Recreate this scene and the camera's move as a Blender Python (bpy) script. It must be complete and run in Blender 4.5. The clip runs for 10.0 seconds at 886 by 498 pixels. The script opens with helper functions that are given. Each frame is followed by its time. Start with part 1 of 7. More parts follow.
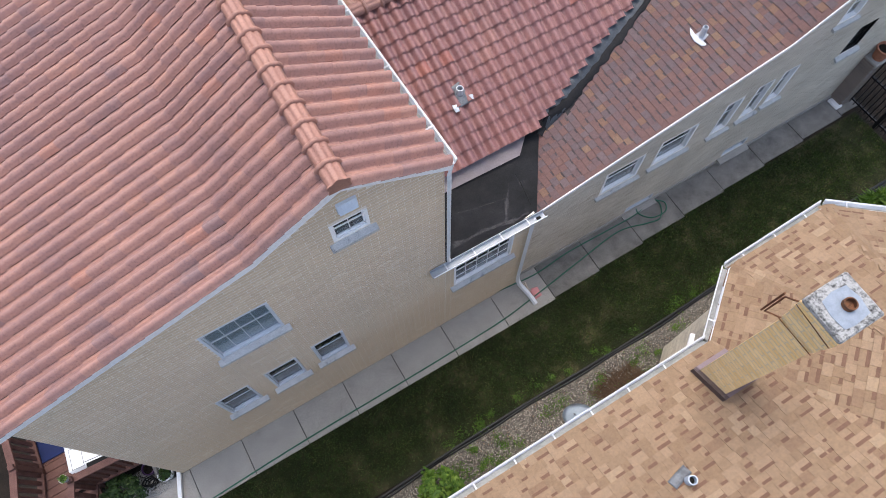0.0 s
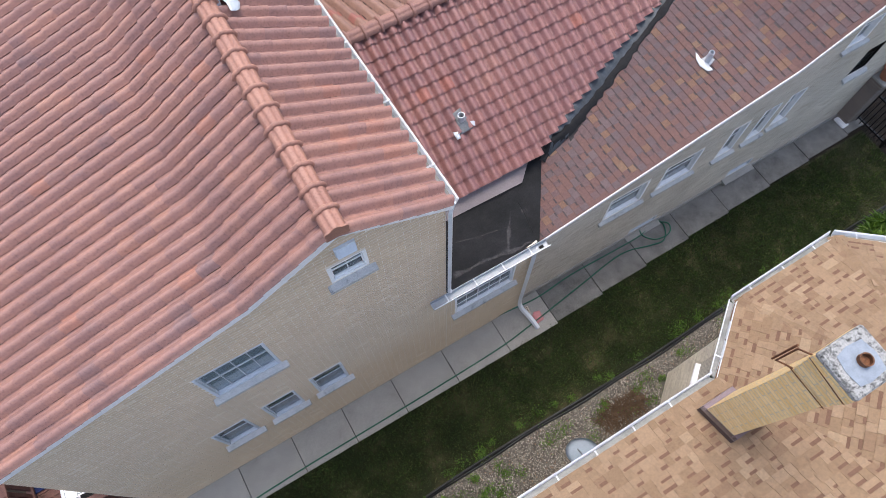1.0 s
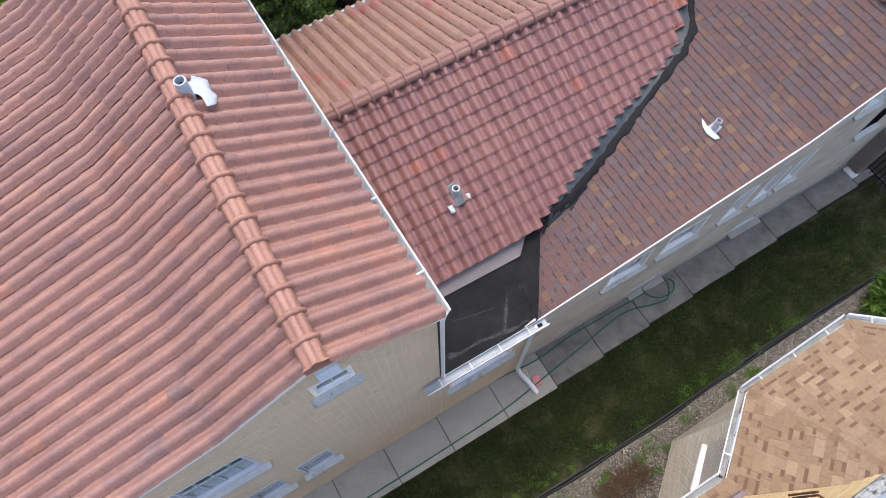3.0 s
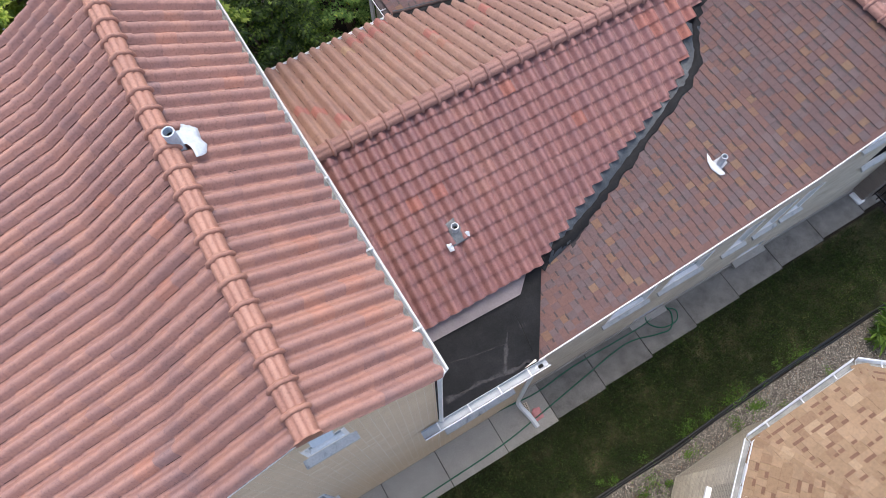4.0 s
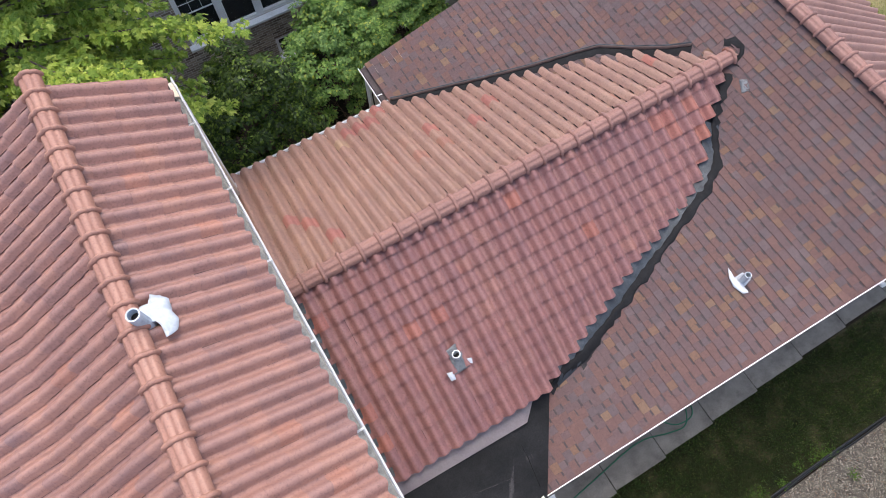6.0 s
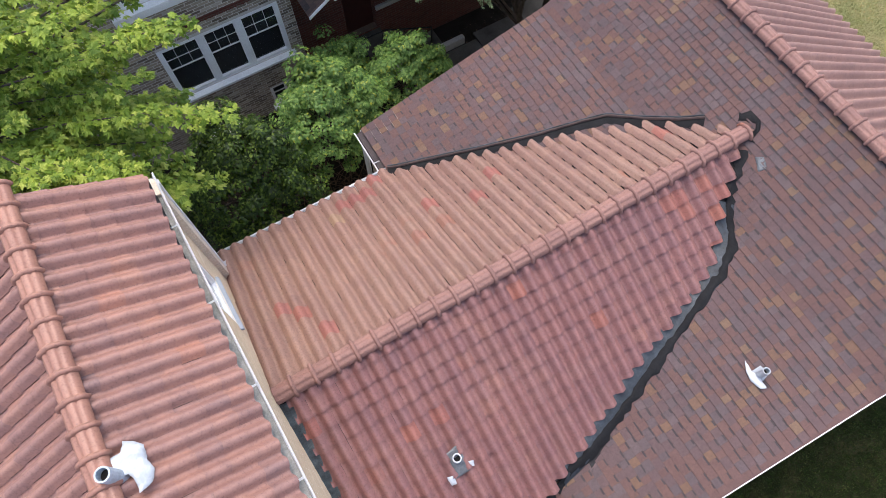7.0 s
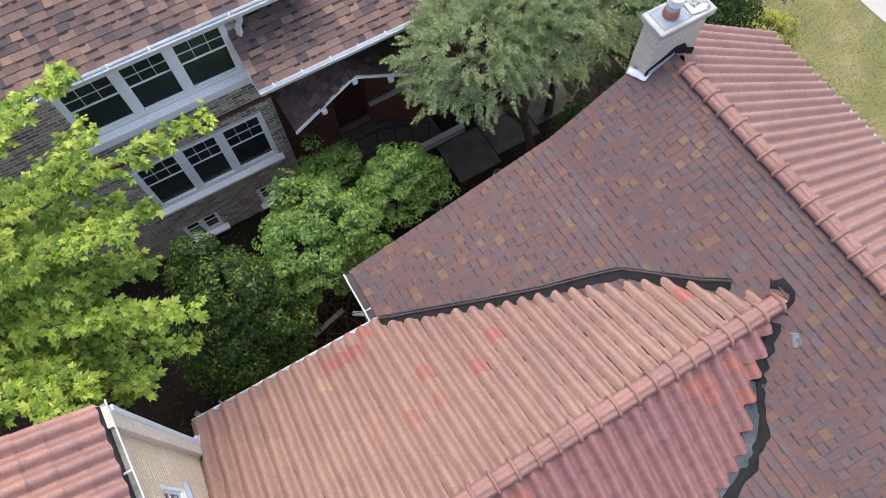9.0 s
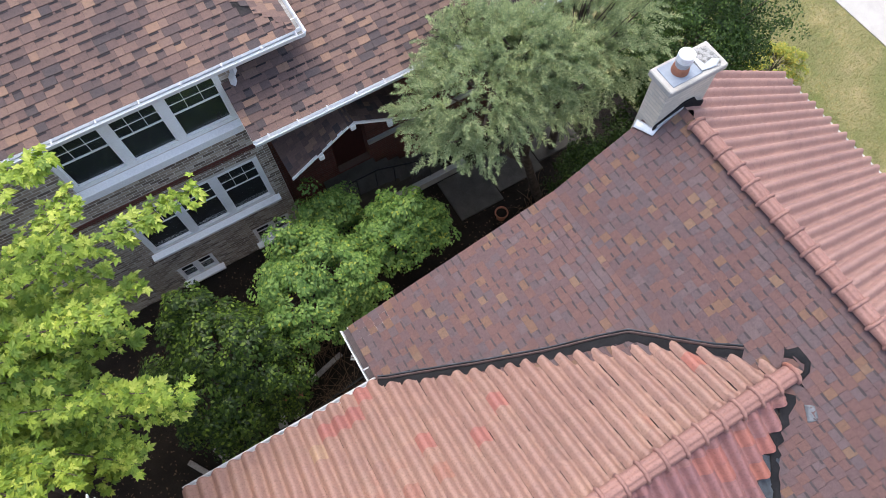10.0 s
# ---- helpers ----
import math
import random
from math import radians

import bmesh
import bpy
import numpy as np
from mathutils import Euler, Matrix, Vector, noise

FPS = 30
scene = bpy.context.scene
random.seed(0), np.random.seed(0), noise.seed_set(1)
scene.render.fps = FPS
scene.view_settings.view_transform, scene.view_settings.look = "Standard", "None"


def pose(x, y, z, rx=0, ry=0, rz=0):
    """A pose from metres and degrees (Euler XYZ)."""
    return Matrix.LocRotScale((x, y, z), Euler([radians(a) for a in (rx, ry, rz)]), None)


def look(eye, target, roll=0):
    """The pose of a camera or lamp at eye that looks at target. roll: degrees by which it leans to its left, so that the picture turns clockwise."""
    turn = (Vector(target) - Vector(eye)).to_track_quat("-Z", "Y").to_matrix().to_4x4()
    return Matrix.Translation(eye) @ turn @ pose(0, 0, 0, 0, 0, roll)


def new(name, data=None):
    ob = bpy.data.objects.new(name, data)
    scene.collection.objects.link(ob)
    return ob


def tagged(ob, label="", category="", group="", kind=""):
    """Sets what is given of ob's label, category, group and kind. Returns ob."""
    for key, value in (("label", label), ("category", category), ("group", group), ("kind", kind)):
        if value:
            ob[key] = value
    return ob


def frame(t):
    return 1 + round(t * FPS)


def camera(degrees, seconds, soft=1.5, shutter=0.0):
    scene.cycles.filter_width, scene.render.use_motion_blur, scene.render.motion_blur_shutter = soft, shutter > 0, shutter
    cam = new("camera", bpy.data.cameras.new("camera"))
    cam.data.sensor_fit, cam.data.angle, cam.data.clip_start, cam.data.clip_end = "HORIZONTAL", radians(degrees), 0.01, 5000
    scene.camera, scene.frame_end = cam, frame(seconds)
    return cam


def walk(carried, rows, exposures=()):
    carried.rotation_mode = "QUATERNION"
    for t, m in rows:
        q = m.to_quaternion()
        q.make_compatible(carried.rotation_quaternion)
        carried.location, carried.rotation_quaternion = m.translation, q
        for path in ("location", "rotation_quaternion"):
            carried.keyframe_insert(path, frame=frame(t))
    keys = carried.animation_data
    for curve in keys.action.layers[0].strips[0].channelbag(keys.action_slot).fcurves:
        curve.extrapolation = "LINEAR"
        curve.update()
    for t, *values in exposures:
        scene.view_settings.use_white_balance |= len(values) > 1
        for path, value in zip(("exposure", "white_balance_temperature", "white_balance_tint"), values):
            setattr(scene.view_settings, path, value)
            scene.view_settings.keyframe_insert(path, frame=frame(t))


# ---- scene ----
cam = camera(68.0, 10.0, soft=0.5)
PATH = [
    (0, (0.081, 0.05, 13.049), (0.471, 0.733, 11.21), -1.0),
    (0.5, (0.183, 0.261, 13.045), (0.573, 0.943, 11.206), -1.0),
    (1, (0.34, 0.505, 13.045), (0.729, 1.188, 11.206), -1.0),
    (1.5, (0.508, 0.779, 13.053), (0.897, 1.461, 11.214), -1.0),
    (2, (0.704, 1.044, 13.053), (1.093, 1.728, 11.214), -1.0),
    (2.5, (0.903, 1.318, 13.051), (1.293, 2.002, 11.212), -1.0),
    (4, (1.43, 2.092, 13.054), (1.819, 2.781, 11.217), -1.1),
    (4.5, (1.609, 2.39, 13.06), (1.998, 3.079, 11.223), -1.1),
    (5, (1.816, 2.734, 13.046), (2.206, 3.425, 11.21), -1.2),
    (6.5, (2.738, 4.303, 13.062), (3.128, 5.0, 11.228), -1.3),
    (7, (3.081, 4.873, 13.068), (3.472, 5.573, 11.235), -1.4),
    (7.5, (3.423, 5.461, 13.085), (3.815, 6.16, 11.252), -1.4),
    (8, (3.777, 6.021, 13.093), (4.166, 6.721, 11.261), -1.5),
    (8.5, (4.119, 6.56, 13.1), (4.509, 7.262, 11.268), -1.6),
    (9, (4.467, 7.088, 13.122), (4.852, 7.79, 11.289), -1.9),
    (9.5, (4.777, 7.581, 13.14), (5.162, 8.287, 11.309), -2.1),
    (10, (4.916, 7.841, 13.138), (5.303, 8.551, 11.309), -2.0),
]
walk(cam, [(t, look(eye, target, roll)) for t, eye, target, roll in PATH], exposures=((0, 0.84), (7, 0.85), (8.5, 0.93), (10, 1.04)))

# ---- sky and sun ----
SUN_AZ, SUN_EL = radians(14.0), radians(73.0)
world = bpy.data.worlds.new("sky")
scene.world = world
world.use_nodes = True
wn = world.node_tree
sky = wn.nodes.new("ShaderNodeTexSky")
sky.sky_type, sky.sun_disc = "NISHITA", False
sky.sun_elevation, sky.sun_rotation = SUN_EL, SUN_AZ
sky.air_density, sky.dust_density, sky.ozone_density = 1.0, 4.0, 1.0
back = wn.nodes["Background"]
back.inputs["Strength"].default_value = 0.2
wn.links.new(sky.outputs["Color"], back.inputs["Color"])

sun = new("sun", bpy.data.lights.new("sun", "SUN"))
sun.data.energy, sun.data.angle, sun.data.color = 0.62, radians(34), (1.0, 0.98, 0.95)
to_sun = Vector((math.sin(SUN_AZ) * math.cos(SUN_EL), math.cos(SUN_AZ) * math.cos(SUN_EL), math.sin(SUN_EL)))
sun.rotation_mode = "QUATERNION"
sun.rotation_quaternion = to_sun.to_track_quat("Z", "Y")
sun.location = (0, 0, 40)


# ---- materials ----
def start_material(name, rough=0.8, metal=0.0, specular=0.35):
    m = bpy.data.materials.new(name)
    m.use_nodes = True
    nt = m.node_tree
    b = nt.nodes["Principled BSDF"]
    b.inputs["Roughness"].default_value = rough
    b.inputs["Metallic"].default_value = metal
    b.inputs["Specular IOR Level"].default_value = specular
    return m, nt, b


def coords(nt, scale=(1, 1, 1), kind="Object"):
    tc = nt.nodes.new("ShaderNodeTexCoord")
    mp = nt.nodes.new("ShaderNodeMapping")
    mp.inputs["Scale"].default_value = scale
    nt.links.new(tc.outputs[kind], mp.inputs["Vector"])
    return mp.outputs["Vector"]


def noise_of(nt, vec, scale, detail=4.0, rough=0.6):
    n = nt.nodes.new("ShaderNodeTexNoise")
    n.inputs["Scale"].default_value = scale
    n.inputs["Detail"].default_value = detail
    n.inputs["Roughness"].default_value = rough
    nt.links.new(vec, n.inputs["Vector"])
    return n.outputs["Fac"]


def ramp_of(nt, fac, stops, mode="LINEAR"):
    r = nt.nodes.new("ShaderNodeValToRGB")
    r.color_ramp.interpolation = mode
    els = r.color_ramp.elements
    while len(els) < len(stops):
        els.new(0.5)
    for e, (p, c) in zip(els, stops):
        e.position, e.color = p, (*c, 1)
    nt.links.new(fac, r.inputs["Fac"])
    return r.outputs["Color"]


def mixed(nt, fac, a, b, mode="MIX"):
    mx = nt.nodes.new("ShaderNodeMix")
    mx.data_type, mx.blend_type = "RGBA", mode
    for sock, v in ((mx.inputs[0], fac), (mx.inputs[6], a), (mx.inputs[7], b)):
        if isinstance(v, (int, float)):
            sock.default_value = v
        elif isinstance(v, tuple):
            sock.default_value = (*v, 1)
        else:
            nt.links.new(v, sock)
    return mx.outputs[2]


def calc(nt, op, a, b=0.0):
    n = nt.nodes.new("ShaderNodeMath")
    n.operation = op
    for sock, v in zip(n.inputs, (a, b)):
        if isinstance(v, (int, float)):
            sock.default_value = v
        else:
            nt.links.new(v, sock)
    return n.outputs[0]


def bumped(nt, b, height, strength=0.3, dist=0.01):
    n = nt.nodes.new("ShaderNodeBump")
    n.inputs["Strength"].default_value, n.inputs["Distance"].default_value = strength, dist
    nt.links.new(height, n.inputs["Height"])
    nt.links.new(n.outputs["Normal"], b.inputs["Normal"])


def chance(nt):
    """A random number for each piece, whether an object of its own or an island of a joined mesh."""
    oi = nt.nodes.new("ShaderNodeObjectInfo")
    ge = nt.nodes.new("ShaderNodeNewGeometry")
    return calc(nt, "FRACT", calc(nt, "ADD", oi.outputs["Random"], ge.outputs["Random Per Island"]))


def plain(name, colour, rough=0.6, metal=0.0, vary=0.15, scale=6.0, fine=60.0, bump=0.15, specular=0.35):
    """A painted, cast or woven surface: one colour, blotched at two scales, with a fine relief."""
    m, nt, b = start_material(name, rough, metal, specular)
    v = coords(nt)
    lo, hi = tuple(c * (1 - vary) for c in colour), tuple(min(1, c * (1 + vary)) for c in colour)
    big = ramp_of(nt, noise_of(nt, v, scale), [(0.3, lo), (0.7, hi)])
    small = ramp_of(nt, noise_of(nt, v, fine, 3), [(0.3, (0.82, 0.82, 0.82)), (0.7, (1, 1, 1))])
    nt.links.new(mixed(nt, 0.8, big, small, "MULTIPLY"), b.inputs["Base Color"])
    bumped(nt, b, noise_of(nt, v, fine, 3), bump, 0.006)
    return m


def blotched(name, stops, scale, fine, rough=0.9, bump=0.4, dist=0.01, specular=0.2):
    m, nt, b = start_material(name, rough, 0, specular)
    v = coords(nt)
    big = ramp_of(nt, noise_of(nt, v, scale, 6, 0.65), stops)
    small = ramp_of(nt, noise_of(nt, v, fine, 4, 0.7), [(0.25, (0.6, 0.6, 0.6)), (0.7, (1.15, 1.15, 1.15))])
    nt.links.new(mixed(nt, 0.85, big, small, "MULTIPLY"), b.inputs["Base Color"])
    bumped(nt, b, noise_of(nt, v, fine, 4, 0.7), bump, dist)
    return m


def brick_material(name, c1, c2, mortar, width=0.213, height=0.0677, joint=0.008, bump=0.5, dirt=0.5):
    m, nt, b = start_material(name, 0.9, 0, 0.2)
    tc = nt.nodes.new("ShaderNodeTexCoord")
    sp = nt.nodes.new("ShaderNodeSeparateXYZ")
    cb = nt.nodes.new("ShaderNodeCombineXYZ")
    nt.links.new(tc.outputs["Object"], sp.inputs[0])
    nt.links.new(calc(nt, "ADD", sp.outputs["X"], sp.outputs["Y"]), cb.inputs["X"])
    nt.links.new(sp.outputs["Z"], cb.inputs["Y"])
    br = nt.nodes.new("ShaderNodeTexBrick")
    br.inputs["Scale"].default_value = 1.0
    br.inputs["Brick Width"].default_value, br.inputs["Row Height"].default_value = width, height
    br.inputs["Mortar Size"].default_value, br.inputs["Mortar Smooth"].default_value = joint, 0.3
    br.inputs["Color1"].default_value, br.inputs["Color2"].default_value = (*c1, 1), (*c2, 1)
    br.inputs["Mortar"].default_value = (*mortar, 1)
    nt.links.new(cb.outputs[0], br.inputs["Vector"])
    v = tc.outputs["Object"]
    stain = ramp_of(nt, noise_of(nt, v, 0.9, 5, 0.6), [(0.3, (0.72, 0.71, 0.7)), (0.7, (1.05, 1.04, 1.02))])
    grain = ramp_of(nt, noise_of(nt, v, 45, 3), [(0.3, (0.8, 0.8, 0.8)), (0.7, (1.08, 1.08, 1.08))])
    col = mixed(nt, dirt, br.outputs["Color"], stain, "MULTIPLY")
    nt.links.new(mixed(nt, 0.8, col, grain, "MULTIPLY"), b.inputs["Base Color"])
    inv = calc(nt, "SUBTRACT", 1.0, br.outputs["Fac"])
    bumped(nt, b, calc(nt, "ADD", inv, calc(nt, "MULTIPLY", noise_of(nt, v, 60, 2), 0.3)), bump, 0.006)
    return m


def tile_material(name, stops, streak=0.5, rough=0.62, moss=0.0):
    """Fired clay: each tile its own shade, flashed along its length, with worn and dusty patches."""
    m, nt, b = start_material(name, rough - 0.1, 0, 0.4)
    pick = chance(nt)
    gv = nt.nodes.new("ShaderNodeNewGeometry").outputs["Position"]
    drift = calc(nt, "MULTIPLY", calc(nt, "SUBTRACT", noise_of(nt, gv, 0.75, 3, 0.6), 0.5), 1.1)
    base = ramp_of(nt, calc(nt, "ADD", calc(nt, "MULTIPLY", pick, 0.62), calc(nt, "ADD", drift, 0.22)), stops, "LINEAR")
    shift = nt.nodes.new("ShaderNodeVectorMath")
    nt.links.new(gv, shift.inputs[0])
    cx = nt.nodes.new("ShaderNodeCombineXYZ")
    nt.links.new(calc(nt, "MULTIPLY", pick, 40.0), cx.inputs["Z"])
    nt.links.new(cx.outputs[0], shift.inputs[1])
    flash = ramp_of(nt, noise_of(nt, shift.outputs[0], 5.5, 4, 0.6), [(0.25, (0.66, 0.63, 0.69)), (0.5, (0.97, 0.96, 0.97)), (0.75, (1.14, 1.07, 1.02))])
    col = mixed(nt, streak, base, flash, "MULTIPLY")
    wear = ramp_of(nt, noise_of(nt, gv, 1.1, 5, 0.65), [(0.3, (0.84, 0.82, 0.84)), (0.7, (1.08, 1.07, 1.05))])
    col = mixed(nt, 0.8, col, wear, "MULTIPLY")
    spots = ramp_of(nt, noise_of(nt, gv, 34, 4, 0.75), [(0.3, (0.62, 0.6, 0.58)), (0.48, (1, 1, 1)), (0.75, (1.16, 1.15, 1.12))])
    col = mixed(nt, 0.85, col, spots, "MULTIPLY")
    if moss:
        patch = ramp_of(nt, noise_of(nt, gv, 2.3, 6, 0.7), [(0.52, (0, 0, 0)), (0.75, (1, 1, 1))])
        col = mixed(nt, calc(nt, "MULTIPLY", patch, moss), col, (0.16, 0.13, 0.08))
    nt.links.new(col, b.inputs["Base Color"])
    bumped(nt, b, noise_of(nt, gv, 70, 3), 0.25, 0.004)
    return m


def shingle_material(name, stops, speck=0.6):
    """Mineral-coated shingle: a shade for each tab, speckled by its granules."""
    m, nt, b = start_material(name, 0.95, 0, 0.15)
    base = ramp_of(nt, chance(nt), stops, "CONSTANT")
    gv = nt.nodes.new("ShaderNodeNewGeometry").outputs["Position"]
    grit = ramp_of(nt, noise_of(nt, gv, 110, 3, 0.8), [(0.3, (0.55, 0.53, 0.55)), (0.5, (1, 1, 1)), (0.72, (1.4, 1.35, 1.3))])
    wear = ramp_of(nt, noise_of(nt, gv, 0.7, 5, 0.6), [(0.3, (0.92, 0.92, 0.93)), (0.7, (1.06, 1.05, 1.04))])
    fade = ramp_of(nt, noise_of(nt, gv, 24, 4, 0.7), [(0.3, (0.82, 0.84, 0.87)), (0.55, (1, 1, 1)), (0.75, (1.14, 1.11, 1.08))])
    base = mixed(nt, 0.9, base, fade, "MULTIPLY")
    col = mixed(nt, speck, base, grit, "MULTIPLY")
    nt.links.new(mixed(nt, 0.9, col, wear, "MULTIPLY"), b.inputs["Base Color"])
    bumped(nt, b, noise_of(nt, gv, 160, 2), 0.5, 0.004)
    return m


def leaf_material(name, stops, rough=0.5, dry=None):
    m, nt, b = start_material(name, rough, 0, 0.35)
    col = ramp_of(nt, chance(nt), stops)
    gv = nt.nodes.new("ShaderNodeNewGeometry").outputs["Position"]
    big = ramp_of(nt, noise_of(nt, gv, 1.6, 3), [(0.3, (0.7, 0.75, 0.7)), (0.7, (1.15, 1.12, 1.0))])
    col = mixed(nt, 0.9, col, big, "MULTIPLY")
    if dry:
        patch = ramp_of(nt, noise_of(nt, gv, 1.7, 5, 0.7), [(0.55, (0, 0, 0)), (0.74, (0.7, 0.7, 0.7))])
        col = mixed(nt, patch, col, dry)
        lush = ramp_of(nt, noise_of(nt, gv, 0.9, 3), [(0.35, (0.55, 0.6, 0.55)), (0.65, (1.3, 1.25, 1.1))])
        col = mixed(nt, 0.8, col, lush, "MULTIPLY")
    nt.links.new(col, b.inputs["Base Color"])
    tr = nt.nodes.new("ShaderNodeBsdfTranslucent")
    nt.links.new(col, tr.inputs["Color"])
    ms = nt.nodes.new("ShaderNodeMixShader")
    ms.inputs[0].default_value = 0.3
    nt.links.new(b.outputs[0], ms.inputs[1])
    nt.links.new(tr.outputs[0], ms.inputs[2])
    nt.links.new(ms.outputs[0], nt.nodes["Material Output"].inputs["Surface"])
    return m


def brick_piece_material(name, stops, dirt=0.5):
    """Fired brick: a shade for each brick, stained over the wall and grained."""
    m, nt, b = start_material(name, 0.9, 0, 0.2)
    gv = nt.nodes.new("ShaderNodeNewGeometry").outputs["Position"]
    stain = ramp_of(nt, noise_of(nt, gv, 0.9, 5, 0.6), [(0.3, (0.75, 0.74, 0.72)), (0.7, (1.05, 1.04, 1.02))])
    grain = ramp_of(nt, noise_of(nt, gv, 45, 3), [(0.3, (0.8, 0.8, 0.8)), (0.7, (1.08, 1.08, 1.08))])
    col = mixed(nt, dirt, ramp_of(nt, chance(nt), stops), stain, "MULTIPLY")
    nt.links.new(mixed(nt, 0.8, col, grain, "MULTIPLY"), b.inputs["Base Color"])
    bumped(nt, b, noise_of(nt, gv, 60, 3), 0.4, 0.004)
    return m


def glass_material(name):
    m, nt, b = start_material(name, 0.03, 0, 0.2)
    b.inputs["Base Color"].default_value = (0.75, 0.82, 0.84, 1)
    b.inputs["Transmission Weight"].default_value = 1.0
    b.inputs["IOR"].default_value = 1.45
    return m


REAR_TILE = tile_material("clay_tile_flashed", [(0.0, (0.225, 0.148, 0.142)), (0.14, (0.25, 0.152, 0.14)), (0.24, (0.285, 0.162, 0.14)), (0.5, (0.315, 0.176, 0.147)), (0.75, (0.34, 0.187, 0.15)), (0.92, (0.355, 0.195, 0.152)), (1.0, (0.37, 0.19, 0.14))], 0.42)
SALMON_TILE = tile_material("clay_tile_salmon", [(0.0, (0.34, 0.17, 0.13)), (1.0, (0.385, 0.195, 0.145))], 0.35)
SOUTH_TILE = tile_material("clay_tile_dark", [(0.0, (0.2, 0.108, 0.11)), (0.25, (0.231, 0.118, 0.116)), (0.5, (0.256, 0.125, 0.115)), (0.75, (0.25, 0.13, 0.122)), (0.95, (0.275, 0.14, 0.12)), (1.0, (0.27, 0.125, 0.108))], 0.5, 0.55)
NORTH_TILE = tile_material("clay_tile_weathered", [(0.0, (0.2471, 0.146, 0.1176)), (0.35, (0.2727, 0.1632, 0.1297)), (0.7, (0.2854, 0.1717, 0.1338)), (0.9, (0.2982, 0.1847, 0.1418)), (1.0, (0.2897, 0.146, 0.1094))], 0.35, 0.65, 0.14)
FRONT_TILE = tile_material("clay_tile_front", [(0.0, (0.281, 0.172, 0.149)), (0.5, (0.308, 0.186, 0.161)), (1.0, (0.336, 0.208, 0.176))], 0.35)
CAP_TILE = tile_material("clay_ridge_cap", [(0.0, (0.3089, 0.1567, 0.1181)), (0.6, (0.3493, 0.1796, 0.1327)), (1.0, (0.3694, 0.1944, 0.1423))], 0.2, 0.55)
CAP_TILE_OLD = tile_material("clay_ridge_cap_weathered", [(0.0, (0.235, 0.128, 0.108)), (0.6, (0.275, 0.152, 0.127)), (0.95, (0.3, 0.168, 0.138)), (1.0, (0.31, 0.13, 0.09))], 0.45, 0.8)
BROWN_SHINGLE = shingle_material("shingle_brown_blend", [(0.0, (0.125, 0.086, 0.085)), (0.2, (0.140, 0.086, 0.078)), (0.4, (0.115, 0.089, 0.091)), (0.55, (0.147, 0.089, 0.078)), (0.7, (0.122, 0.085, 0.084)), (0.83, (0.129, 0.098, 0.098)), (0.91, (0.170, 0.106, 0.076)), (0.965, (0.182, 0.121, 0.085))])
TAN_SHINGLE = shingle_material("shingle_tan_blend", [(0.0, (0.239, 0.1641, 0.103)), (0.3, (0.2561, 0.1762, 0.1118)), (0.55, (0.2247, 0.152, 0.09438)), (0.72, (0.2732, 0.1913, 0.1233)), (0.88, (0.215, 0.142, 0.09)), (0.95, (0.3, 0.217, 0.14))], 0.4)
DARK_SHINGLE = shingle_material("shingle_dark_brown", [(0.0, (0.135, 0.095, 0.085)), (0.3, (0.17, 0.115, 0.098)), (0.55, (0.105, 0.08, 0.077)), (0.72, (0.195, 0.132, 0.108)), (0.86, (0.085, 0.071, 0.072)), (0.93, (0.245, 0.16, 0.118))])
DARK_BAND = blotched("shingle_black_band", [(0.3, (0.03, 0.026, 0.028)), (0.7, (0.048, 0.042, 0.045))], 3, 120)
UNDERLAY = blotched("roof_underlay", [(0.3, (0.03, 0.028, 0.028)), (0.7, (0.06, 0.055, 0.055))], 3, 50)
TAN_BRICK = brick_material("brick_tan", (0.6912, 0.594, 0.4752), (0.7668, 0.6696, 0.54), (0.81, 0.7236, 0.6156), joint=0.009, bump=0.5)
BEIGE_BRICK = brick_material("brick_beige", (0.4968, 0.4482, 0.378), (0.5832, 0.5292, 0.4536), (0.6048, 0.5616, 0.4968), joint=0.007, bump=0.5, dirt=0.8)
GREY_BRICK = brick_material("brick_grey_brown", (0.2415, 0.2012, 0.1667), (0.437, 0.3737, 0.3162), (0.598, 0.552, 0.483), joint=0.01, bump=0.8)
PIER_BRICK = brick_material("brick_brown", (0.2, 0.15, 0.13), (0.28, 0.22, 0.19), (0.4, 0.37, 0.34), joint=0.009, bump=0.6)
RED_BRICK = brick_material("brick_dark_red", (0.1072, 0.0405, 0.0315), (0.156, 0.054, 0.0405), (0.1462, 0.099, 0.081), joint=0.008, bump=0.7)
CREAM_BRICK = brick_material("brick_cream", (0.6, 0.54, 0.44), (0.68, 0.61, 0.5), (0.42, 0.38, 0.32), joint=0.012, bump=0.8)
YELLOW_BRICK = brick_material("brick_yellow", (0.84, 0.56, 0.24), (0.92, 0.67, 0.34), (0.62, 0.5, 0.36), joint=0.007, bump=0.5, dirt=0.35)
STONE_BRICK = brick_material("brick_buff_grey", (0.594, 0.54, 0.4455), (0.702, 0.6345, 0.54), (0.486, 0.459, 0.405), joint=0.008)
WHITE_PAINT = plain("white_paint", (0.92, 0.92, 0.91), 0.45, 0, 0.04, 3, 40, 0.05)
WHITE_METAL = plain("white_coated_metal", (0.76, 0.78, 0.8), 0.35, 0, 0.07, 3, 40, 0.05, 0.5)
BLUE_FRAME = plain("pale_blue_grey_frame", (0.62, 0.66, 0.7), 0.45, 0, 0.08, 4, 40, 0.05)
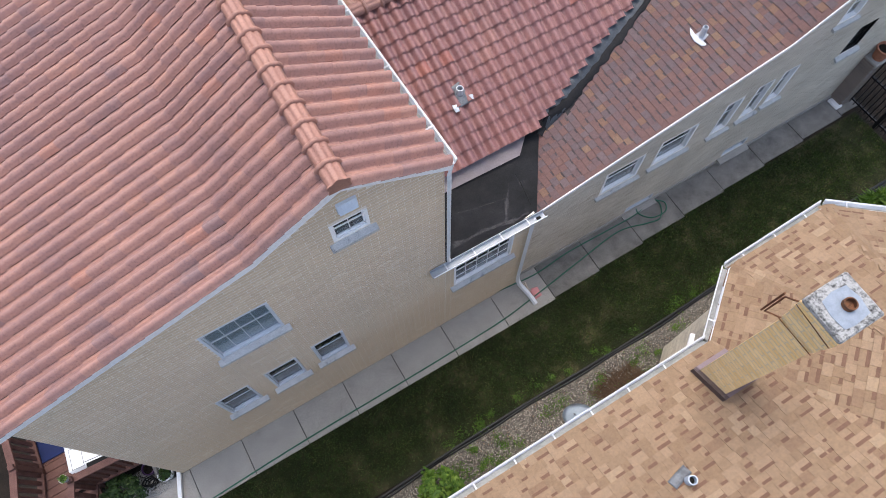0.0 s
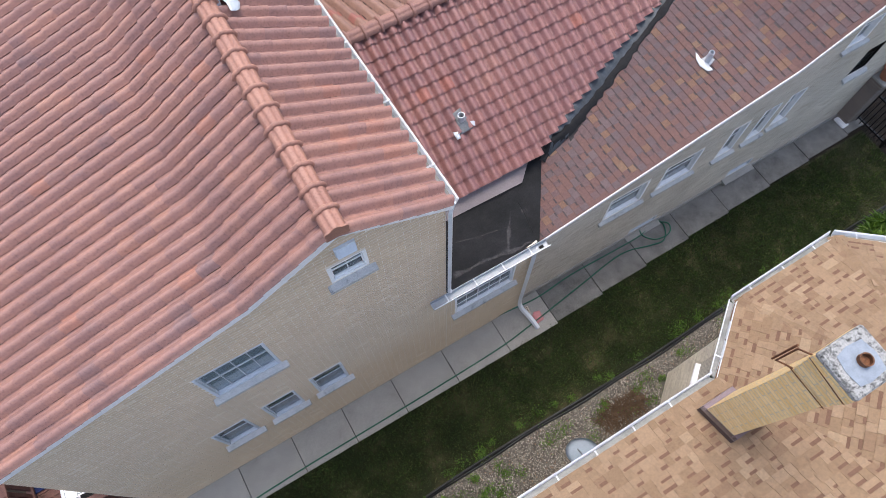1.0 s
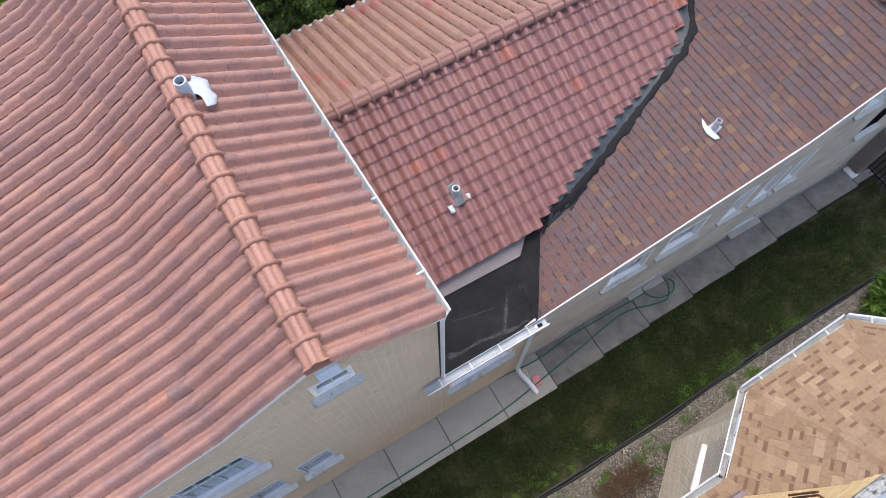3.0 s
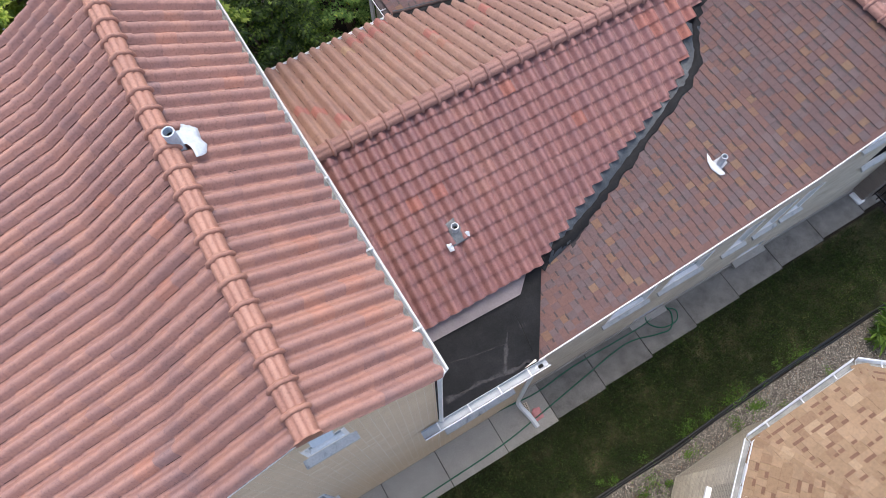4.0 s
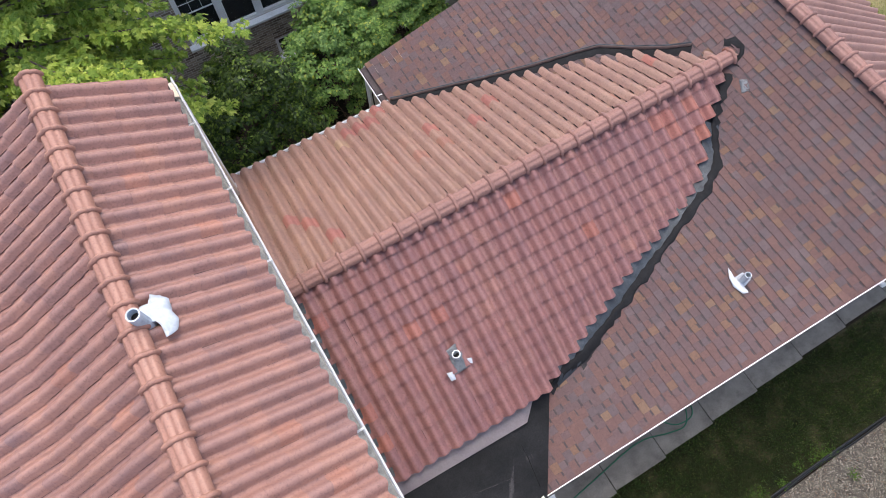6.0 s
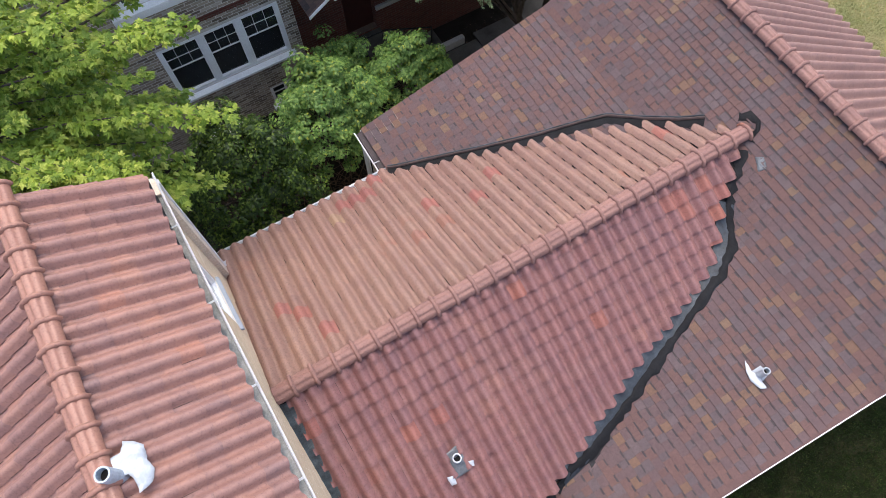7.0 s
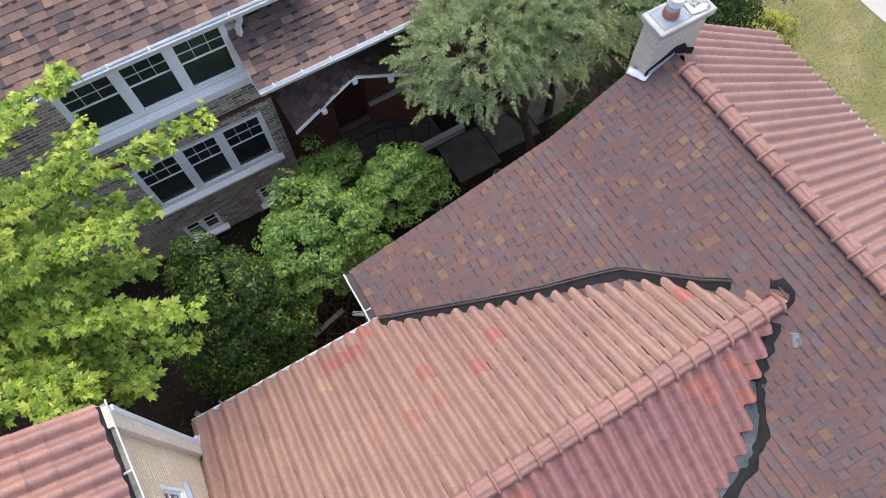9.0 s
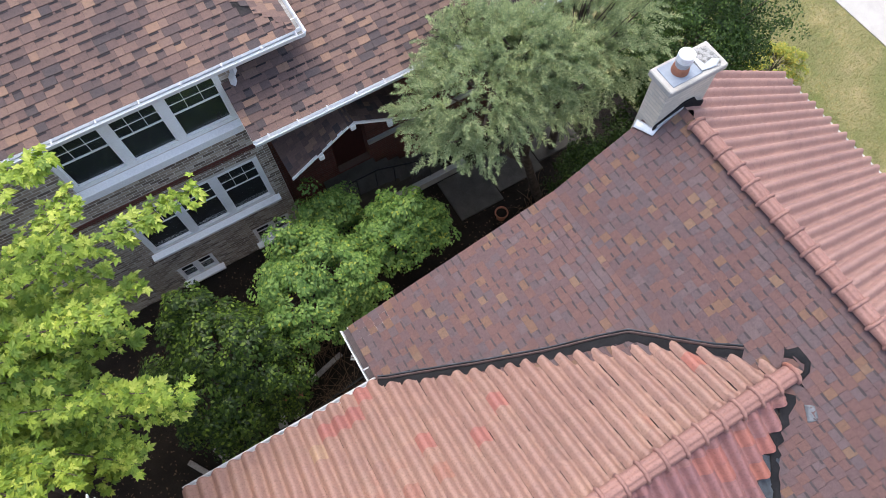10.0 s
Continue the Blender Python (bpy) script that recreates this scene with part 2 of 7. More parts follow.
GALVANISED = plain("galvanised_steel", (0.42, 0.44, 0.46), 0.4, 0.7, 0.2, 5, 30, 0.1)
GUTTER_BED = blotched("gutter_silt", [(0.35, (0.21, 0.217, 0.21)), (0.7, (0.35, 0.35, 0.336))], 4, 40)
SILL_STONE = blotched("sill_limestone_stained", [(0.27, (0.2, 0.2, 0.2)), (0.38, (0.46, 0.46, 0.45)), (0.7, (0.58, 0.58, 0.57))], 9, 60, 0.8, 0.2)
# darker than CONCRETE, for the walk slabs that end beyond x = 4.4
FAR_CONCRETE = blotched("concrete_far", [(0.25, (0.1, 0.096, 0.088)), (0.42, (0.165, 0.159, 0.146)), (0.55, (0.2, 0.193, 0.178)), (0.8, (0.28, 0.27, 0.246))], 2.6, 48, 0.9, 0.5, 0.006)
CONCRETE = blotched("concrete_walk", [(0.2, (0.24, 0.228, 0.205)), (0.38, (0.335, 0.32, 0.292)), (0.6, (0.375, 0.36, 0.328)), (0.85, (0.43, 0.413, 0.375))], 2.4, 55, 0.9, 0.4, 0.006)
PALE_CONCRETE = blotched("concrete_pale", [(0.3, (0.375, 0.36, 0.33)), (0.7, (0.465, 0.45, 0.42))], 1.5, 80, 0.9, 0.2, 0.004)
WHITE_CEMENT = blotched("cement_whitened", [(0.3, (0.031, 0.031, 0.031)), (0.44, (0.186, 0.186, 0.1798)), (0.52, (0.341, 0.341, 0.3286)), (0.75, (0.4216, 0.4216, 0.4092))], 22, 70, 0.85, 0.7)
BITUMEN = blotched("bitumen_sheet", [(0.3, (0.01458, 0.01581, 0.01774)), (0.6, (0.03078, 0.03162, 0.03548)), (0.85, (0.06075, 0.06045, 0.06653))], 2.2, 45, 0.75, 0.35, 0.006, 0.35)
TAR = blotched("roof_tar", [(0.3, (0.008, 0.008, 0.009)), (0.72, (0.018, 0.018, 0.02)), (0.92, (0.06, 0.065, 0.07))], 4, 35, 0.8, 0.6, 0.01, 0.25)
LEAD = blotched("lead_flashing", [(0.35, (0.08, 0.086, 0.095)), (0.65, (0.18, 0.195, 0.21)), (0.8, (0.3, 0.32, 0.34))], 6, 50, 0.5, 0.4, 0.006, 0.5)
MAUVE_METAL = plain("mauve_coated_metal", (0.195, 0.1457, 0.155), 0.45, 0, 0.12, 5, 40, 0.08)
PALE_FLASH = plain("mauve_grey_flashing", (0.36, 0.32, 0.34), 0.6, 0, 0.1, 4, 40, 0.08)
FOIL = plain("white_crumpled_aluminium", (0.5332, 0.5698, 0.6135), 0.4, 0.2, 0.06, 12, 30, 0.7)
PIPE = plain("pvc_pipe_grey", (0.5, 0.56, 0.62), 0.45, 0, 0.2, 9, 50, 0.1)
BLACK_HOLE = plain("flat_black", (0.012, 0.012, 0.012), 0.95, 0, 0.1)
RUST = blotched("rusted_steel", [(0.3, (0.06, 0.03, 0.02)), (0.7, (0.22, 0.1, 0.05))], 14, 60, 0.8)
TERRACOTTA = plain("terracotta", (0.36, 0.15, 0.09), 0.8, 0, 0.2, 8, 60, 0.2)
IRON = plain("black_wrought_iron", (0.015, 0.015, 0.016), 0.5, 0.3, 0.1)
DARK_ROOM = plain("room_gloom", (0.05, 0.05, 0.05), 0.9)
BLIND = plain("window_blind", (0.5, 0.55, 0.6), 0.6, 0, 0.05)
GLASS = glass_material("window_glass")
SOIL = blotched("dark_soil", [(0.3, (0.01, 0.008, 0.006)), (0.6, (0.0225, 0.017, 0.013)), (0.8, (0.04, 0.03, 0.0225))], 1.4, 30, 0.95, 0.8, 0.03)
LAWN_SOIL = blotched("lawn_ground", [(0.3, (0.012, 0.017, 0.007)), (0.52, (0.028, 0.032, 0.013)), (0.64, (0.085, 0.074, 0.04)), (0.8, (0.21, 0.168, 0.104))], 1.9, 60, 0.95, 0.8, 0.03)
FRONT_LAWN = blotched("dry_lawn", [(0.3, (0.14, 0.169, 0.054)), (0.55, (0.252, 0.234, 0.108)), (0.8, (0.42, 0.338, 0.189))], 0.8, 60, 0.95, 0.8, 0.03)
GRAVEL = blotched("gravel_bed", [(0.3, (0.06, 0.054, 0.046)), (0.55, (0.13, 0.12, 0.105)), (0.8, (0.22, 0.205, 0.18))], 8, 60, 0.95, 1.0, 0.02)
EDGING = plain("black_plastic_edging", (0.012, 0.013, 0.015), 0.45, 0, 0.2)
HOSE_GREEN = plain("green_rubber_hose", (0.015, 0.13, 0.075), 0.45, 0, 0.1)
DECK_WOOD = blotched("stained_deck_wood", [(0.3, (0.1023, 0.05011, 0.04176)), (0.7, (0.1581, 0.08352, 0.0689))], 6, 60, 0.7)
GREY_WOOD = blotched("weathered_plank", [(0.3, (0.22, 0.2, 0.18)), (0.7, (0.42, 0.4, 0.37))], 9, 60, 0.9)
DARK_DOOR = plain("dark_red_door", (0.06, 0.018, 0.015), 0.5, 0, 0.15)
BARK = blotched("bark", [(0.3, (0.06, 0.045, 0.035)), (0.7, (0.16, 0.13, 0.11))], 9, 60, 0.95, 0.9, 0.02)
TWIG = blotched("dry_twigs", [(0.3, (0.07, 0.045, 0.028)), (0.7, (0.17, 0.115, 0.075))], 9, 60, 0.95)
MAPLE_LEAF = leaf_material("maple_leaf", [(0.0, (0.112, 0.197, 0.024)), (0.4, (0.206, 0.302, 0.034)), (0.8, (0.335, 0.428, 0.060)), (1.0, (0.499, 0.554, 0.120))])
YEW_LEAF = leaf_material("yew_leaf", [(0.0, (0.013, 0.032, 0.005)), (0.6, (0.042, 0.086, 0.011)), (1.0, (0.16, 0.24, 0.032))])
SHRUB_LEAF = leaf_material("shrub_leaf", [(0.0, (0.073, 0.155, 0.037)), (0.5, (0.146, 0.267, 0.063)), (0.92, (0.249, 0.378, 0.096)), (1.0, (0.396, 0.430, 0.052))])
JUNIPER_LEAF = leaf_material("juniper_leaf", [(0.0, (0.2, 0.26, 0.14)), (0.5, (0.38, 0.46, 0.25)), (0.9, (0.54, 0.61, 0.35)), (1.0, (0.6, 0.56, 0.36))], 0.7)
HERB_LEAF = leaf_material("herb_leaf", [(0.0, (0.018, 0.042, 0.014)), (0.6, (0.04, 0.085, 0.024)), (1.0, (0.085, 0.145, 0.045))])
DARK_LEAF = leaf_material("spruce_leaf", [(0.0, (0.019, 0.045, 0.009)), (0.6, (0.045, 0.095, 0.016)), (1.0, (0.1, 0.165, 0.03))])
GOLD_LEAF = leaf_material("golden_shrub_leaf", [(0.0, (0.2, 0.26, 0.04)), (0.6, (0.34, 0.36, 0.06)), (1.0, (0.5, 0.38, 0.05))])
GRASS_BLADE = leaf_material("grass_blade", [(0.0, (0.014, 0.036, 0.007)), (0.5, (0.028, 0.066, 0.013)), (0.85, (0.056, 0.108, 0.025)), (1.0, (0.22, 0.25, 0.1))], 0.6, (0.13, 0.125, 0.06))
DRY_BLADE = leaf_material("dry_grass_blade", [(0.0, (0.169, 0.2125, 0.065)), (0.5, (0.325, 0.3125, 0.13)), (1.0, (0.546, 0.45, 0.26))], 0.6, (0.65, 0.525, 0.325))
WEED_LEAF = leaf_material("weed_leaf", [(0.0, (0.0432, 0.102, 0.012)), (0.6, (0.0864, 0.1734, 0.0208)), (1.0, (0.162, 0.255, 0.04))])
PEBBLE = shingle_material("pebbles", [(0.0, (0.24, 0.22, 0.19)), (0.3, (0.33, 0.305, 0.265)), (0.55, (0.16, 0.146, 0.128)), (0.75, (0.46, 0.43, 0.385)), (0.92, (0.25, 0.175, 0.125))], 0.3)
PURPLE_PLASTIC = plain("purple_plastic", (0.09, 0.04, 0.13), 0.5, 0, 0.1)
BLUE_CLOTH = plain("navy_cloth", (0.008, 0.018, 0.085), 0.8, 0, 0.15)
WHITE_PLASTIC = plain("white_plastic", (0.8, 0.82, 0.84), 0.35, 0, 0.04)
GREY_PLASTIC = plain("grey_plastic", (0.12, 0.14, 0.16), 0.4, 0, 0.1)
RED_CLOTH = plain("red_plastic_sheet", (0.62, 0.26, 0.26), 0.5, 0, 0.15)
DISH_GREY = plain("dish_grey", (0.47, 0.54, 0.6), 0.4, 0, 0.06)
TAN_DECK = blotched("tan_roof_base", [(0.3, (0.136, 0.08448, 0.05248)), (0.7, (0.1904, 0.1232, 0.07544))], 5, 80)
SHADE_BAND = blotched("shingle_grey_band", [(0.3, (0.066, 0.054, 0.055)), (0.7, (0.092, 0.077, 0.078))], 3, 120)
TAN_BAND = blotched("tan_shingle_dark_band", [(0.3, (0.145, 0.082, 0.055)), (0.7, (0.185, 0.108, 0.072))], 3, 120)

RED_TILE = tile_material("clay_tile_bright_red", [(0.0, (0.28, 0.115, 0.1)), (0.5, (0.31, 0.13, 0.105)), (1.0, (0.345, 0.135, 0.095))], 0.4)
BUFF_TILE = tile_material("clay_tile_buff", [(0.0, (0.32, 0.21, 0.14)), (1.0, (0.37, 0.25, 0.165))], 0.4)
GUTTER_GREY = plain("grey_zinc_gutter", (0.4, 0.43, 0.46), 0.5, 0.0, 0.12, 4, 40, 0.08)
SEAM = blotched("bitumen_scuffed", [(0.35, (0.03, 0.029, 0.031)), (0.75, (0.075, 0.072, 0.073))], 14, 60)
BLUE_LEAD = blotched("lead_blue_grey", [(0.3, (0.05, 0.06, 0.068)), (0.55, (0.13, 0.165, 0.185)), (0.8, (0.24, 0.3, 0.33))], 7, 50, 0.55, 0.4, 0.006, 0.4)
OLD_LEAD = blotched("lead_valley_tarnished", [(0.3, (0.026, 0.03, 0.036)), (0.55, (0.055, 0.066, 0.078)), (0.8, (0.13, 0.155, 0.18))], 5, 50, 0.6, 0.4, 0.006, 0.4)
# much darker than CONCRETE, for the porch steps and the garden path
DARK_CONCRETE = blotched("concrete_dark", [(0.25, (0.05, 0.045, 0.04)), (0.5, (0.085, 0.08, 0.07)), (0.8, (0.13, 0.12, 0.105))], 1.9, 70, 0.9, 0.35, 0.006)
TAN_PIECE = brick_piece_material("brick_tan_face", [(0.0, (0.635, 0.51, 0.36)), (0.5, (0.66, 0.53, 0.375)), (0.95, (0.685, 0.555, 0.395)), (1.0, (0.74, 0.63, 0.48))], 0.15)
BEIGE_PIECE = brick_piece_material("brick_beige_face", [(0.0, (0.55, 0.49, 0.4)), (0.5, (0.6, 0.54, 0.45)), (0.9, (0.65, 0.59, 0.5)), (1.0, (0.48, 0.42, 0.34))], 0.9)
GREY_PIECE = brick_piece_material("brick_grey_brown_face", [(0.0, (0.16, 0.125, 0.1)), (0.3, (0.27, 0.215, 0.17)), (0.65, (0.36, 0.295, 0.235)), (0.9, (0.46, 0.39, 0.31)), (1.0, (0.56, 0.5, 0.42))], 0.4)
CREAM_PIECE = brick_piece_material("brick_cream_face", [(0.0, (0.58, 0.52, 0.42)), (1.0, (0.72, 0.66, 0.54))], 0.5)
MORTAR = blotched("mortar_pale", [(0.3, (0.77, 0.7, 0.6)), (0.7, (0.84, 0.78, 0.68))], 5, 60, 0.95)
GREY_MORTAR = blotched("mortar_grey", [(0.3, (0.5382, 0.4934, 0.4416)), (0.7, (0.7475, 0.7026, 0.633))], 5, 60, 0.95)
BROWN_METAL = plain("brown_coated_flashing", (0.08, 0.055, 0.05), 0.6, 0, 0.2, 6, 40, 0.1)
CAP_PLATE = plain("blue_grey_mortar_plate", (0.25, 0.29, 0.34), 0.7, 0, 0.15, 9, 60, 0.2)


# ---- builders ----
rng = random.Random(7)


def thing(name, loc, label, category, group="", kind=""):
    e = new(name)
    e.location = loc
    e.empty_display_size = 0.2
    return tagged(e, label, category, group, kind)


def attach(ob, parent):
    if parent is not None:
        ob.parent = parent
        if parent.type == "EMPTY":
            ob.matrix_parent_inverse = Matrix.Translation(parent.location).inverted()
    return ob


def part(name, bm, material, parent=None, label="", smooth=False):
    me = bpy.data.meshes.new(name)
    bmesh.ops.recalc_face_normals(bm, faces=bm.faces)
    bm.to_mesh(me)
    bm.free()
    me.materials.append(material)
    if smooth:
        me.shade_smooth()
    ob = attach(new(name, me), parent)
    return tagged(ob, label)


def mesh_part(name, verts, faces, material, parent=None, label="", smooth=False, kind=""):
    me = bpy.data.meshes.new(name)
    me.from_pydata(verts, [], faces)
    me.materials.append(material)
    if smooth:
        me.shade_smooth()
    me.update()
    ob = attach(new(name, me), parent)
    return tagged(ob, label, kind=kind)


def box(bm, x0, x1, y0, y1, z0, z1, m=None, bevel=0.0):
    vs = [bm.verts.new((x, y, z)) for z in (z0, z1) for y in (y0, y1) for x in (x0, x1)]
    fs = [bm.faces.new([vs[i] for i in q]) for q in ((0, 2, 3, 1), (4, 5, 7, 6), (0, 1, 5, 4), (2, 6, 7, 3), (0, 4, 6, 2), (1, 3, 7, 5))]
    if bevel:
        es = list({e for f in fs for e in f.edges})
        r = bmesh.ops.bevel(bm, geom=es, offset=bevel, segments=1, affect="EDGES")
        vs = [v for v in {v for f in r["faces"] for v in f.verts}]
    if m is not None:
        bmesh.ops.transform(bm, matrix=m, verts=vs)
    return bm


def one_box(*a, **k):
    return box(bmesh.new(), *a, **k)


def prism(bm, outline, axis, a, b):
    """An outline of two coordinates drawn out along axis from a to b."""
    def at(p, s):
        q = list(p)
        q.insert("xyz".index(axis), s)
        return q
    lo = [bm.verts.new(at(p, a)) for p in outline]
    hi = [bm.verts.new(at(p, b)) for p in outline]
    n = len(outline)
    bm.faces.new(lo)
    bm.faces.new(hi[::-1])
    for i in range(n):
        bm.faces.new((lo[i], hi[i], hi[(i + 1) % n], lo[(i + 1) % n]))
    return bm


def tube(bm, pts, r, n=8, cap=True, flat=1.0):
    """A tube through pts; r may be one radius or one for each point."""
    pts = [Vector(p) for p in pts]
    rs = r if isinstance(r, (list, tuple)) else [r] * len(pts)
    side, rings = None, []
    for i, p in enumerate(pts):
        d = (pts[min(i + 1, len(pts) - 1)] - pts[max(i - 1, 0)]).normalized()
        if side is None:
            side = d.orthogonal().normalized() if abs(d.z) < 0.99 else Vector((1, 0, 0))
        side = (side - d * side.dot(d)).normalized()
        up = d.cross(side)
        off = math.pi / n
        rings.append([bm.verts.new(p + rs[i] * (math.cos(2 * math.pi * k / n + off) * side + flat * math.sin(2 * math.pi * k / n + off) * up)) for k in range(n)])
    for a, b in zip(rings, rings[1:]):
        for k in range(n):
            bm.faces.new((a[k], a[(k + 1) % n], b[(k + 1) % n], b[k]))
    if cap:
        bm.faces.new(rings[0][::-1])
        bm.faces.new(rings[-1])
    return bm


def wall_mesh(spans, top, z0, y0, y1, openings, along="x"):
    """A wall with openings cut through it. spans: breakpoints along the wall; top: its height at a place; openings: (a, b, low, high)."""
    bm = bmesh.new()
    cuts = sorted(set(spans) | {v for o in openings for v in o[:2]})
    for a, b in zip(cuts, cuts[1:]):
        mid, low = (a + b) / 2, z0
        for o in sorted((o for o in openings if o[0] < mid < o[1]), key=lambda o: o[2]):
            prism(bm, [(a, low), (b, low), (b, o[2]), (a, o[2])] if along == "x" else [(a, low), (b, low), (b, o[2]), (a, o[2])], "y" if along == "x" else "x", y0, y1)
            low = o[3]
        prism(bm, [(a, low), (b, low), (b, top(b - 1e-6)), (a, top(a + 1e-6))], "y" if along == "x" else "x", y0, y1)
    bmesh.ops.remove_doubles(bm, verts=bm.verts, dist=0.0005)
    seen = {}
    bm.verts.index_update()
    for f in bm.faces:
        seen.setdefault(tuple(sorted(v.index for v in f.verts)), []).append(f)
    inner = [f for fs in seen.values() if len(fs) > 1 for f in fs]
    bmesh.ops.delete(bm, geom=inner, context="FACES")
    return bm


def profile(points):
    def height(v):
        for (a, za), (b, zb) in zip(points, points[1:]):
            if v <= b:
                return za + (zb - za) * (v - a) / (b - a)
        return points[-1][1]
    return height


def frame_of(origin, right, up):
    """A matrix with x to the right along a slope, y up the slope and z out of it."""
    u, v = Vector(right).normalized(), Vector(up).normalized()
    n = u.cross(v)
    m = Matrix((u, v, n)).transposed().to_4x4()
    m.translation = origin
    return m


PIECES = {}


def scatter_pieces(name, roof, material, places, near, most=300, smooth=False, rest="rest", odd=()):
    """Pieces of one roof: those nearest to a place as objects of their own, the others joined. places: (mesh key, matrix)."""
    places = sorted(places, key=lambda p: (p[1].translation - Vector(near)).length)
    for x, y, other in odd:
        at = min(range(len(places)), key=lambda i: ((places[i][1] @ Vector((0.1, 0.12, 0))).xy - Vector((x, y))).length)
        key, m = places.pop(at)
        me = bpy.data.meshes.new(f"{name}_{other.name}")
        me.from_pydata(PIECES[key][0], [], PIECES[key][1])
        me.materials.append(other)
        me.shade_smooth()
        ob = attach(new(name, me), roof)
        ob.matrix_basis = m
    for key, m in places[:most]:
        verts, faces = PIECES[key]
        me = bpy.data.meshes.get(f"{name}_{key}_{material.name}")
        if me is None:
            me = bpy.data.meshes.new(f"{name}_{key}_{material.name}")
            me.from_pydata(verts, [], faces)
            me.materials.append(material)
            if smooth:
                me.shade_smooth()
        ob = attach(new(name, me), roof)
        ob.matrix_basis = m
    allv, allf = [], []
    for key, m in places[most:]:
        verts, faces = PIECES[key]
        base = len(allv)
        allv += [tuple(m @ Vector(v)) for v in verts]
        allf += [tuple(base + i for i in f) for f in faces]
    if allv:
        mesh_part(rest, allv, allf, material, roof, smooth=smooth, kind="stuff")


# An S-shaped roof tile: a shallow pan at its left, a barrel at its right, whose free edge stands over the next pan.
def tile_piece(width, length, lift=0.03, lip=0.011, edge=0.018):
    us = [0.0, 0.05, 0.12, 0.2, 0.28, 0.36, 0.45, 0.54, 0.62, 0.7, 0.78, 0.86, 0.93, 1.01]
    ws = [-0.004, -0.008, -0.009, -0.004, 0.014, 0.039, 0.062, 0.076, 0.08, 0.077, 0.067, 0.05, edge + 0.014, edge]
    us = [u * width for u in us]
    n, verts, faces = len(us), [], []
    for y, dz in ((0.0, lift), (length, -0.002)):
        verts += [(u, y, w + dz) for u, w in zip(us, ws)]
    for i in range(n - 1):
        faces.append((i, i + 1, n + i + 1, n + i))
    b = len(verts)
    verts += [(u, 0.0, w + lift) for u, w in zip(us, ws)]
    verts += [(u, 0.002, w + lift - lip) for u, w in zip(us, ws)]
    for i in range(n - 1):
        faces.append((b + n + i, b + n + i + 1, b + i + 1, b + i))
    b = len(verts)
    e, w = us[-1], ws[-1]
    verts += [(e, 0.0, w + lift), (e, length, w - 0.002), (e - 0.002, length, w - 0.002 - lip), (e - 0.002, 0.0, w + lift - lip)]
    faces.append((b + 3, b + 2, b + 1, b))
    return verts, faces


def ridge_piece(length, radius=0.108):
    """A ridge cap of three ribs with a rolled collar at its end."""
    verts, faces, n = [], [], 18
    body = [(0.0, 1.0), (length * 0.5, 1.02), (length * 0.87, 1.03)]
    collar = [(length * 0.79, 1.0), (length * 0.795, 1.16), (length * 0.84, 1.32), (length * 0.92, 1.32), (length * 0.975, 1.16), (length * 0.985, 1.0)]
    tail = [(length * 0.98, 0.99), (length * 1.04, 0.98)]
    for rows in (body, collar, tail):
        base = len(verts)
        for y, k in rows:
            for i in range(n + 1):
                a = math.pi * i / n
                groove = max(math.exp(-((a - math.pi * 0.34) / 0.14) ** 2), math.exp(-((a - math.pi * 0.66) / 0.14) ** 2))
                r = radius * k * (1 - (0.2 if k < 1.1 else 0.1) * groove)
                verts.append((-math.cos(a) * r * 1.1, y, math.sin(a) * r - 0.025))
        for r in range(len(rows) - 1):
            for i in range(n):
                a = base + r * (n + 1) + i
                faces.append((a, a + 1, a + n + 2, a + n + 1))
    return verts, faces


def shingle_piece(width, deep, thick):
    w = width - 0.0028
    verts = [(0, 0, thick), (w, 0, thick), (w, deep, 0.001), (0, deep, 0.001), (0, 0, -0.002), (w, 0, -0.002), (w, deep, -0.002), (0, deep, -0.002)]
    return verts, [(0, 1, 2, 3), (4, 5, 1, 0), (5, 6, 2, 1), (7, 4, 0, 3)]


TILES = {"tile": (0.2, 0.245), "wing_tile": (0.2125, 0.231), "old_tile": (0.222, 0.255)}
for _k, (_w, _l) in TILES.items():
    PIECES[_k] = tile_piece(_w, _l + 0.05, 0.02 if _k == "tile" else 0.032, 0.006, 0.008 if _k == "tile" else 0.018)
TILES["left_tile"] = TILES["tile"]
CUTS = (0.25, 0.5, 0.75)
for _c in CUTS:
    PIECES[f"wing_tile_{_c}"] = tile_piece(0.2125, 0.231 * (1 - _c) + 0.05, 0.032 * (1 - 0.6 * _c), 0.006)
_v, _f = tile_piece(0.2, 0.295, 0.019, 0.005, 0.0)
PIECES["left_tile"] = ([(0.2 - x, y, z) for x, y, z in _v], [f[::-1] for f in _f])
PIECES["cap"] = ridge_piece(0.278)
PIECES["old_cap"] = ridge_piece(0.29, 0.11)
SHINGLE_EXP = 0.126
for _w in (0.08, 0.1, 0.12, 0.15, 0.19, 0.24):
    for _k, _t in (("low", 0.008), ("high", 0.0115)):
        PIECES[f"shingle{round(_w * 100)}{_k}"] = shingle_piece(_w, SHINGLE_EXP - 0.0022, _t)


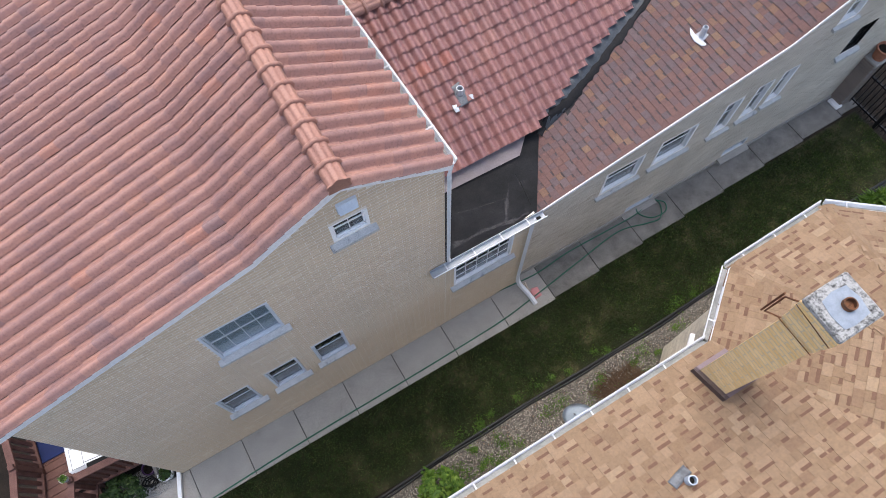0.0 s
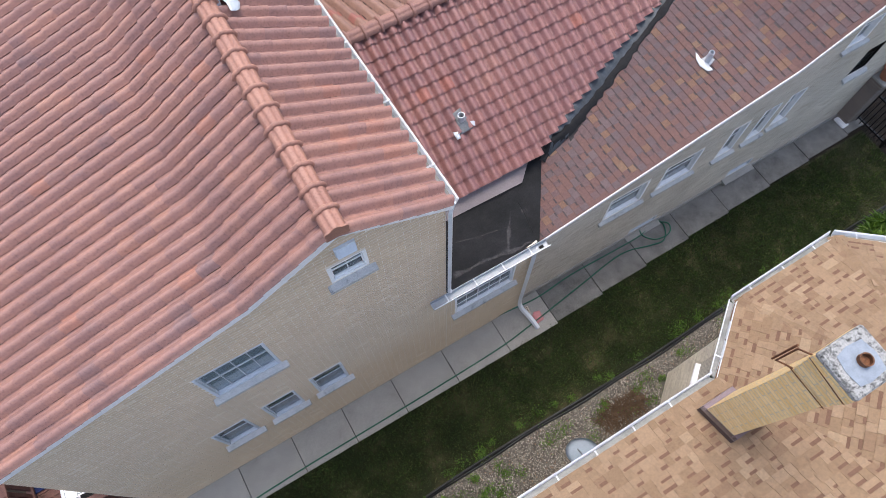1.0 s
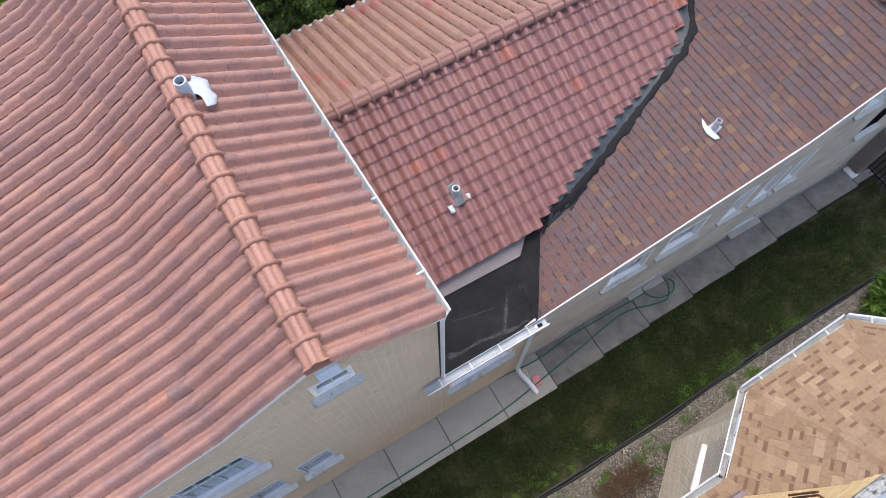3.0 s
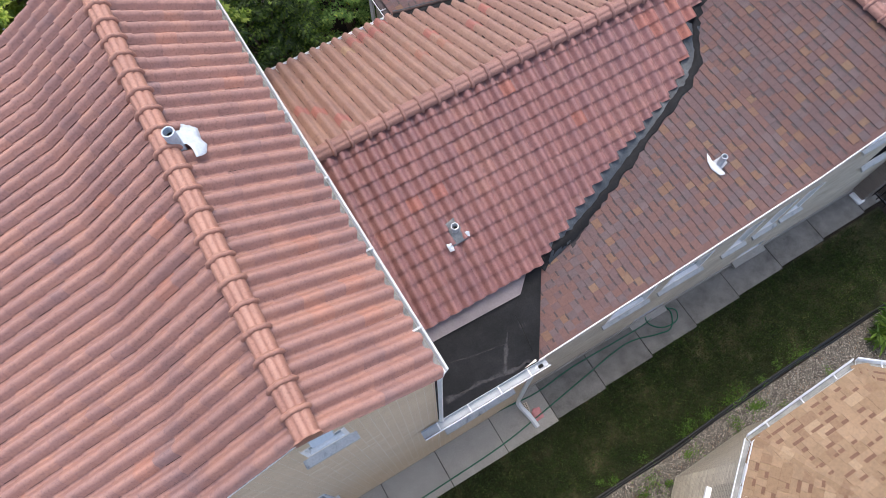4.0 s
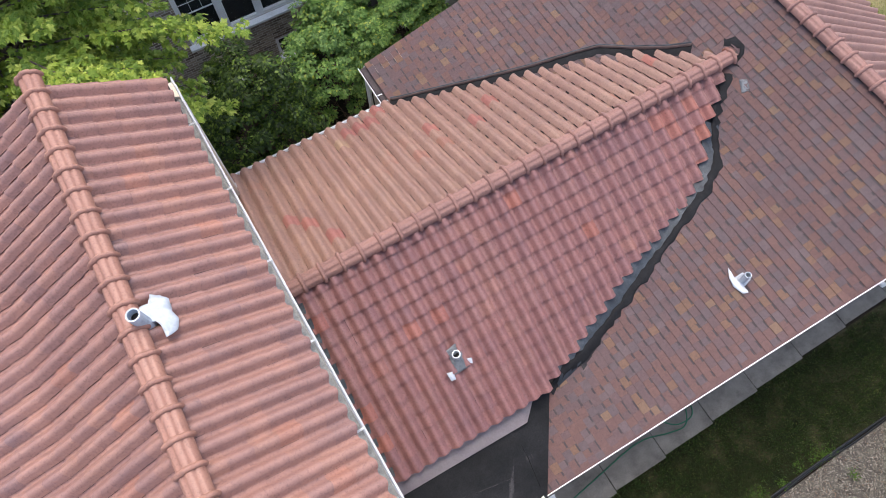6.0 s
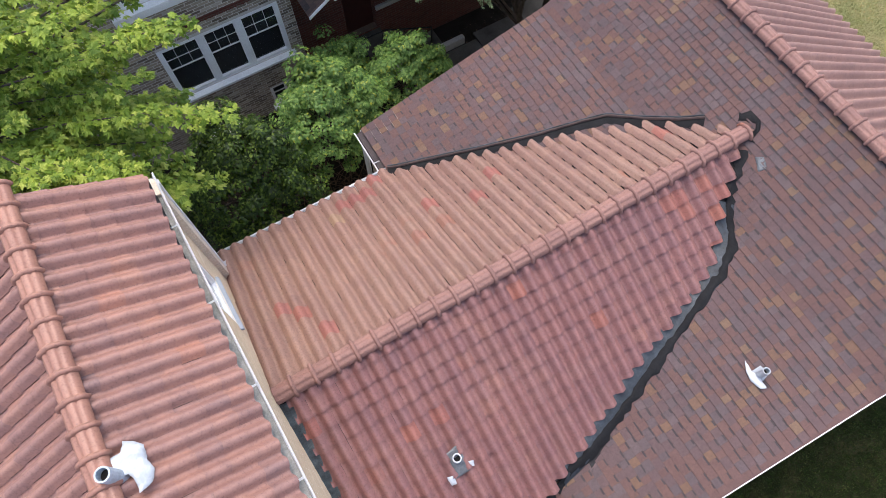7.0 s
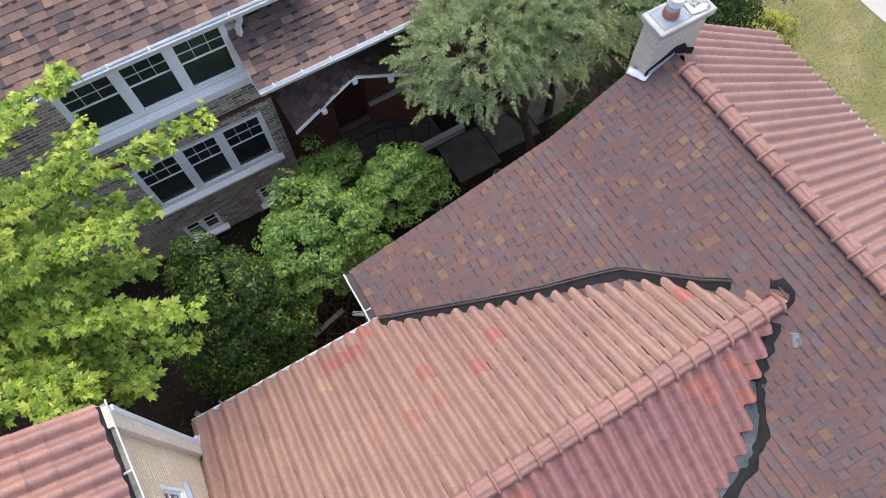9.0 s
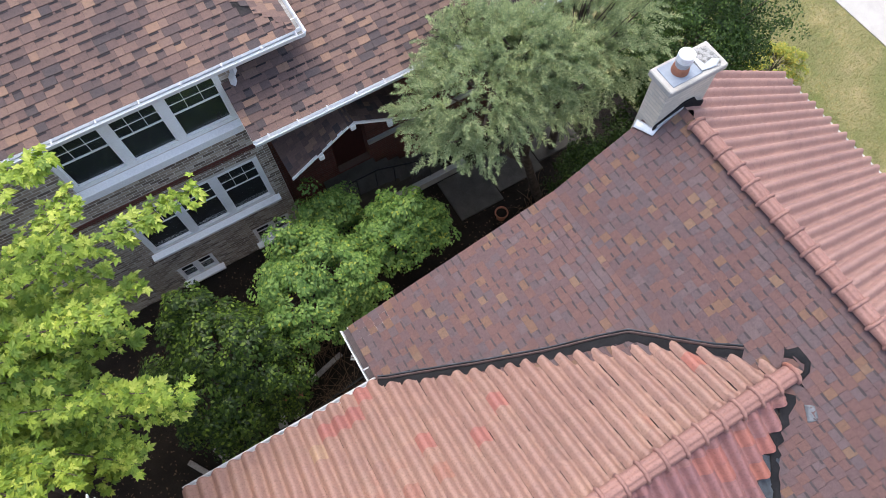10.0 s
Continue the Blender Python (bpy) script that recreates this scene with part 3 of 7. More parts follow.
def tile_places(m, width, length, keep, jitter=0.0025, key="tile", first=None):
    """Tiles over a slope of that width and length whose frame is m, those that keep(world place) lets stand. first: where a column starts."""
    wide, deep = TILES[key]
    out, cols, rows = [], int(width / wide + 0.5), int(math.ceil(length / deep))
    for c in range(cols):
        low = first(c * wide) if first else 0.0
        for r in range(rows):
            x, y = c * wide + rng.uniform(-jitter, jitter), low + r * deep + rng.uniform(-jitter, jitter)
            if y + deep * 0.6 > length:
                continue
            if not keep(m @ Vector((x + wide / 2, y, 0))):
                cut = [c for c in CUTS if keep(m @ Vector((x + wide / 2, y + deep * c, 0)))]
                if cut and f"{key}_{cut[0]}" in PIECES:
                    out.append((f"{key}_{cut[0]}", m @ Matrix.Translation((x, y + deep * cut[0], 0.008))))
                continue
            out.append((key, m @ Matrix.Translation((x, y, 0.008 + rng.uniform(0, 0.0025))) @ pose(0, 0, 0, rng.uniform(-0.16, 0.16), rng.uniform(-0.25, 0.25), rng.uniform(-0.25, 0.25))))
    return out


def shingle_places(m, x0, x1, length, keep, widths=(0.1, 0.12, 0.12, 0.15, 0.15)):
    """Courses of tabs of uneven width, alternately flat and doubled."""
    out = []
    for r in range(int(math.ceil(length / SHINGLE_EXP - 0.05))):
        x, high = x0, bool(rng.getrandbits(1))
        while x < x1 - 0.05:
            fit = [w for w in widths if x + w <= x1 + 0.045] or [min(widths)]
            w = rng.choice(fit)
            if keep(m @ Vector((x + w / 2, (r + 0.5) * SHINGLE_EXP, 0))):
                out.append((f"shingle{round(w * 100)}{'high' if high else 'low'}", m @ Matrix.Translation((x, r * SHINGLE_EXP, 0))))
            x += w
            high = not high if rng.random() < 0.8 else high
    return out


def shade_bands(roof, places, material, share=0.4, deep=0.03):
    """Dark strips at the head of some tabs: the shadow below the next course, put in as colour."""
    allv, allf = [], []
    for key, m in places:
        if key.endswith("low") and rng.random() < share * 2:
            w = int(key[7:-3]) / 100 * rng.uniform(0.6, 1.0)
            y0 = SHINGLE_EXP - 0.005 - deep * rng.uniform(0.8, 1.2)
            base = len(allv)
            allv += [tuple(m @ Vector(v)) for v in ((0.002, y0, 0.0085), (w - 0.004, y0, 0.0085), (w - 0.004, SHINGLE_EXP - 0.005, 0.0075), (0.002, SHINGLE_EXP - 0.005, 0.0075))]
            allf.append((base, base + 1, base + 2, base + 3))
    mesh_part("shade_band", allv, allf, material, roof, kind="stuff")


def ridge_caps(roof, start, end, material, radius_key="cap", step=0.278, rise=0.06):
    a, b = Vector(start), Vector(end)
    d = (b - a).normalized()
    right = d.cross(Vector((0, 0, 1))).normalized()
    n = int((b - a).length / step)
    places = [(radius_key, frame_of(a + d * step * i + Vector((0, 0, rise)), right, d)) for i in range(n)]
    scatter_pieces("ridge_cap", roof, material, places, start, 300, smooth=True)


def window(house, m, w, h, label, frame_mat, sashes=1, muntins=(2, 1), sill=True, blinds=False, sill_mat=None, depth=0.09, border=0.045, upper_only=False, sill_drop=0.07, sill_out=0.085, rail=0.02, face=0.012):
    """A window unit in a wall opening. m: its lower left corner on the wall's face, x along the wall, y into the house."""
    bm = bmesh.new()
    for x0, x1, z0, z1 in ((0, w, 0, border), (0, w, h - border, h), (0, border, border, h - border), (w - border, w, border, h - border)):
        box(bm, x0, x1, face - (0.012 if x0 == 0 and x1 < w or x0 > 0 else 0.004), depth, z0, z1)
    bmesh.ops.transform(bm, matrix=m, verts=bm.verts)
    win = part("window", bm, frame_mat, house, label)
    inner = (w - 2 * border) / sashes
    for s in range(sashes):
        a, b = border + s * inner, border + (s + 1) * inner
        if s:
            bm = one_box(a - border * 0.9, a + border * 0.9, 0.008, depth, border, h - border)
            bmesh.ops.transform(bm, matrix=m, verts=bm.verts)
            part("mullion", bm, frame_mat, win)
            a += border * 0.9
        if s < sashes - 1:
            b -= border * 0.9
        mid = (h if upper_only else h) * 0.55
        bm = one_box(a, b, 0.042, 0.058, mid - rail * 0.8, mid + rail * 0.8)
        for x0, x1, z0, z1 in ((a, a + rail, border, h - border), (b - rail, b, border, h - border), (a, b, border, border + rail), (a, b, h - border - rail, h - border)):
            box(bm, x0, x1, 0.036, 0.058, z0, z1)
        bmesh.ops.transform(bm, matrix=m, verts=bm.verts)
        part("sash", bm, frame_mat, win)
        bm = bmesh.new()
        for zone, (z0, z1) in enumerate(((border, mid), (mid, h - border))):
            if upper_only and zone == 0:
                continue
            for i in range(1, muntins[0] + 1):
                x = a + (b - a) * i / (muntins[0] + 1)
                box(bm, x - 0.0045, x + 0.0045, 0.034, 0.048, z0, z1)
            for j in range(1, muntins[1] + 1):
                z = z0 + (z1 - z0) * j / (muntins[1] + 1)
                box(bm, a, b, 0.035, 0.047, z - 0.0045, z + 0.0045)
        if bm.verts:
            bmesh.ops.transform(bm, matrix=m, verts=bm.verts)
            part("muntin", bm, frame_mat, win)
        else:
            bm.free()
        for z0, z1 in ((border, mid), (mid, h - border)):
            bm = one_box(a + 0.002, b - 0.002, 0.052, 0.056, z0, z1)
            bmesh.ops.transform(bm, matrix=m, verts=bm.verts)
            pane = part("pane", bm, GLASS, win)
            pane.visible_shadow = False
        bm = bmesh.new()
        if blinds:
            k = int((h - 2 * border) / 0.035)
            for i in range(k):
                z = border + (i + 0.5) * (h - 2 * border) / k
                box(bm, a, b, 0.066, 0.069, z - 0.0155, z + 0.0155)
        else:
            # a near-black sheet close behind the panes stands in for the unlit room
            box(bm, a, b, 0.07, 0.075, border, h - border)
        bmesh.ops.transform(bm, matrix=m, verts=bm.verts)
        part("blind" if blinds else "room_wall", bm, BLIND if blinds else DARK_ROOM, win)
    if sill:
        bm = bmesh.new()
        prism(bm, [(0.03, -0.002), (0.03, -0.06), (-sill_out, -sill_drop - 0.055), (-sill_out, -sill_drop)], "x", -0.07, w + 0.07)
        bmesh.ops.transform(bm, matrix=m, verts=bm.verts)
        part("sill", bm, sill_mat or SILL_STONE, win, "stained stone sill")
    return win


def gutter(house, p0, p1, out, material, wide=0.11, deep=0.09, straps=0.6, label="", bed=None, body=None):
    """An open eaves gutter from p0 to p1 along its back upper edge; out: the side to which it lies."""
    a, b, o = Vector(p0), Vector(p1), Vector(out).normalized()
    d = (b - a).normalized()
    z = Vector((0, 0, 1))
    t = 0.008
    ring = [(0, 0), (0, -deep), (wide * 0.8, -deep), (wide, -0.01), (wide + 0.02, 0.004), (wide + 0.02, -0.012), (wide * 0.8 + t, -deep - t), (-t, -deep - t), (-t, 0)]
    bm = bmesh.new()
    rows = [[bm.verts.new(p + o * u + z * v) for u, v in ring] for p in (a, b)]
    n = len(ring)
    for i in range(n):
        bm.faces.new((rows[0][i], rows[0][(i + 1) % n], rows[1][(i + 1) % n], rows[1][i]))
    bm.faces.new(rows[0])
    bm.faces.new(rows[1][::-1])
    g = part("gutter", bm, body or material, house, label)
    if body:
        part("lip", tube(bmesh.new(), [a + o * (wide + 0.012) + z * 0.004, b + o * (wide + 0.012) + z * 0.004], 0.009, 6), material, g, "white rolled lip")
    if bed:
        bm = bmesh.new()
        vs = [bm.verts.new(p + o * u + z * (-deep + 0.006)) for p, u in ((a, 0.002), (b, 0.002), (b, wide * 0.8), (a, wide * 0.8))]
        bm.faces.new(vs)
        part("silt", bm, bed, g, "grey silt in the gutter")
    k = int((b - a).length / straps)
    for i in range(k):
        p = a + d * (i + 0.5) * straps
        bm = bmesh.new()
        vs = [bm.verts.new(p + d * s + o * u + z * h) for u, h in ((0, 0.006), (wide + 0.02, 0.012)) for s in (-0.012, 0.012)]
        bm.faces.new((vs[0], vs[1], vs[3], vs[2]))
        bmesh.ops.solidify(bm, geom=bm.faces[:], thickness=0.006)
        part("strap", bm, material, g)
    return g


def sheet(name, outline, z, material, label, category, thick=0.0, kind="structure", parent=None):
    bm = bmesh.new()
    if thick:
        prism(bm, outline, "z", z - thick, z)
    else:
        bm.faces.new([bm.verts.new((x, y, z)) for x, y in outline])
    ob = part(name, bm, material, parent)
    return tagged(ob, label, category, kind=kind)


def lay_bricks(wall, m, u0, u1, top, z0, openings, material, near, most=250, pitch=0.0677, long=0.213, joint=0.006, proud=0.004):
    """Bricks in running bond over a wall's face. m: its frame, x along the wall, y out of it, z up. The nearest are objects of their own."""
    full, odd, c = [], [], 0
    z = z0
    while z + pitch <= max(top(u0), top(u1), top((u0 + u1) / 2), top(0.73), top(10.5)):
        lo, hi = z + 0.0075, z + pitch - 0.0075
        blocked = sorted((a, b) for a, b, p, q in openings if p - 0.01 < hi and q + 0.01 > lo)
        gaps, at = [], u0
        for a, b in blocked:
            gaps.append((at, a))
            at = b
        gaps.append((at, u1))
        for a, b in gaps:
            k = math.floor((a - u0) / long)
            x = u0 + k * long - (long / 2 if c % 2 else 0)
            while x < b:
                p, q = max(x, a) + joint / 2, min(x + long, b) - joint / 2
                if q - p > 0.02 and min(top(p), top(q)) > hi:
                    (full if q - p > long - joint - 0.001 else odd).append((p, q, lo, hi))
                x += long
        z += pitch
        c += 1

    def block(p, q, lo, hi):
        e = 0.0025
        return [(p, -0.004, lo), (q, -0.004, lo), (q, -0.004, hi), (p, -0.004, hi), (p + e, proud, lo + e), (q - e, proud, lo + e), (q - e, proud, hi - e), (p + e, proud, hi - e)]

    sides = [(4, 5, 6, 7), (0, 1, 5, 4), (2, 3, 7, 6), (1, 2, 6, 5), (3, 0, 4, 7)]
    full.sort(key=lambda r: (m @ Vector(((r[0] + r[1]) / 2, 0, r[2])) - Vector(near)).length)
    me = bpy.data.meshes.new("brick_" + material.name)
    me.from_pydata(block(0, long - joint, 0, pitch - 0.015), [], sides)
    me.materials.append(material)
    for p, q, lo, hi in full[:most]:
        ob = attach(new("brick", me), wall)
        ob.matrix_basis = m @ Matrix.Translation((p, rng.uniform(-0.001, 0.0015), lo))
    verts, faces = [], []
    for r in full[most:] + odd:
        b = len(verts)
        verts += [tuple(m @ Vector(v)) for v in block(*r)]
        faces += [tuple(b + i for i in f) for f in sides]
    mesh_part("brickwork", verts, faces, material, wall, kind="stuff")


def facing(origin, along):
    """The frame of a wall's face that starts at origin and runs along, with its outer side to the right of that run."""
    a = Vector(along).normalized()
    m = Matrix((a, a.cross(Vector((0, 0, 1))), Vector((0, 0, 1)))).transposed().to_4x4()
    m.translation = origin
    return m


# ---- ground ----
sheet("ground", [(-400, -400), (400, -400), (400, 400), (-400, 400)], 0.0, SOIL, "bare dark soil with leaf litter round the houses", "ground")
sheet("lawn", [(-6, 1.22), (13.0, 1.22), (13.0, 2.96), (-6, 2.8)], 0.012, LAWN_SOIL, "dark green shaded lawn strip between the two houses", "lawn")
sheet("gravel_bed", [(-6, -0.3), (16, -0.3), (16, 1.2), (-6, 1.12)], 0.012, GRAVEL, "grey gravel bed along the neighbouring house", "gravel")
sheet("front_lawn", [(15.2, -40), (20.0, -40), (20.0, 60), (13.5, 60), (13.5, 12.2), (15.2, 12.0)], 0.012, FRONT_LAWN, "dry patchy front lawn, green and straw-coloured", "lawn")
sheet("pavement", [(20.0, -60), (21.6, -60), (21.6, 80), (20.0, 80)], 0.03, PALE_CONCRETE, "pale concrete pavement beyond the front lawn", "pavement", 0.1)

# ---- the tan brick house: rear block, low tiled wing, front block ----
WALL_Y, FRONT_Y = 3.45, 3.56
house = thing("house", (4.0, 7.0, 0.0), "tan brick house with clay tile and brown shingle roofs", "house")
RIDGE_X, RIDGE_Z = 0.77, 7.175
REAR_LINE = [(-3.87, 5.525), (-0.38, 6.53), (RIDGE_X, RIDGE_Z), (2.13, 6.415)]
rear_top = profile(REAR_LINE)
FRONT_PTS = [(3.7, 3.17), (8.7, 4.4), (10.5, 5.46), (14.5, 2.86)]
front_top = profile(FRONT_PTS)
RIDGE2_Y, RIDGE2_Z, WING_S = 7.33, 4.86, 0.48


def wing_top(y):
    return RIDGE2_Z - WING_S * abs(y - RIDGE2_Y)


WINS = [(0.53, 1.02, 5.87, 6.31), (-1.46, -0.53, 4.28, 5.27), (-2.11, -1.55, 1.8, 2.74), (-1.26, -0.71, 1.84, 2.79), (-0.43, 0.13, 1.9, 2.85), (2.23, 3.43, 1.98, 2.93)]
bm = wall_mesh([-3.72, -0.38, RIDGE_X, 2.06], lambda x: rear_top(x) - 0.02, 0.0, WALL_Y, WALL_Y + 0.25, WINS[:5])
gable_wall = part("wall", bm, MORTAR, house, "tan brick gable wall")
bm = wall_mesh([2.06, 3.78], lambda x: 3.3, 0.0, WALL_Y, WALL_Y + 0.25, WINS[5:])
low_wall = part("wall", bm, MORTAR, house, "tan brick wall")
bm = wall_mesh([WALL_Y + 0.25, 9.72], lambda y: 6.34, 0.0, 1.81, 2.06, [(8.44, 9.15, 4.9, 5.57)], "y")
for v in bm.verts:
    v.co.x -= 0.09 * (v.co.y - WALL_Y) / 6.5
east_wall = part("wall", bm, MORTAR, house, "tan brick side wall")
part("wall", one_box(-3.72, -3.47, WALL_Y + 0.25, 9.72, 0, 5.5), TAN_BRICK, house)
part("wall", wall_mesh([-3.72, -0.38, RIDGE_X, 2.06], lambda x: rear_top(x) - 0.06, 0.0, 9.68, 9.92, []), TAN_BRICK, house)
FWINS = [(5.45, 6.33, 2.08, 2.86), (6.65, 7.52, 2.1, 2.93), (8.13, 8.57, 2.0, 3.0), (8.86, 9.29, 2.02, 3.04), (9.46, 9.87, 2.1, 3.1), (11.25, 11.75, 2.45, 3.24), (9.3, 10.0, 0.2, 0.5), (6.65, 7.4, 0.1, 0.35), (10.1, 10.6, 3.95, 4.6)]
bm = wall_mesh([3.78, 8.7, 10.5, 13.3], lambda x: front_top(x) - 0.03, 0.0, FRONT_Y, FRONT_Y + 0.25, FWINS)
front_wall = part("wall", bm, MORTAR, house, "weathered beige brick wall")
part("wall", wall_mesh([5.1, 8.7, 10.5, 13.3], lambda x: front_top(x) - 0.03, 0.0, 10.9, 11.15, []), BEIGE_BRICK, house)
part("wall", one_box(13.05, 13.3, FRONT_Y + 0.25, 10.9, 0, 3.5), BEIGE_BRICK, house)
part("wall", one_box(2.06, 5.1, 9.85, 10.1, 0, 3.42), TAN_BRICK, house)
part("wall", one_box(5.1, 5.35, 10.1, 10.9, 0, 3.42), BEIGE_BRICK, house)

# windows of the house
S_FACE = lambda x, z, y=WALL_Y: Matrix.Translation((x, y, z))
for i, (a, b, lo, hi) in enumerate(WINS):
    names = ["small gable window with white frame", "wide window with closed blinds", "narrow blue-grey window", "narrow blue-grey window", "narrow blue-grey window", "wide white window with a grid of panes"]
    window(house, S_FACE(a, lo), b - a, hi - lo, names[i], WHITE_PAINT if i in (0, 5) else BLUE_FRAME, muntins=((1, 0), (3, 0), (0, 0), (0, 0), (0, 0), (4, 1))[i], blinds=i in (1,), sashes=1, border=0.034 if i else 0.045, rail=0.016, depth=0.075, sill_out=0.092, sill_drop=0.03, face=(0.0 if i else 0.01))
for i, (a, b, lo, hi) in enumerate(FWINS[:5]):
    window(house, S_FACE(a, lo, FRONT_Y + 0.02), b - a, hi - lo, "white double-hung window", WHITE_PAINT, muntins=(0, 0), sill_out=0.09, sill_drop=0.04, border=0.05, rail=0.014, face=-0.012)
window(house, S_FACE(11.25, 2.45, FRONT_Y), 0.5, 0.79, "dark barred window", IRON, muntins=(3, 0))
for x, z, w, h in ((9.3, 0.2, 0.7, 0.3), (6.65, 0.1, 0.75, 0.25)):
    window(house, S_FACE(x, z, FRONT_Y), w, h, "low basement window with a broad cement sill", BLUE_FRAME, muntins=(1, 0), sill_out=0.14, sill_drop=0.04, sill_mat=CONCRETE)
window(house, S_FACE(10.1, 3.95, FRONT_Y + 0.02), 0.5, 0.65, "white attic window", WHITE_PAINT, muntins=(0, 0), sill_out=0.09, sill_drop=0.04, border=0.05, rail=0.014, face=-0.012)
win = window(house, Matrix.Translation((1.985, 8.44, 4.9)) @ pose(0, 0, 0, 0, 0, 90.8), 0.71, 0.67, "white window in the side wall", WHITE_PAINT, muntins=(0, 0), sill_out=0.05, sill_mat=GUTTER_GREY)
part("curtain", one_box(1.87, 1.88, 8.46, 9.13, 4.93, 5.3), GUTTER_GREY, win, "grey curtain behind the lower sash")
bm = one_box(0.68, 0.93, WALL_Y - 0.035, WALL_Y + 0.01, 6.53, 6.72)
vent = part("gable_vent", bm, BLUE_FRAME, house, "small louvred vent under the gable")
for k in range(4):
    bm = one_box(0.69, 0.92, -0.03, 0.03, -0.004, 0.004, Matrix.Translation((0, WALL_Y - 0.045, 6.555 + 0.042 * k)) @ pose(0, 0, 0, 35))
    part("louvre", bm, BLUE_FRAME, vent)

# rear roof
RY0, RY1 = 3.355, 9.955
bm = bmesh.new()
prism(bm, [(x, z - 0.005) for x, z in REAR_LINE[:-1]] + [(2.0, 6.47), (2.0, 6.37)] + [(x, z - 0.11) for x, z in REAR_LINE[-2::-1]], "y", RY0 + 0.06, RY1 - 0.03)
rear_roof = part("rear_roof", bm, UNDERLAY, house, "flashed red and mauve clay tile roof")
inside = lambda p: True
west = []
for (xa, za), (xb, zb) in zip(REAR_LINE[:2], REAR_LINE[1:3]):
    rise = Vector((xb - xa, 0, zb - za))
    courses = max(1, round(rise.length / TILES["tile"][1]))
    k = rise.length / courses
    spot = tile_places(frame_of((xa - 0.03, RY1, za + 0.003), (0, -1, 0), rise), RY1 - RY0, courses * TILES["tile"][1] + 0.01, inside)
    for key, m in spot:
        v = frame_of((xa - 0.03, RY1, za + 0.003), (0, -1, 0), rise).inverted() @ m.translation
        m.translation = m.translation + rise.normalized() * v.y * (k / TILES["tile"][1] - 1)
    west += spot
scatter_pieces("tile", rear_roof, REAR_TILE, west, (-0.4, 3.6, 6.5), 300, True, odd=((0.2, 5.4, SALMON_TILE), (-0.75, 4.0, SALMON_TILE), (-2.2, 4.4, SALMON_TILE), (-1.9, 6.2, SALMON_TILE), (-0.1, 6.9, SALMON_TILE), (0.3, 6.1, SALMON_TILE)))
east_slope = part("east_slope", one_box(1.9, 1.96, RY0 + 0.2, RY1 - 0.2, 6.36, 6.4), UNDERLAY, house)
slope_e = Vector((RIDGE_X - 2.1, 0, RIDGE_Z - 6.425))
east = tile_places(frame_of((2.1, RY0, 6.425), (-0.0195, 1, 0.0107), slope_e + Vector((0, -0.035, 0))), RY1 - RY0 + 0.04, slope_e.length + 0.05, inside, key="left_tile")
scatter_pieces("tile", east_slope, REAR_TILE, east, (1.4, 5.5, 6.7), 300, True, odd=((1.36, 4.34, SALMON_TILE), (1.79, 4.55, SALMON_TILE), (1.8, 4.34, SALMON_TILE), (1.45, 5.15, SALMON_TILE), (1.6, 7.6, SALMON_TILE), (1.2, 8.4, SALMON_TILE)))
ridge_caps(rear_roof, (RIDGE_X, 3.34, RIDGE_Z + 0.03), (RIDGE_X, 10.05, RIDGE_Z + 0.03), CAP_TILE)
bm = bmesh.new()
disc = [(RIDGE_X + 0.135 * math.cos(a) * (1 - 0.1 * math.cos(6 * a)), RIDGE_Z + 0.06 + 0.125 * math.sin(a) * (1 - 0.1 * math.cos(6 * a))) for a in [math.pi * k / 24 for k in range(-4, 29)]]
part("end_cap", prism(bm, disc, "y", 3.325, 3.345), CAP_TILE, rear_roof, "scalloped clay disc closing the ridge")
# rake boards
bm = bmesh.new()
pts = [(x, z + 0.004) for x, z in REAR_LINE]
prism(bm, pts + [(x, z - 0.14) for x, z in pts[::-1]], "y", 3.385, 3.45)
part("rake_board", bm, WHITE_PAINT, house, "white painted rake board")
gutter(house, (2.09, 3.4, 6.45), (1.96, 9.97, 6.45), (1, 0, 0), WHITE_METAL, wide=0.1, straps=1.05, label="white eaves gutter with straps", bed=GUTTER_BED)


def downspout(pts, label, half=0.042, material=WHITE_METAL):
    return part("downspout", tube(bmesh.new(), pts, half * 1.3, 4, flat=0.8), material, house, label)


downspout([(2.16, 3.42, 6.38), (2.1, 3.4, 6.2), (2.09, 3.4, 3.5), (2.11, 3.4, 3.44)], "white square downspout on the corner", 0.03)
downspout([(3.74, 3.36, 3.24), (3.74, 3.39, 3.16), (3.72, 3.38, 0.55), (3.72, 3.36, 0.42), (3.74, 3.28, 0.3), (3.8, 3.12, 0.2), (3.84, 2.98, 0.12), (3.86, 2.82, 0.06)], "white downspout with a flexible outlet")
downspout([(2.04, 9.9, 6.34), (2.03, 9.89, 6.15), (2.02, 9.87, 3.85), (2.03, 9.95, 3.72), (2.06, 10.02, 3.62)], "white downspout at the rear corner", 0.05)

# front roof
bm = bmesh.new()
pts = [(4.95, 3.44), (8.7, 4.4), (10.5, 5.46), (14.5, 2.86)]
prism(bm, pts + [(x, z - 0.12) for x, z in pts[::-1]], "y", 4.7, 11.19)
pts = [(3.72, 3.172), (8.7, 4.4), (10.5, 5.46), (14.5, 2.86)]
prism(bm, pts + [(x, z - 0.12) for x, z in pts[::-1]], "y", 3.5, 4.7)
front_roof = part("front_roof", bm, SHADE_BAND, house, "brown blended asphalt shingle slope")
slope_a, slope_b = Vector((5.0, 0, 1.23)), Vector((1.8, 0, 1.06))


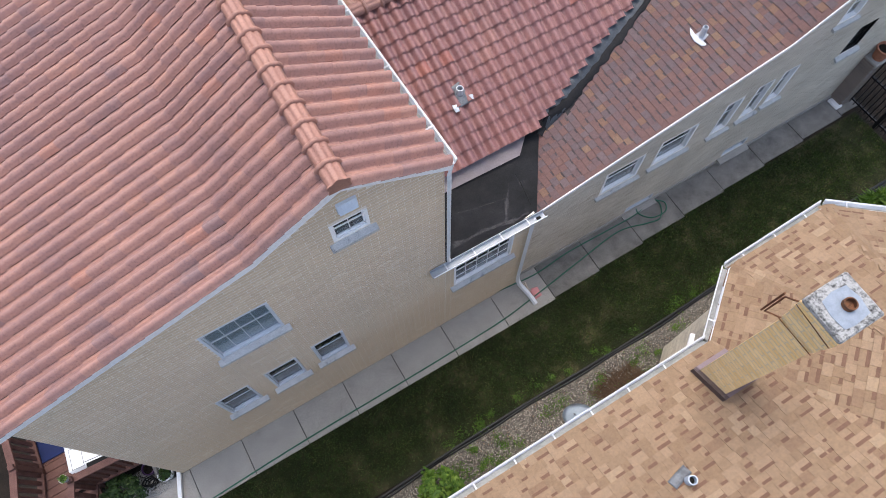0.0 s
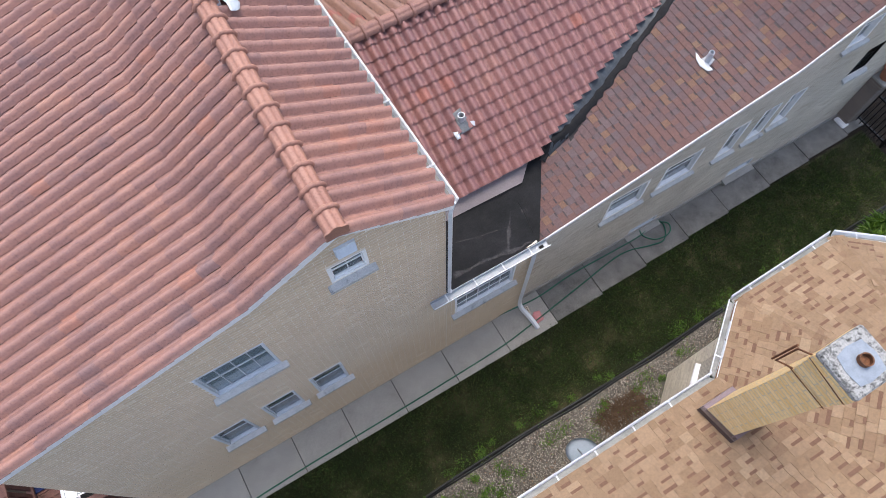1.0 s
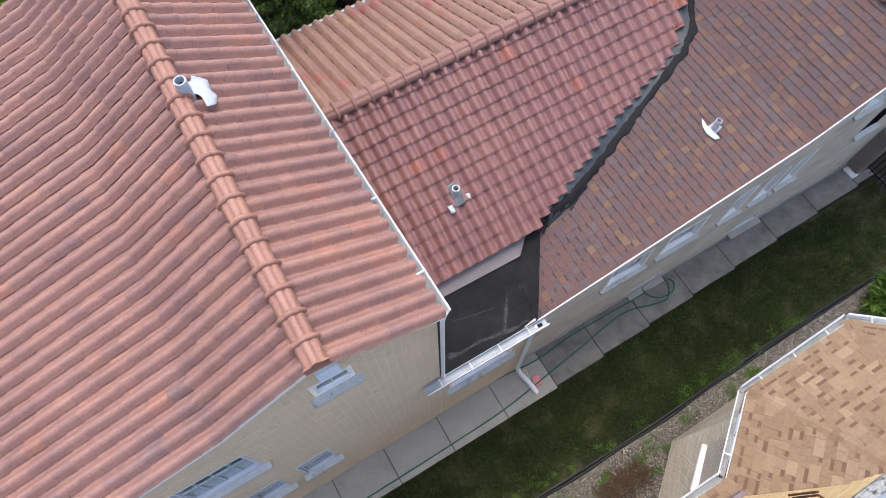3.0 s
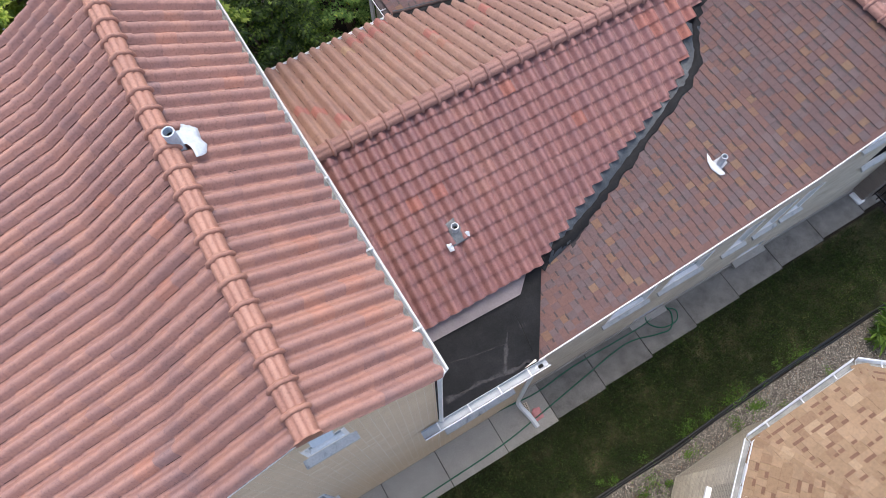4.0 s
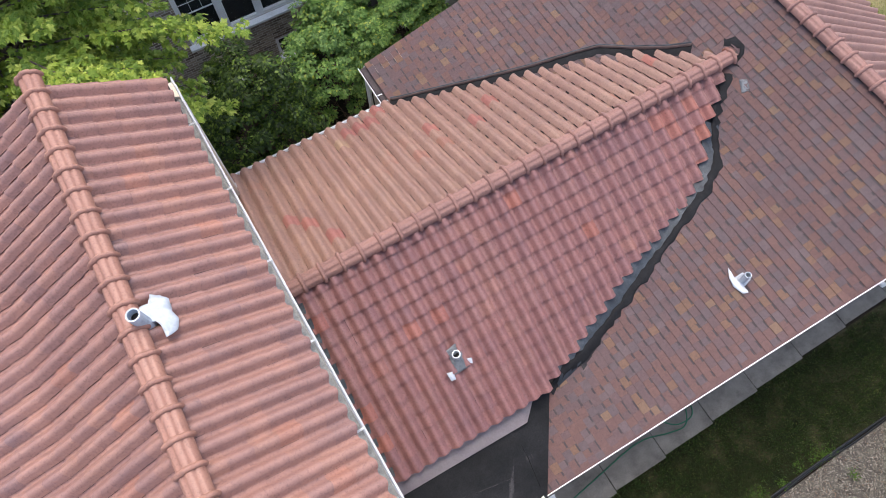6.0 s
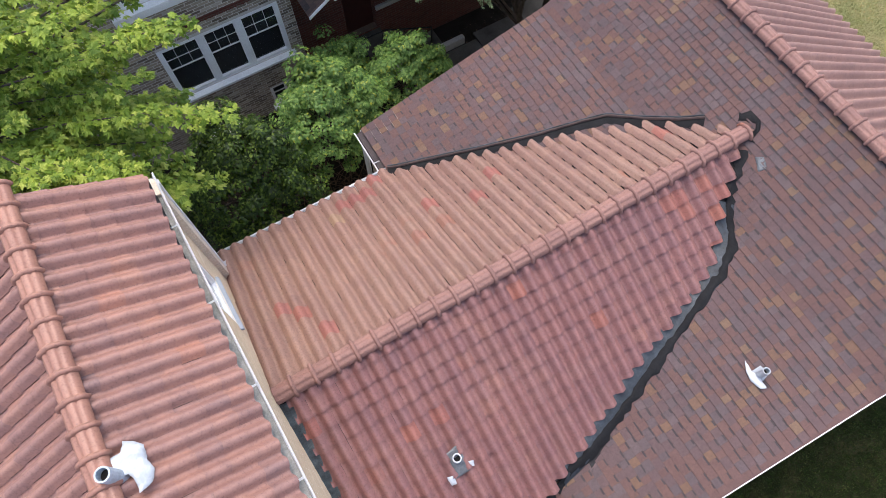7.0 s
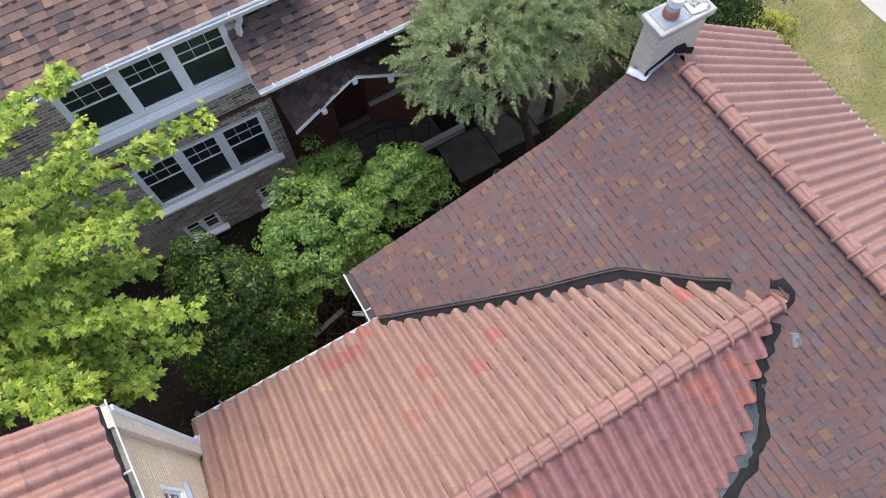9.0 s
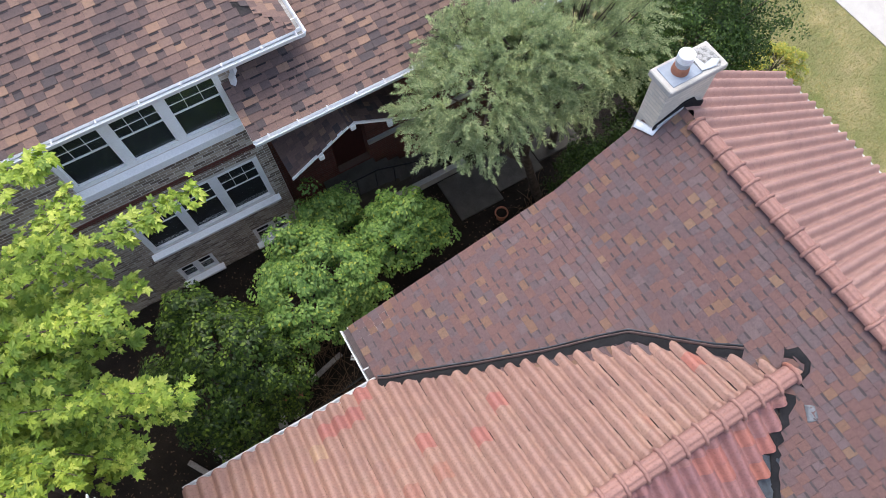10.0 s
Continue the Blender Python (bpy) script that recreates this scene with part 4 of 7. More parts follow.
def on_shingles(p):
    if p.y < 4.72:
        return p.x > 3.8 + 0.68 * (p.y - 3.5)
    if p.y < 10.16:
        return wing_top(p.y) < p.z + 0.02
    return p.x > 5.05


fm = frame_of((3.7, 11.2, 3.185), (0, -1, 0), slope_a)
shingles = shingle_places(fm, 0.0, 7.68, slope_a.length, on_shingles)
shingles += shingle_places(frame_of((8.69, 11.2, 4.412), (0, -1, 0), slope_b), 0.0, 7.68, slope_b.length, on_shingles)
scatter_pieces("shingle", front_roof, BROWN_SHINGLE, shingles, (7.5, 8.0, 4.2), 300)
shade_bands(front_roof, shingles, SHADE_BAND, 0.45, 0.024)
bm = bmesh.new()
pts = [(3.74, front_top(3.74)), (8.7, 4.4), (10.5, 5.46), (14.5, 2.86)]
prism(bm, [(x, z + 0.006) for x, z in pts] + [(x, z - 0.085) for x, z in pts[::-1]], "y", 3.448, 3.49)
part("rake_board", bm, WHITE_PAINT, house, "white metal rake trim")
bm = bmesh.new()
prism(bm, [(x, z + 0.014) for x, z in pts[:3]] + [(x, z - 0.002) for x, z in pts[2::-1]], "y", 3.464, 3.6)
part("starter_strip", bm, BROWN_SHINGLE, front_roof, "brown starter course along the rake")
bm = bmesh.new()
pts = [(5.05, front_top(5.05)), (8.7, 4.4), (10.2, 5.28)]
prism(bm, [(x, z + 0.004) for x, z in pts] + [(x, z - 0.1) for x, z in pts[::-1]], "y", 11.19, 11.2)
part("rake_board", bm, BROWN_METAL, house, "dark rake trim behind the shingles")
front_slope = part("front_slope", one_box(13.9, 14.2, 3.7, 11.0, 2.9, 3.0), UNDERLAY, house, "red clay tile front slope")
slope_f = Vector((-4.0, 0, 2.6))
fr = tile_places(frame_of((14.47, 3.5, 2.9), (0, 1, 0), slope_f), 8.15, slope_f.length + 0.015, lambda p: p.y < 11.15 or p.x > 11.05)
scatter_pieces("tile", front_slope, FRONT_TILE, fr, (11.0, 9.0, 5.2), 300, True)
ridge_caps(front_roof, (10.5, 3.45, 5.44), (10.5, 10.9, 5.44), CAP_TILE_OLD)
gutter(house, (14.5, 3.5, 2.86), (14.5, 11.62, 2.86), (1, 0, 0), WHITE_METAL, wide=0.045, straps=0.9, label="white front gutter")
gutter(house, (5.03, 10.2, 3.46), (5.03, 11.22, 3.46), (-1, 0, 0), WHITE_METAL, wide=0.1, label="short white gutter", bed=GUTTER_BED)
downspout([(4.98, 11.15, 3.4), (5.03, 11.17, 3.2), (5.03, 11.17, 0.2)], "white downspout")

# wing roof
bm = bmesh.new()
prism(bm, [(4.72, wing_top(4.72)), (RIDGE2_Y, RIDGE2_Z), (10.16, wing_top(10.16)), (10.16, 3.3), (4.72, 3.4)], "x", 1.97, 5.2)
pts = [(5.2, 4.75), (9.75, RIDGE2_Y), (5.2, 10.1)]
crease = lambda s: [(x, RIDGE2_Y + s * (RIDGE2_Z - front_top(x)) / WING_S) for x in (5.2, 6.0, 7.0, 8.0, 8.7, 9.1, 9.4)]
for s in (-1, 1):
    c = crease(s)
    for (xa, ya), (xb, yb) in zip(c, c[1:]):
        vs = [bm.verts.new(v) for v in ((xa, ya, front_top(xa)), (xb, yb, front_top(xb)), (xb, RIDGE2_Y, RIDGE2_Z), (xa, RIDGE2_Y, RIDGE2_Z))]
        bm.faces.new(vs)
wing_roof = part("wing_roof", bm, UNDERLAY, house, "low gabled clay tile wing roof")
south_slope = part("south_slope", one_box(2.2, 4.6, 4.9, 5.0, 3.55, 3.6), UNDERLAY, house, "dark red clay tile slope")


SOUTH_EDGE = profile([(0, 4.5), (4.48, 4.62), (5.12, 4.88), (5.98, 5.24), (6.59, 5.48), (7.23, 5.69), (8.13, 5.98), (8.5, 6.36), (8.9, 6.79), (9.23, 7.05), (9.45, 7.25), (9.6, 8.0)])
NORTH_EDGE = profile([(0, 10.24), (5.0, 10.24), (5.12, 10.08), (5.41, 9.88), (5.98, 9.66), (6.7, 9.36), (7.45, 9.02), (8.3, 8.82), (8.52, 8.59), (8.87, 8.24), (9.06, 8.04), (9.33, 7.8), (9.6, 7.45)])
STEEP = math.sqrt(1 + WING_S ** 2)
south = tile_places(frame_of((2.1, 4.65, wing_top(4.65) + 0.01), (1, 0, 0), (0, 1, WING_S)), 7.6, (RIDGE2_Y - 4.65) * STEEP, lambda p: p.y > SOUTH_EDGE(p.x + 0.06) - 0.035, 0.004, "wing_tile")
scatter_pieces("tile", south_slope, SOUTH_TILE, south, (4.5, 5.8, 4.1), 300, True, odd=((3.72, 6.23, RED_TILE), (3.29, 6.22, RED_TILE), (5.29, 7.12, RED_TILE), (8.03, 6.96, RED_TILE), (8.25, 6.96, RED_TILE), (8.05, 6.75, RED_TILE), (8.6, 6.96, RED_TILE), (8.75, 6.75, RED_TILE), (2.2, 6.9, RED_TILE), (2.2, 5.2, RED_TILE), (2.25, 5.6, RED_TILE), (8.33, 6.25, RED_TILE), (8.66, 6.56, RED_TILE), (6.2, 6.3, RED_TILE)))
bm = bmesh.new()
bm.faces.new([bm.verts.new((x, y, wing_top(y) + 0.035)) for x, y in ((1.93, 7.24), (2.16, 7.2), (2.16, 4.7), (1.93, 4.7))])
bmesh.ops.solidify(bm, geom=bm.faces[:], thickness=0.006)
part("flashing", bm, BLUE_LEAD, south_slope, "blue-grey lead flashing beside the wall")
north = tile_places(frame_of((9.76, 10.24, wing_top(10.24) + 0.01), (-1, 0, 0), (0, -1, WING_S)), 7.77, (10.24 - RIDGE2_Y) * STEEP, lambda p: p.y > RIDGE2_Y + 0.14, 0.006, "old_tile",
                    first=lambda u: max(0.0, (10.24 - NORTH_EDGE(9.65 - u)) * STEEP - 0.045 + rng.uniform(-0.025, 0.025)))
scatter_pieces("tile", wing_roof, NORTH_TILE, north, (5.0, 8.6, 4.2), 300, True, odd=((4.02, 9.9, RED_TILE), (4.25, 9.98, RED_TILE), (4.46, 10.02, RED_TILE), (4.68, 10.05, RED_TILE), (4.0, 9.62, BUFF_TILE), (5.25, 8.98, RED_TILE), (6.25, 8.95, RED_TILE), (5.9, 8.6, RED_TILE), (2.7, 8.2, RED_TILE), (2.9, 7.9, RED_TILE), (2.65, 8.6, RED_TILE), (8.85, 8.1, RED_TILE)))
ridge_caps(wing_roof, (2.02, RIDGE2_Y, RIDGE2_Z + 0.03), (9.8, RIDGE2_Y, RIDGE2_Z + 0.05), CAP_TILE_OLD, "old_cap", step=0.29)
gutter(house, (2.0, 10.23, 3.49), (5.05, 10.23, 3.49), (0, 1, 0), WHITE_METAL, wide=0.07, straps=0.75, label="narrow white gutter")

# flat roof between rear block and front block
bm = bmesh.new()
vs = [bm.verts.new(v) for v in ((2.07, 3.42, 3.33), (3.8, 3.42, 3.29), (4.72, 4.76, 3.46), (2.07, 4.76, 3.5))]
bm.faces.new(vs)
bmesh.ops.solidify(bm, geom=bm.faces[:], thickness=0.08)
flat_roof = part("flat_roof", bm, BITUMEN, house, "black bitumen flat roof patch")
bm = bmesh.new()
bm.faces.new([bm.verts.new(v) for v in ((2.08, 4.46, 3.49), (4.1, 4.42, 3.475), (4.42, 4.72, 3.53), (2.08, 4.8, 3.56))])
bmesh.ops.solidify(bm, geom=bm.faces[:], thickness=0.006)
part("flashing", bm, PALE_FLASH, flat_roof, "mauve-grey metal flashing under the tiles")
gutter(house, (1.76, 3.42, 3.36), (3.92, 3.42, 3.33), (0, -1, 0), WHITE_METAL, wide=0.12, straps=0.52, label="grey gutter with white lip below the flat roof", body=GUTTER_GREY)


bm = bmesh.new()
box(bm, 3.76, 3.84, 3.335, 3.385, 3.252, 3.256)
# a black plate painted for the darkness inside the outlet
part("outlet", bm, BLACK_HOLE, flat_roof, "dark gutter outlet")


def ribbon(centre, wide, z_of, material, parent, label, lift=0.02, ragged=0.03, thick=0.012):
    """A strip of tar or flashing that lies on the roof along a line, with an uneven edge."""
    bm = bmesh.new()
    pts, fine = [Vector(p) for p in centre], []
    for a, b in zip(pts, pts[1:]):
        k = max(1, int((b - a).length / 0.08))
        fine += [a.lerp(b, i / k) for i in range(k)]
    fine.append(pts[-1])
    rows = []
    for i, p in enumerate(fine):
        d = (fine[min(i + 1, len(fine) - 1)] - fine[max(i - 1, 0)]).normalized()
        n = Vector((-d.y, d.x))
        row = []
        for s in (-1, -0.45, 0.1, 0.6, 1):
            q = p + n * s * (wide / 2 + (rng.uniform(-ragged, ragged) if abs(s) == 1 else 0))
            row.append(bm.verts.new((q.x, q.y, z_of(q.x, q.y) + (lift if abs(s) < 1 else 0.004) + rng.uniform(0, 0.006))))
        rows.append(row)
    for a, b in zip(rows, rows[1:]):
        for k in range(4):
            bm.faces.new((a[k], a[k + 1], b[k + 1], b[k]))
    return part("tar_strip", bm, material, parent, label, True)


skin = lambda x, y: max(front_top(x), wing_top(y) - 0.004 if 4.7 < y < 10.2 else 0) + 0.012
lead_line = [(4.75, 4.74), (5.12, 4.82), (5.98, 5.18), (6.59, 5.4), (7.23, 5.62), (8.13, 5.91), (8.4, 6.14), (8.6, 6.38), (8.8, 6.66)]
ribbon(lead_line, 0.26, skin, OLD_LEAD, front_roof, "blue-grey lead valley flashing", 0.022, 0.008)
tar_line = [(4.62, 4.63), (4.9, 4.74), (5.42, 4.83), (5.95, 5.02), (6.55, 5.24), (7.22, 5.5), (7.8, 5.72), (8.16, 5.85), (8.5, 6.08), (8.7, 6.34), (8.8, 6.6), (8.98, 6.78), (9.2, 6.98), (9.38, 7.14)]
ribbon(tar_line, 0.13, lambda x, y: skin(x, y) + 0.012, TAR, front_roof, "black tarred valley strip", 0.026, 0.035)
nc = [(5.05, 10.24), (5.17, 10.17), (5.58, 9.99), (6.37, 9.63), (7.23, 9.26), (7.97, 8.99), (8.33, 8.84), (8.66, 8.52), (9.04, 8.09), (9.29, 7.86)]
ribbon([(x - 0.01, y - 0.02) for x, y in nc], 0.19, skin, TAR, front_roof, "black tarred edge of the tile roof", 0.022, 0.016)
ribbon([(x + 0.012, y + 0.022) for x, y in nc], 0.03, lambda x, y: skin(x, y) + 0.026, BROWN_METAL, front_roof, "rusty brown metal upstand", 0.035, 0.004)
ribbon([(x + 0.03, y + 0.055) for x, y in nc], 0.02, lambda x, y: skin(x, y) + 0.026, OLD_LEAD, front_roof, "grey metal drip edge", 0.02, 0.004)
ribbon([(9.52, 7.2), (9.68, 7.25), (9.74, 7.33), (9.72, 7.5), (9.62, 7.58)], 0.12, skin, TAR, front_roof, "tar round the ridge end", 0.02, 0.035)

flat_skin = lambda x, y: 3.33 + 0.12 * (y - 3.42) - 0.02 * (x - 2.07)
ribbon([(3.86, 4.4), (3.52, 3.9), (3.24, 3.5)], 0.05, flat_skin, SEAM, flat_roof, "pale scuffed seam in the bitumen", 0.006, 0.014)
ribbon([(3.98, 4.44), (3.9, 4.2), (3.88, 3.98)], 0.07, flat_skin, SEAM, flat_roof, "pale smear of cement", 0.005, 0.03)
ribbon([(2.3, 3.62), (2.9, 3.58), (3.4, 3.52), (3.7, 3.5)], 0.05, flat_skin, SEAM, flat_roof, "dusty silt line above the gutter", 0.004, 0.03)
ribbon([(2.5, 4.1), (3.0, 3.98), (3.5, 3.9)], 0.012, flat_skin, SEAM, flat_roof, "pale scratch", 0.006, 0.006)
ribbon([(3.88, 4.42), (3.86, 4.0), (3.8, 3.6)], 0.012, flat_skin, TAR, flat_roof, "tarred lap of the sheets", 0.01, 0.003)
ribbon([(3.84, 4.28), (4.0, 4.2), (4.17, 4.1)], 0.014, flat_skin, SEAM, flat_roof, "pale scratch", 0.008, 0.004)

# brickwork
lay_bricks(gable_wall, facing((0, WALL_Y, 0), (1, 0, 0)), -3.72, 2.06, lambda x: rear_top(x) - 0.13, 0.0, WINS[:5], TAN_PIECE, (0.7, WALL_Y, 6.3), 280)
lay_bricks(low_wall, facing((0, WALL_Y, 0), (1, 0, 0)), 2.06, 3.78, lambda x: 3.2, 0.0, WINS[5:], TAN_PIECE, (2.8, WALL_Y, 3.0), 120)
lay_bricks(front_wall, facing((0, FRONT_Y, 0), (1, 0, 0)), 3.78, 13.3, lambda x: front_top(x) - 0.08, 0.0, FWINS, BEIGE_PIECE, (5.0, FRONT_Y, 2.8), 250)
lay_bricks(east_wall, facing((2.06, WALL_Y, 0), (-0.09, 6.5, 0)), 0.0, 6.5, lambda y: 6.33, 3.3, [(4.99, 5.7, 4.9, 5.57)], TAN_PIECE, (2.0, 9.0, 5.2), 250)
part("plinth", one_box(3.95, 12.9, FRONT_Y - 0.035, FRONT_Y, 0.0, 0.13, bevel=0.008), CONCRETE, house, "grey cement foot of the wall")

# ---- fixtures on the roofs of the tan house ----


def vent_pipe(x, y, z, high, radius, label, parent, lean=(0, 0), material=PIPE):
    n, bm = 14, bmesh.new()
    rings = []
    for r, h in ((radius, -0.05), (radius, high), (radius * 0.78, high), (radius * 0.78, high - 0.12)):
        rings.append([bm.verts.new((x + lean[0] * h + r * math.cos(2 * math.pi * k / n), y + lean[1] * h + r * math.sin(2 * math.pi * k / n), z + h)) for k in range(n)])
    for a, b in zip(rings, rings[1:]):
        for k in range(n):
            bm.faces.new((a[k], a[(k + 1) % n], b[(k + 1) % n], b[k]))
    pipe = part("vent_pipe", bm, material, parent, label, False)
    bm = bmesh.new()
    bm.faces.new([bm.verts.new((x + lean[0] * high + radius * 0.77 * math.cos(2 * math.pi * k / n), y + lean[1] * high + radius * 0.77 * math.sin(2 * math.pi * k / n), z + high - 0.09)) for k in range(n)])
    # a black disc paints the dark inside of the pipe
    part("bore", bm, BLACK_HOLE, pipe)
    return pipe


def crumpled(outline, z_of, material, parent, label, name="flashing", rough=0.012, step=0.035, lift=0.03):
    """A thin sheet pressed by hand over the roof: an outline filled with a creased grid."""
    bm, fine = bmesh.new(), []
    for (xa, ya), (xb, yb) in zip(outline, outline[1:] + outline[:1]):
        k = max(1, int(math.hypot(xb - xa, yb - ya) / (2 * step)))
        fine += [(xa + (xb - xa) * i / k + rng.uniform(-0.004, 0.004), ya + (yb - ya) * i / k + rng.uniform(-0.004, 0.004)) for i in range(k)]
    bm.faces.new([bm.verts.new((x, y, 0)) for x, y in fine])
    bmesh.ops.triangulate(bm, faces=bm.faces[:])
    bmesh.ops.subdivide_edges(bm, edges=bm.edges[:], cuts=2, use_grid_fill=True)
    for v in bm.verts:
        v.co.z = z_of(v.co.x, v.co.y) + lift + rng.uniform(-rough, rough) * 0.6
    bmesh.ops.solidify(bm, geom=bm.faces[:], thickness=0.004)
    return part(name, bm, material, parent, label, True)


east_z = lambda x, y: RIDGE_Z - 0.55 * (x - RIDGE_X) + 0.105 + 0.012 * math.sin(2 * math.pi * y / 0.2)
p = vent_pipe(0.88, 6.7, 6.98, 0.5, 0.068, "blue-grey vent pipe beside the ridge", house)
crumpled([(0.84, 6.86), (0.97, 6.88), (1.0, 6.98), (1.08, 6.94), (1.14, 6.88), (1.12, 6.74), (1.15, 6.64), (1.1, 6.54), (1.0, 6.48), (1.0, 6.62), (0.97, 6.68), (0.84, 6.66)], east_z, FOIL, p, "crumpled white aluminium flashing", rough=0.026)
south_z = lambda x, y: wing_top(y) + 0.085
p = vent_pipe(3.63, 5.62, 4.04, 0.22, 0.06, "grey vent pipe through the tiles", house, (0, 0), FOIL)
crumpled([(3.53, 5.74), (3.71, 5.77), (3.73, 5.56), (3.79, 5.48), (3.74, 5.42), (3.5, 5.42), (3.53, 5.55)], south_z, LEAD, p, "grey lead flashing round the pipe", step=0.025)
crumpled([(3.4, 5.49), (3.5, 5.47), (3.48, 5.36), (3.41, 5.37)], lambda x, y: south_z(x, y) + 0.01, FOIL, p, "pale patch of flashing", step=0.02)
crumpled([(3.74, 5.52), (3.81, 5.5), (3.79, 5.43), (3.76, 5.45)], lambda x, y: south_z(x, y) + 0.012, FOIL, p, "pale patch of flashing", step=0.015)
p = vent_pipe(7.72, 4.47, front_top(7.72), 0.26, 0.05, "white vent pipe through the shingles", house, (0, 0), FOIL)
crumpled([(7.68, 4.72), (7.66, 4.56), (7.69, 4.46), (7.68, 4.28), (7.61, 4.31), (7.57, 4.46), (7.6, 4.6)], lambda x, y: front_top(x), FOIL, p, "white half-moon flashing", step=0.018, rough=0.005, lift=0.045)
crumpled([(7.66, 4.56), (7.8, 4.56), (7.83, 4.42), (7.7, 4.38)], lambda x, y: front_top(x), GUTTER_GREY, p, "grey collar sheet", step=0.02, rough=0.004, lift=0.03)
crumpled([(9.35, 6.75), (9.45, 6.72), (9.52, 6.88), (9.44, 6.95)], lambda x, y: front_top(x), LEAD, front_roof, "loose scrap of pale flashing", "scrap", lift=0.03)
crumpled([(10.02, 10.9), (10.2, 10.94), (10.08, 11.0), (10.02, 11.24), (9.92, 11.2)], lambda x, y: front_top(x), FOIL, front_roof, "white flashing at the chimney foot", lift=0.06)

# chimney of the front block
ch = part("chimney", one_box(10.08, 10.92, 10.98, 11.32, 2.0, 6.06), STONE_BRICK, house, "buff brick chimney with a concrete cap")
part("cap", one_box(10.02, 10.98, 10.92, 11.38, 6.06, 6.17, bevel=0.015), PALE_CONCRETE, ch, "grey concrete cap")
part("cement_bed", one_box(10.1, 10.58, 10.98, 11.34, 6.168, 6.182, bevel=0.006), CAP_PLATE, ch, "blue-grey cement bed round the flue")
crumpled([(10.56, 11.0), (10.86, 10.95), (10.93, 11.02), (10.9, 11.3), (10.72, 11.34), (10.6, 11.28)], lambda x, y: 6.165, WHITE_CEMENT, ch, "flaking white coating", "coating", 0.004, 0.03, 0.012)
crumpled([(10.58, 11.0), (10.8, 10.97), (10.9, 11.04), (10.82, 11.1), (10.68, 11.07), (10.66, 11.2), (10.6, 11.22)], lambda x, y: 6.17, FOIL, ch, "white paint on the cap", "coating", 0.003, 0.03, 0.02)
part("flue", tube(bmesh.new(), [(10.34, 11.16, 6.15), (10.34, 11.16, 6.27), (10.34, 11.16, 6.3)], [0.12, 0.112, 0.1], 16), TERRACOTTA, ch, "terracotta flue base")
bm = tube(bmesh.new(), [(10.34, 11.16, 6.26 + 0.012 * k) for k in range(12)], [0.092 + 0.006 * (k % 2) for k in range(12)], 20)
part("flue_pipe", bm, GALVANISED, ch, "ribbed galvanised flue pipe")
part("cowl", tube(bmesh.new(), [(10.34, 11.16, 6.4), (10.34, 11.16, 6.5), (10.34, 11.16, 6.515), (10.34, 11.16, 6.52)], [0.112, 0.112, 0.1, 0.07], 24), WHITE_METAL, ch, "white round cowl")
bm = bmesh.new()
prism(bm, [(10.06, front_top(10.06)), (10.5, 5.45), (10.94, 5.2), (10.94, 5.36), (10.8, 5.43), (10.68, 5.6), (10.5, 5.62), (10.36, 5.52), (10.06, front_top(10.06) + 0.15)], "y", 10.955, 10.978)
part("tar_coat", bm, TAR, ch, "black tar smeared up the chimney's foot")
bm = bmesh.new()
prism(bm, [(10.1, front_top(10.1) + 0.02), (10.5, 5.49), (10.5, 5.53), (10.1, front_top(10.1) + 0.13)], "y", 10.94, 10.952)
part("flashing", bm, FOIL, ch, "white metal step flashing")

# ---- the neighbouring house with the tan shingle roof ----
neighbour = thing("neighbour_house", (5.0, -3.0, 0.0), "brick house with tan asphalt shingle roof and white gutters", "house")
NZ, NS = 3.96, 0.45
planes = {
    "main": lambda x, y: NZ + NS * (0.27 - y),
    "bay": lambda x, y: NZ + NS * (1.02 - y),
    "west": lambda x, y: NZ + NS * (-2.5 + 0.596 * x - 0.803 * y),
    "east": lambda x, y: NZ + NS * (5.56 - 0.639 * x - 0.769 * y),
}


def active(x, y):
    sides = min(("bay", "west", "east"), key=lambda k: planes[k](x, y))
    return "main" if planes["main"](x, y) >= planes[sides](x, y) else sides


def tan_height(x, y):
    return planes[active(x, y)](x, y)


bm, grid = bmesh.new(), {}
for i in range(64):
    for j in range(21):
        q = []
        for a, b in ((i, j), (i + 1, j), (i + 1, j + 1), (i, j + 1)):
            x, y = -4 + a * 0.25, -4.0 + b * 0.25
            x = x
            top = min(y, 0.27 if x < 4.53 or x > 8.4 else 0.27 + 0.75 * min(1, (x - 4.53) / 0.97, max(0, (8.4 - x) / 0.95)))
            if (a, b) not in grid:
                grid[a, b] = bm.verts.new((x, top, tan_height(x, top) - 0.03))
            q.append(grid[a, b])
        if len({v.co.to_tuple(4) for v in q}) == 4:
            bm.faces.new(q)
tan_roof = part("roof", bm, TAN_DECK, neighbour, "tan blended asphalt shingle roof")
tan_places = []
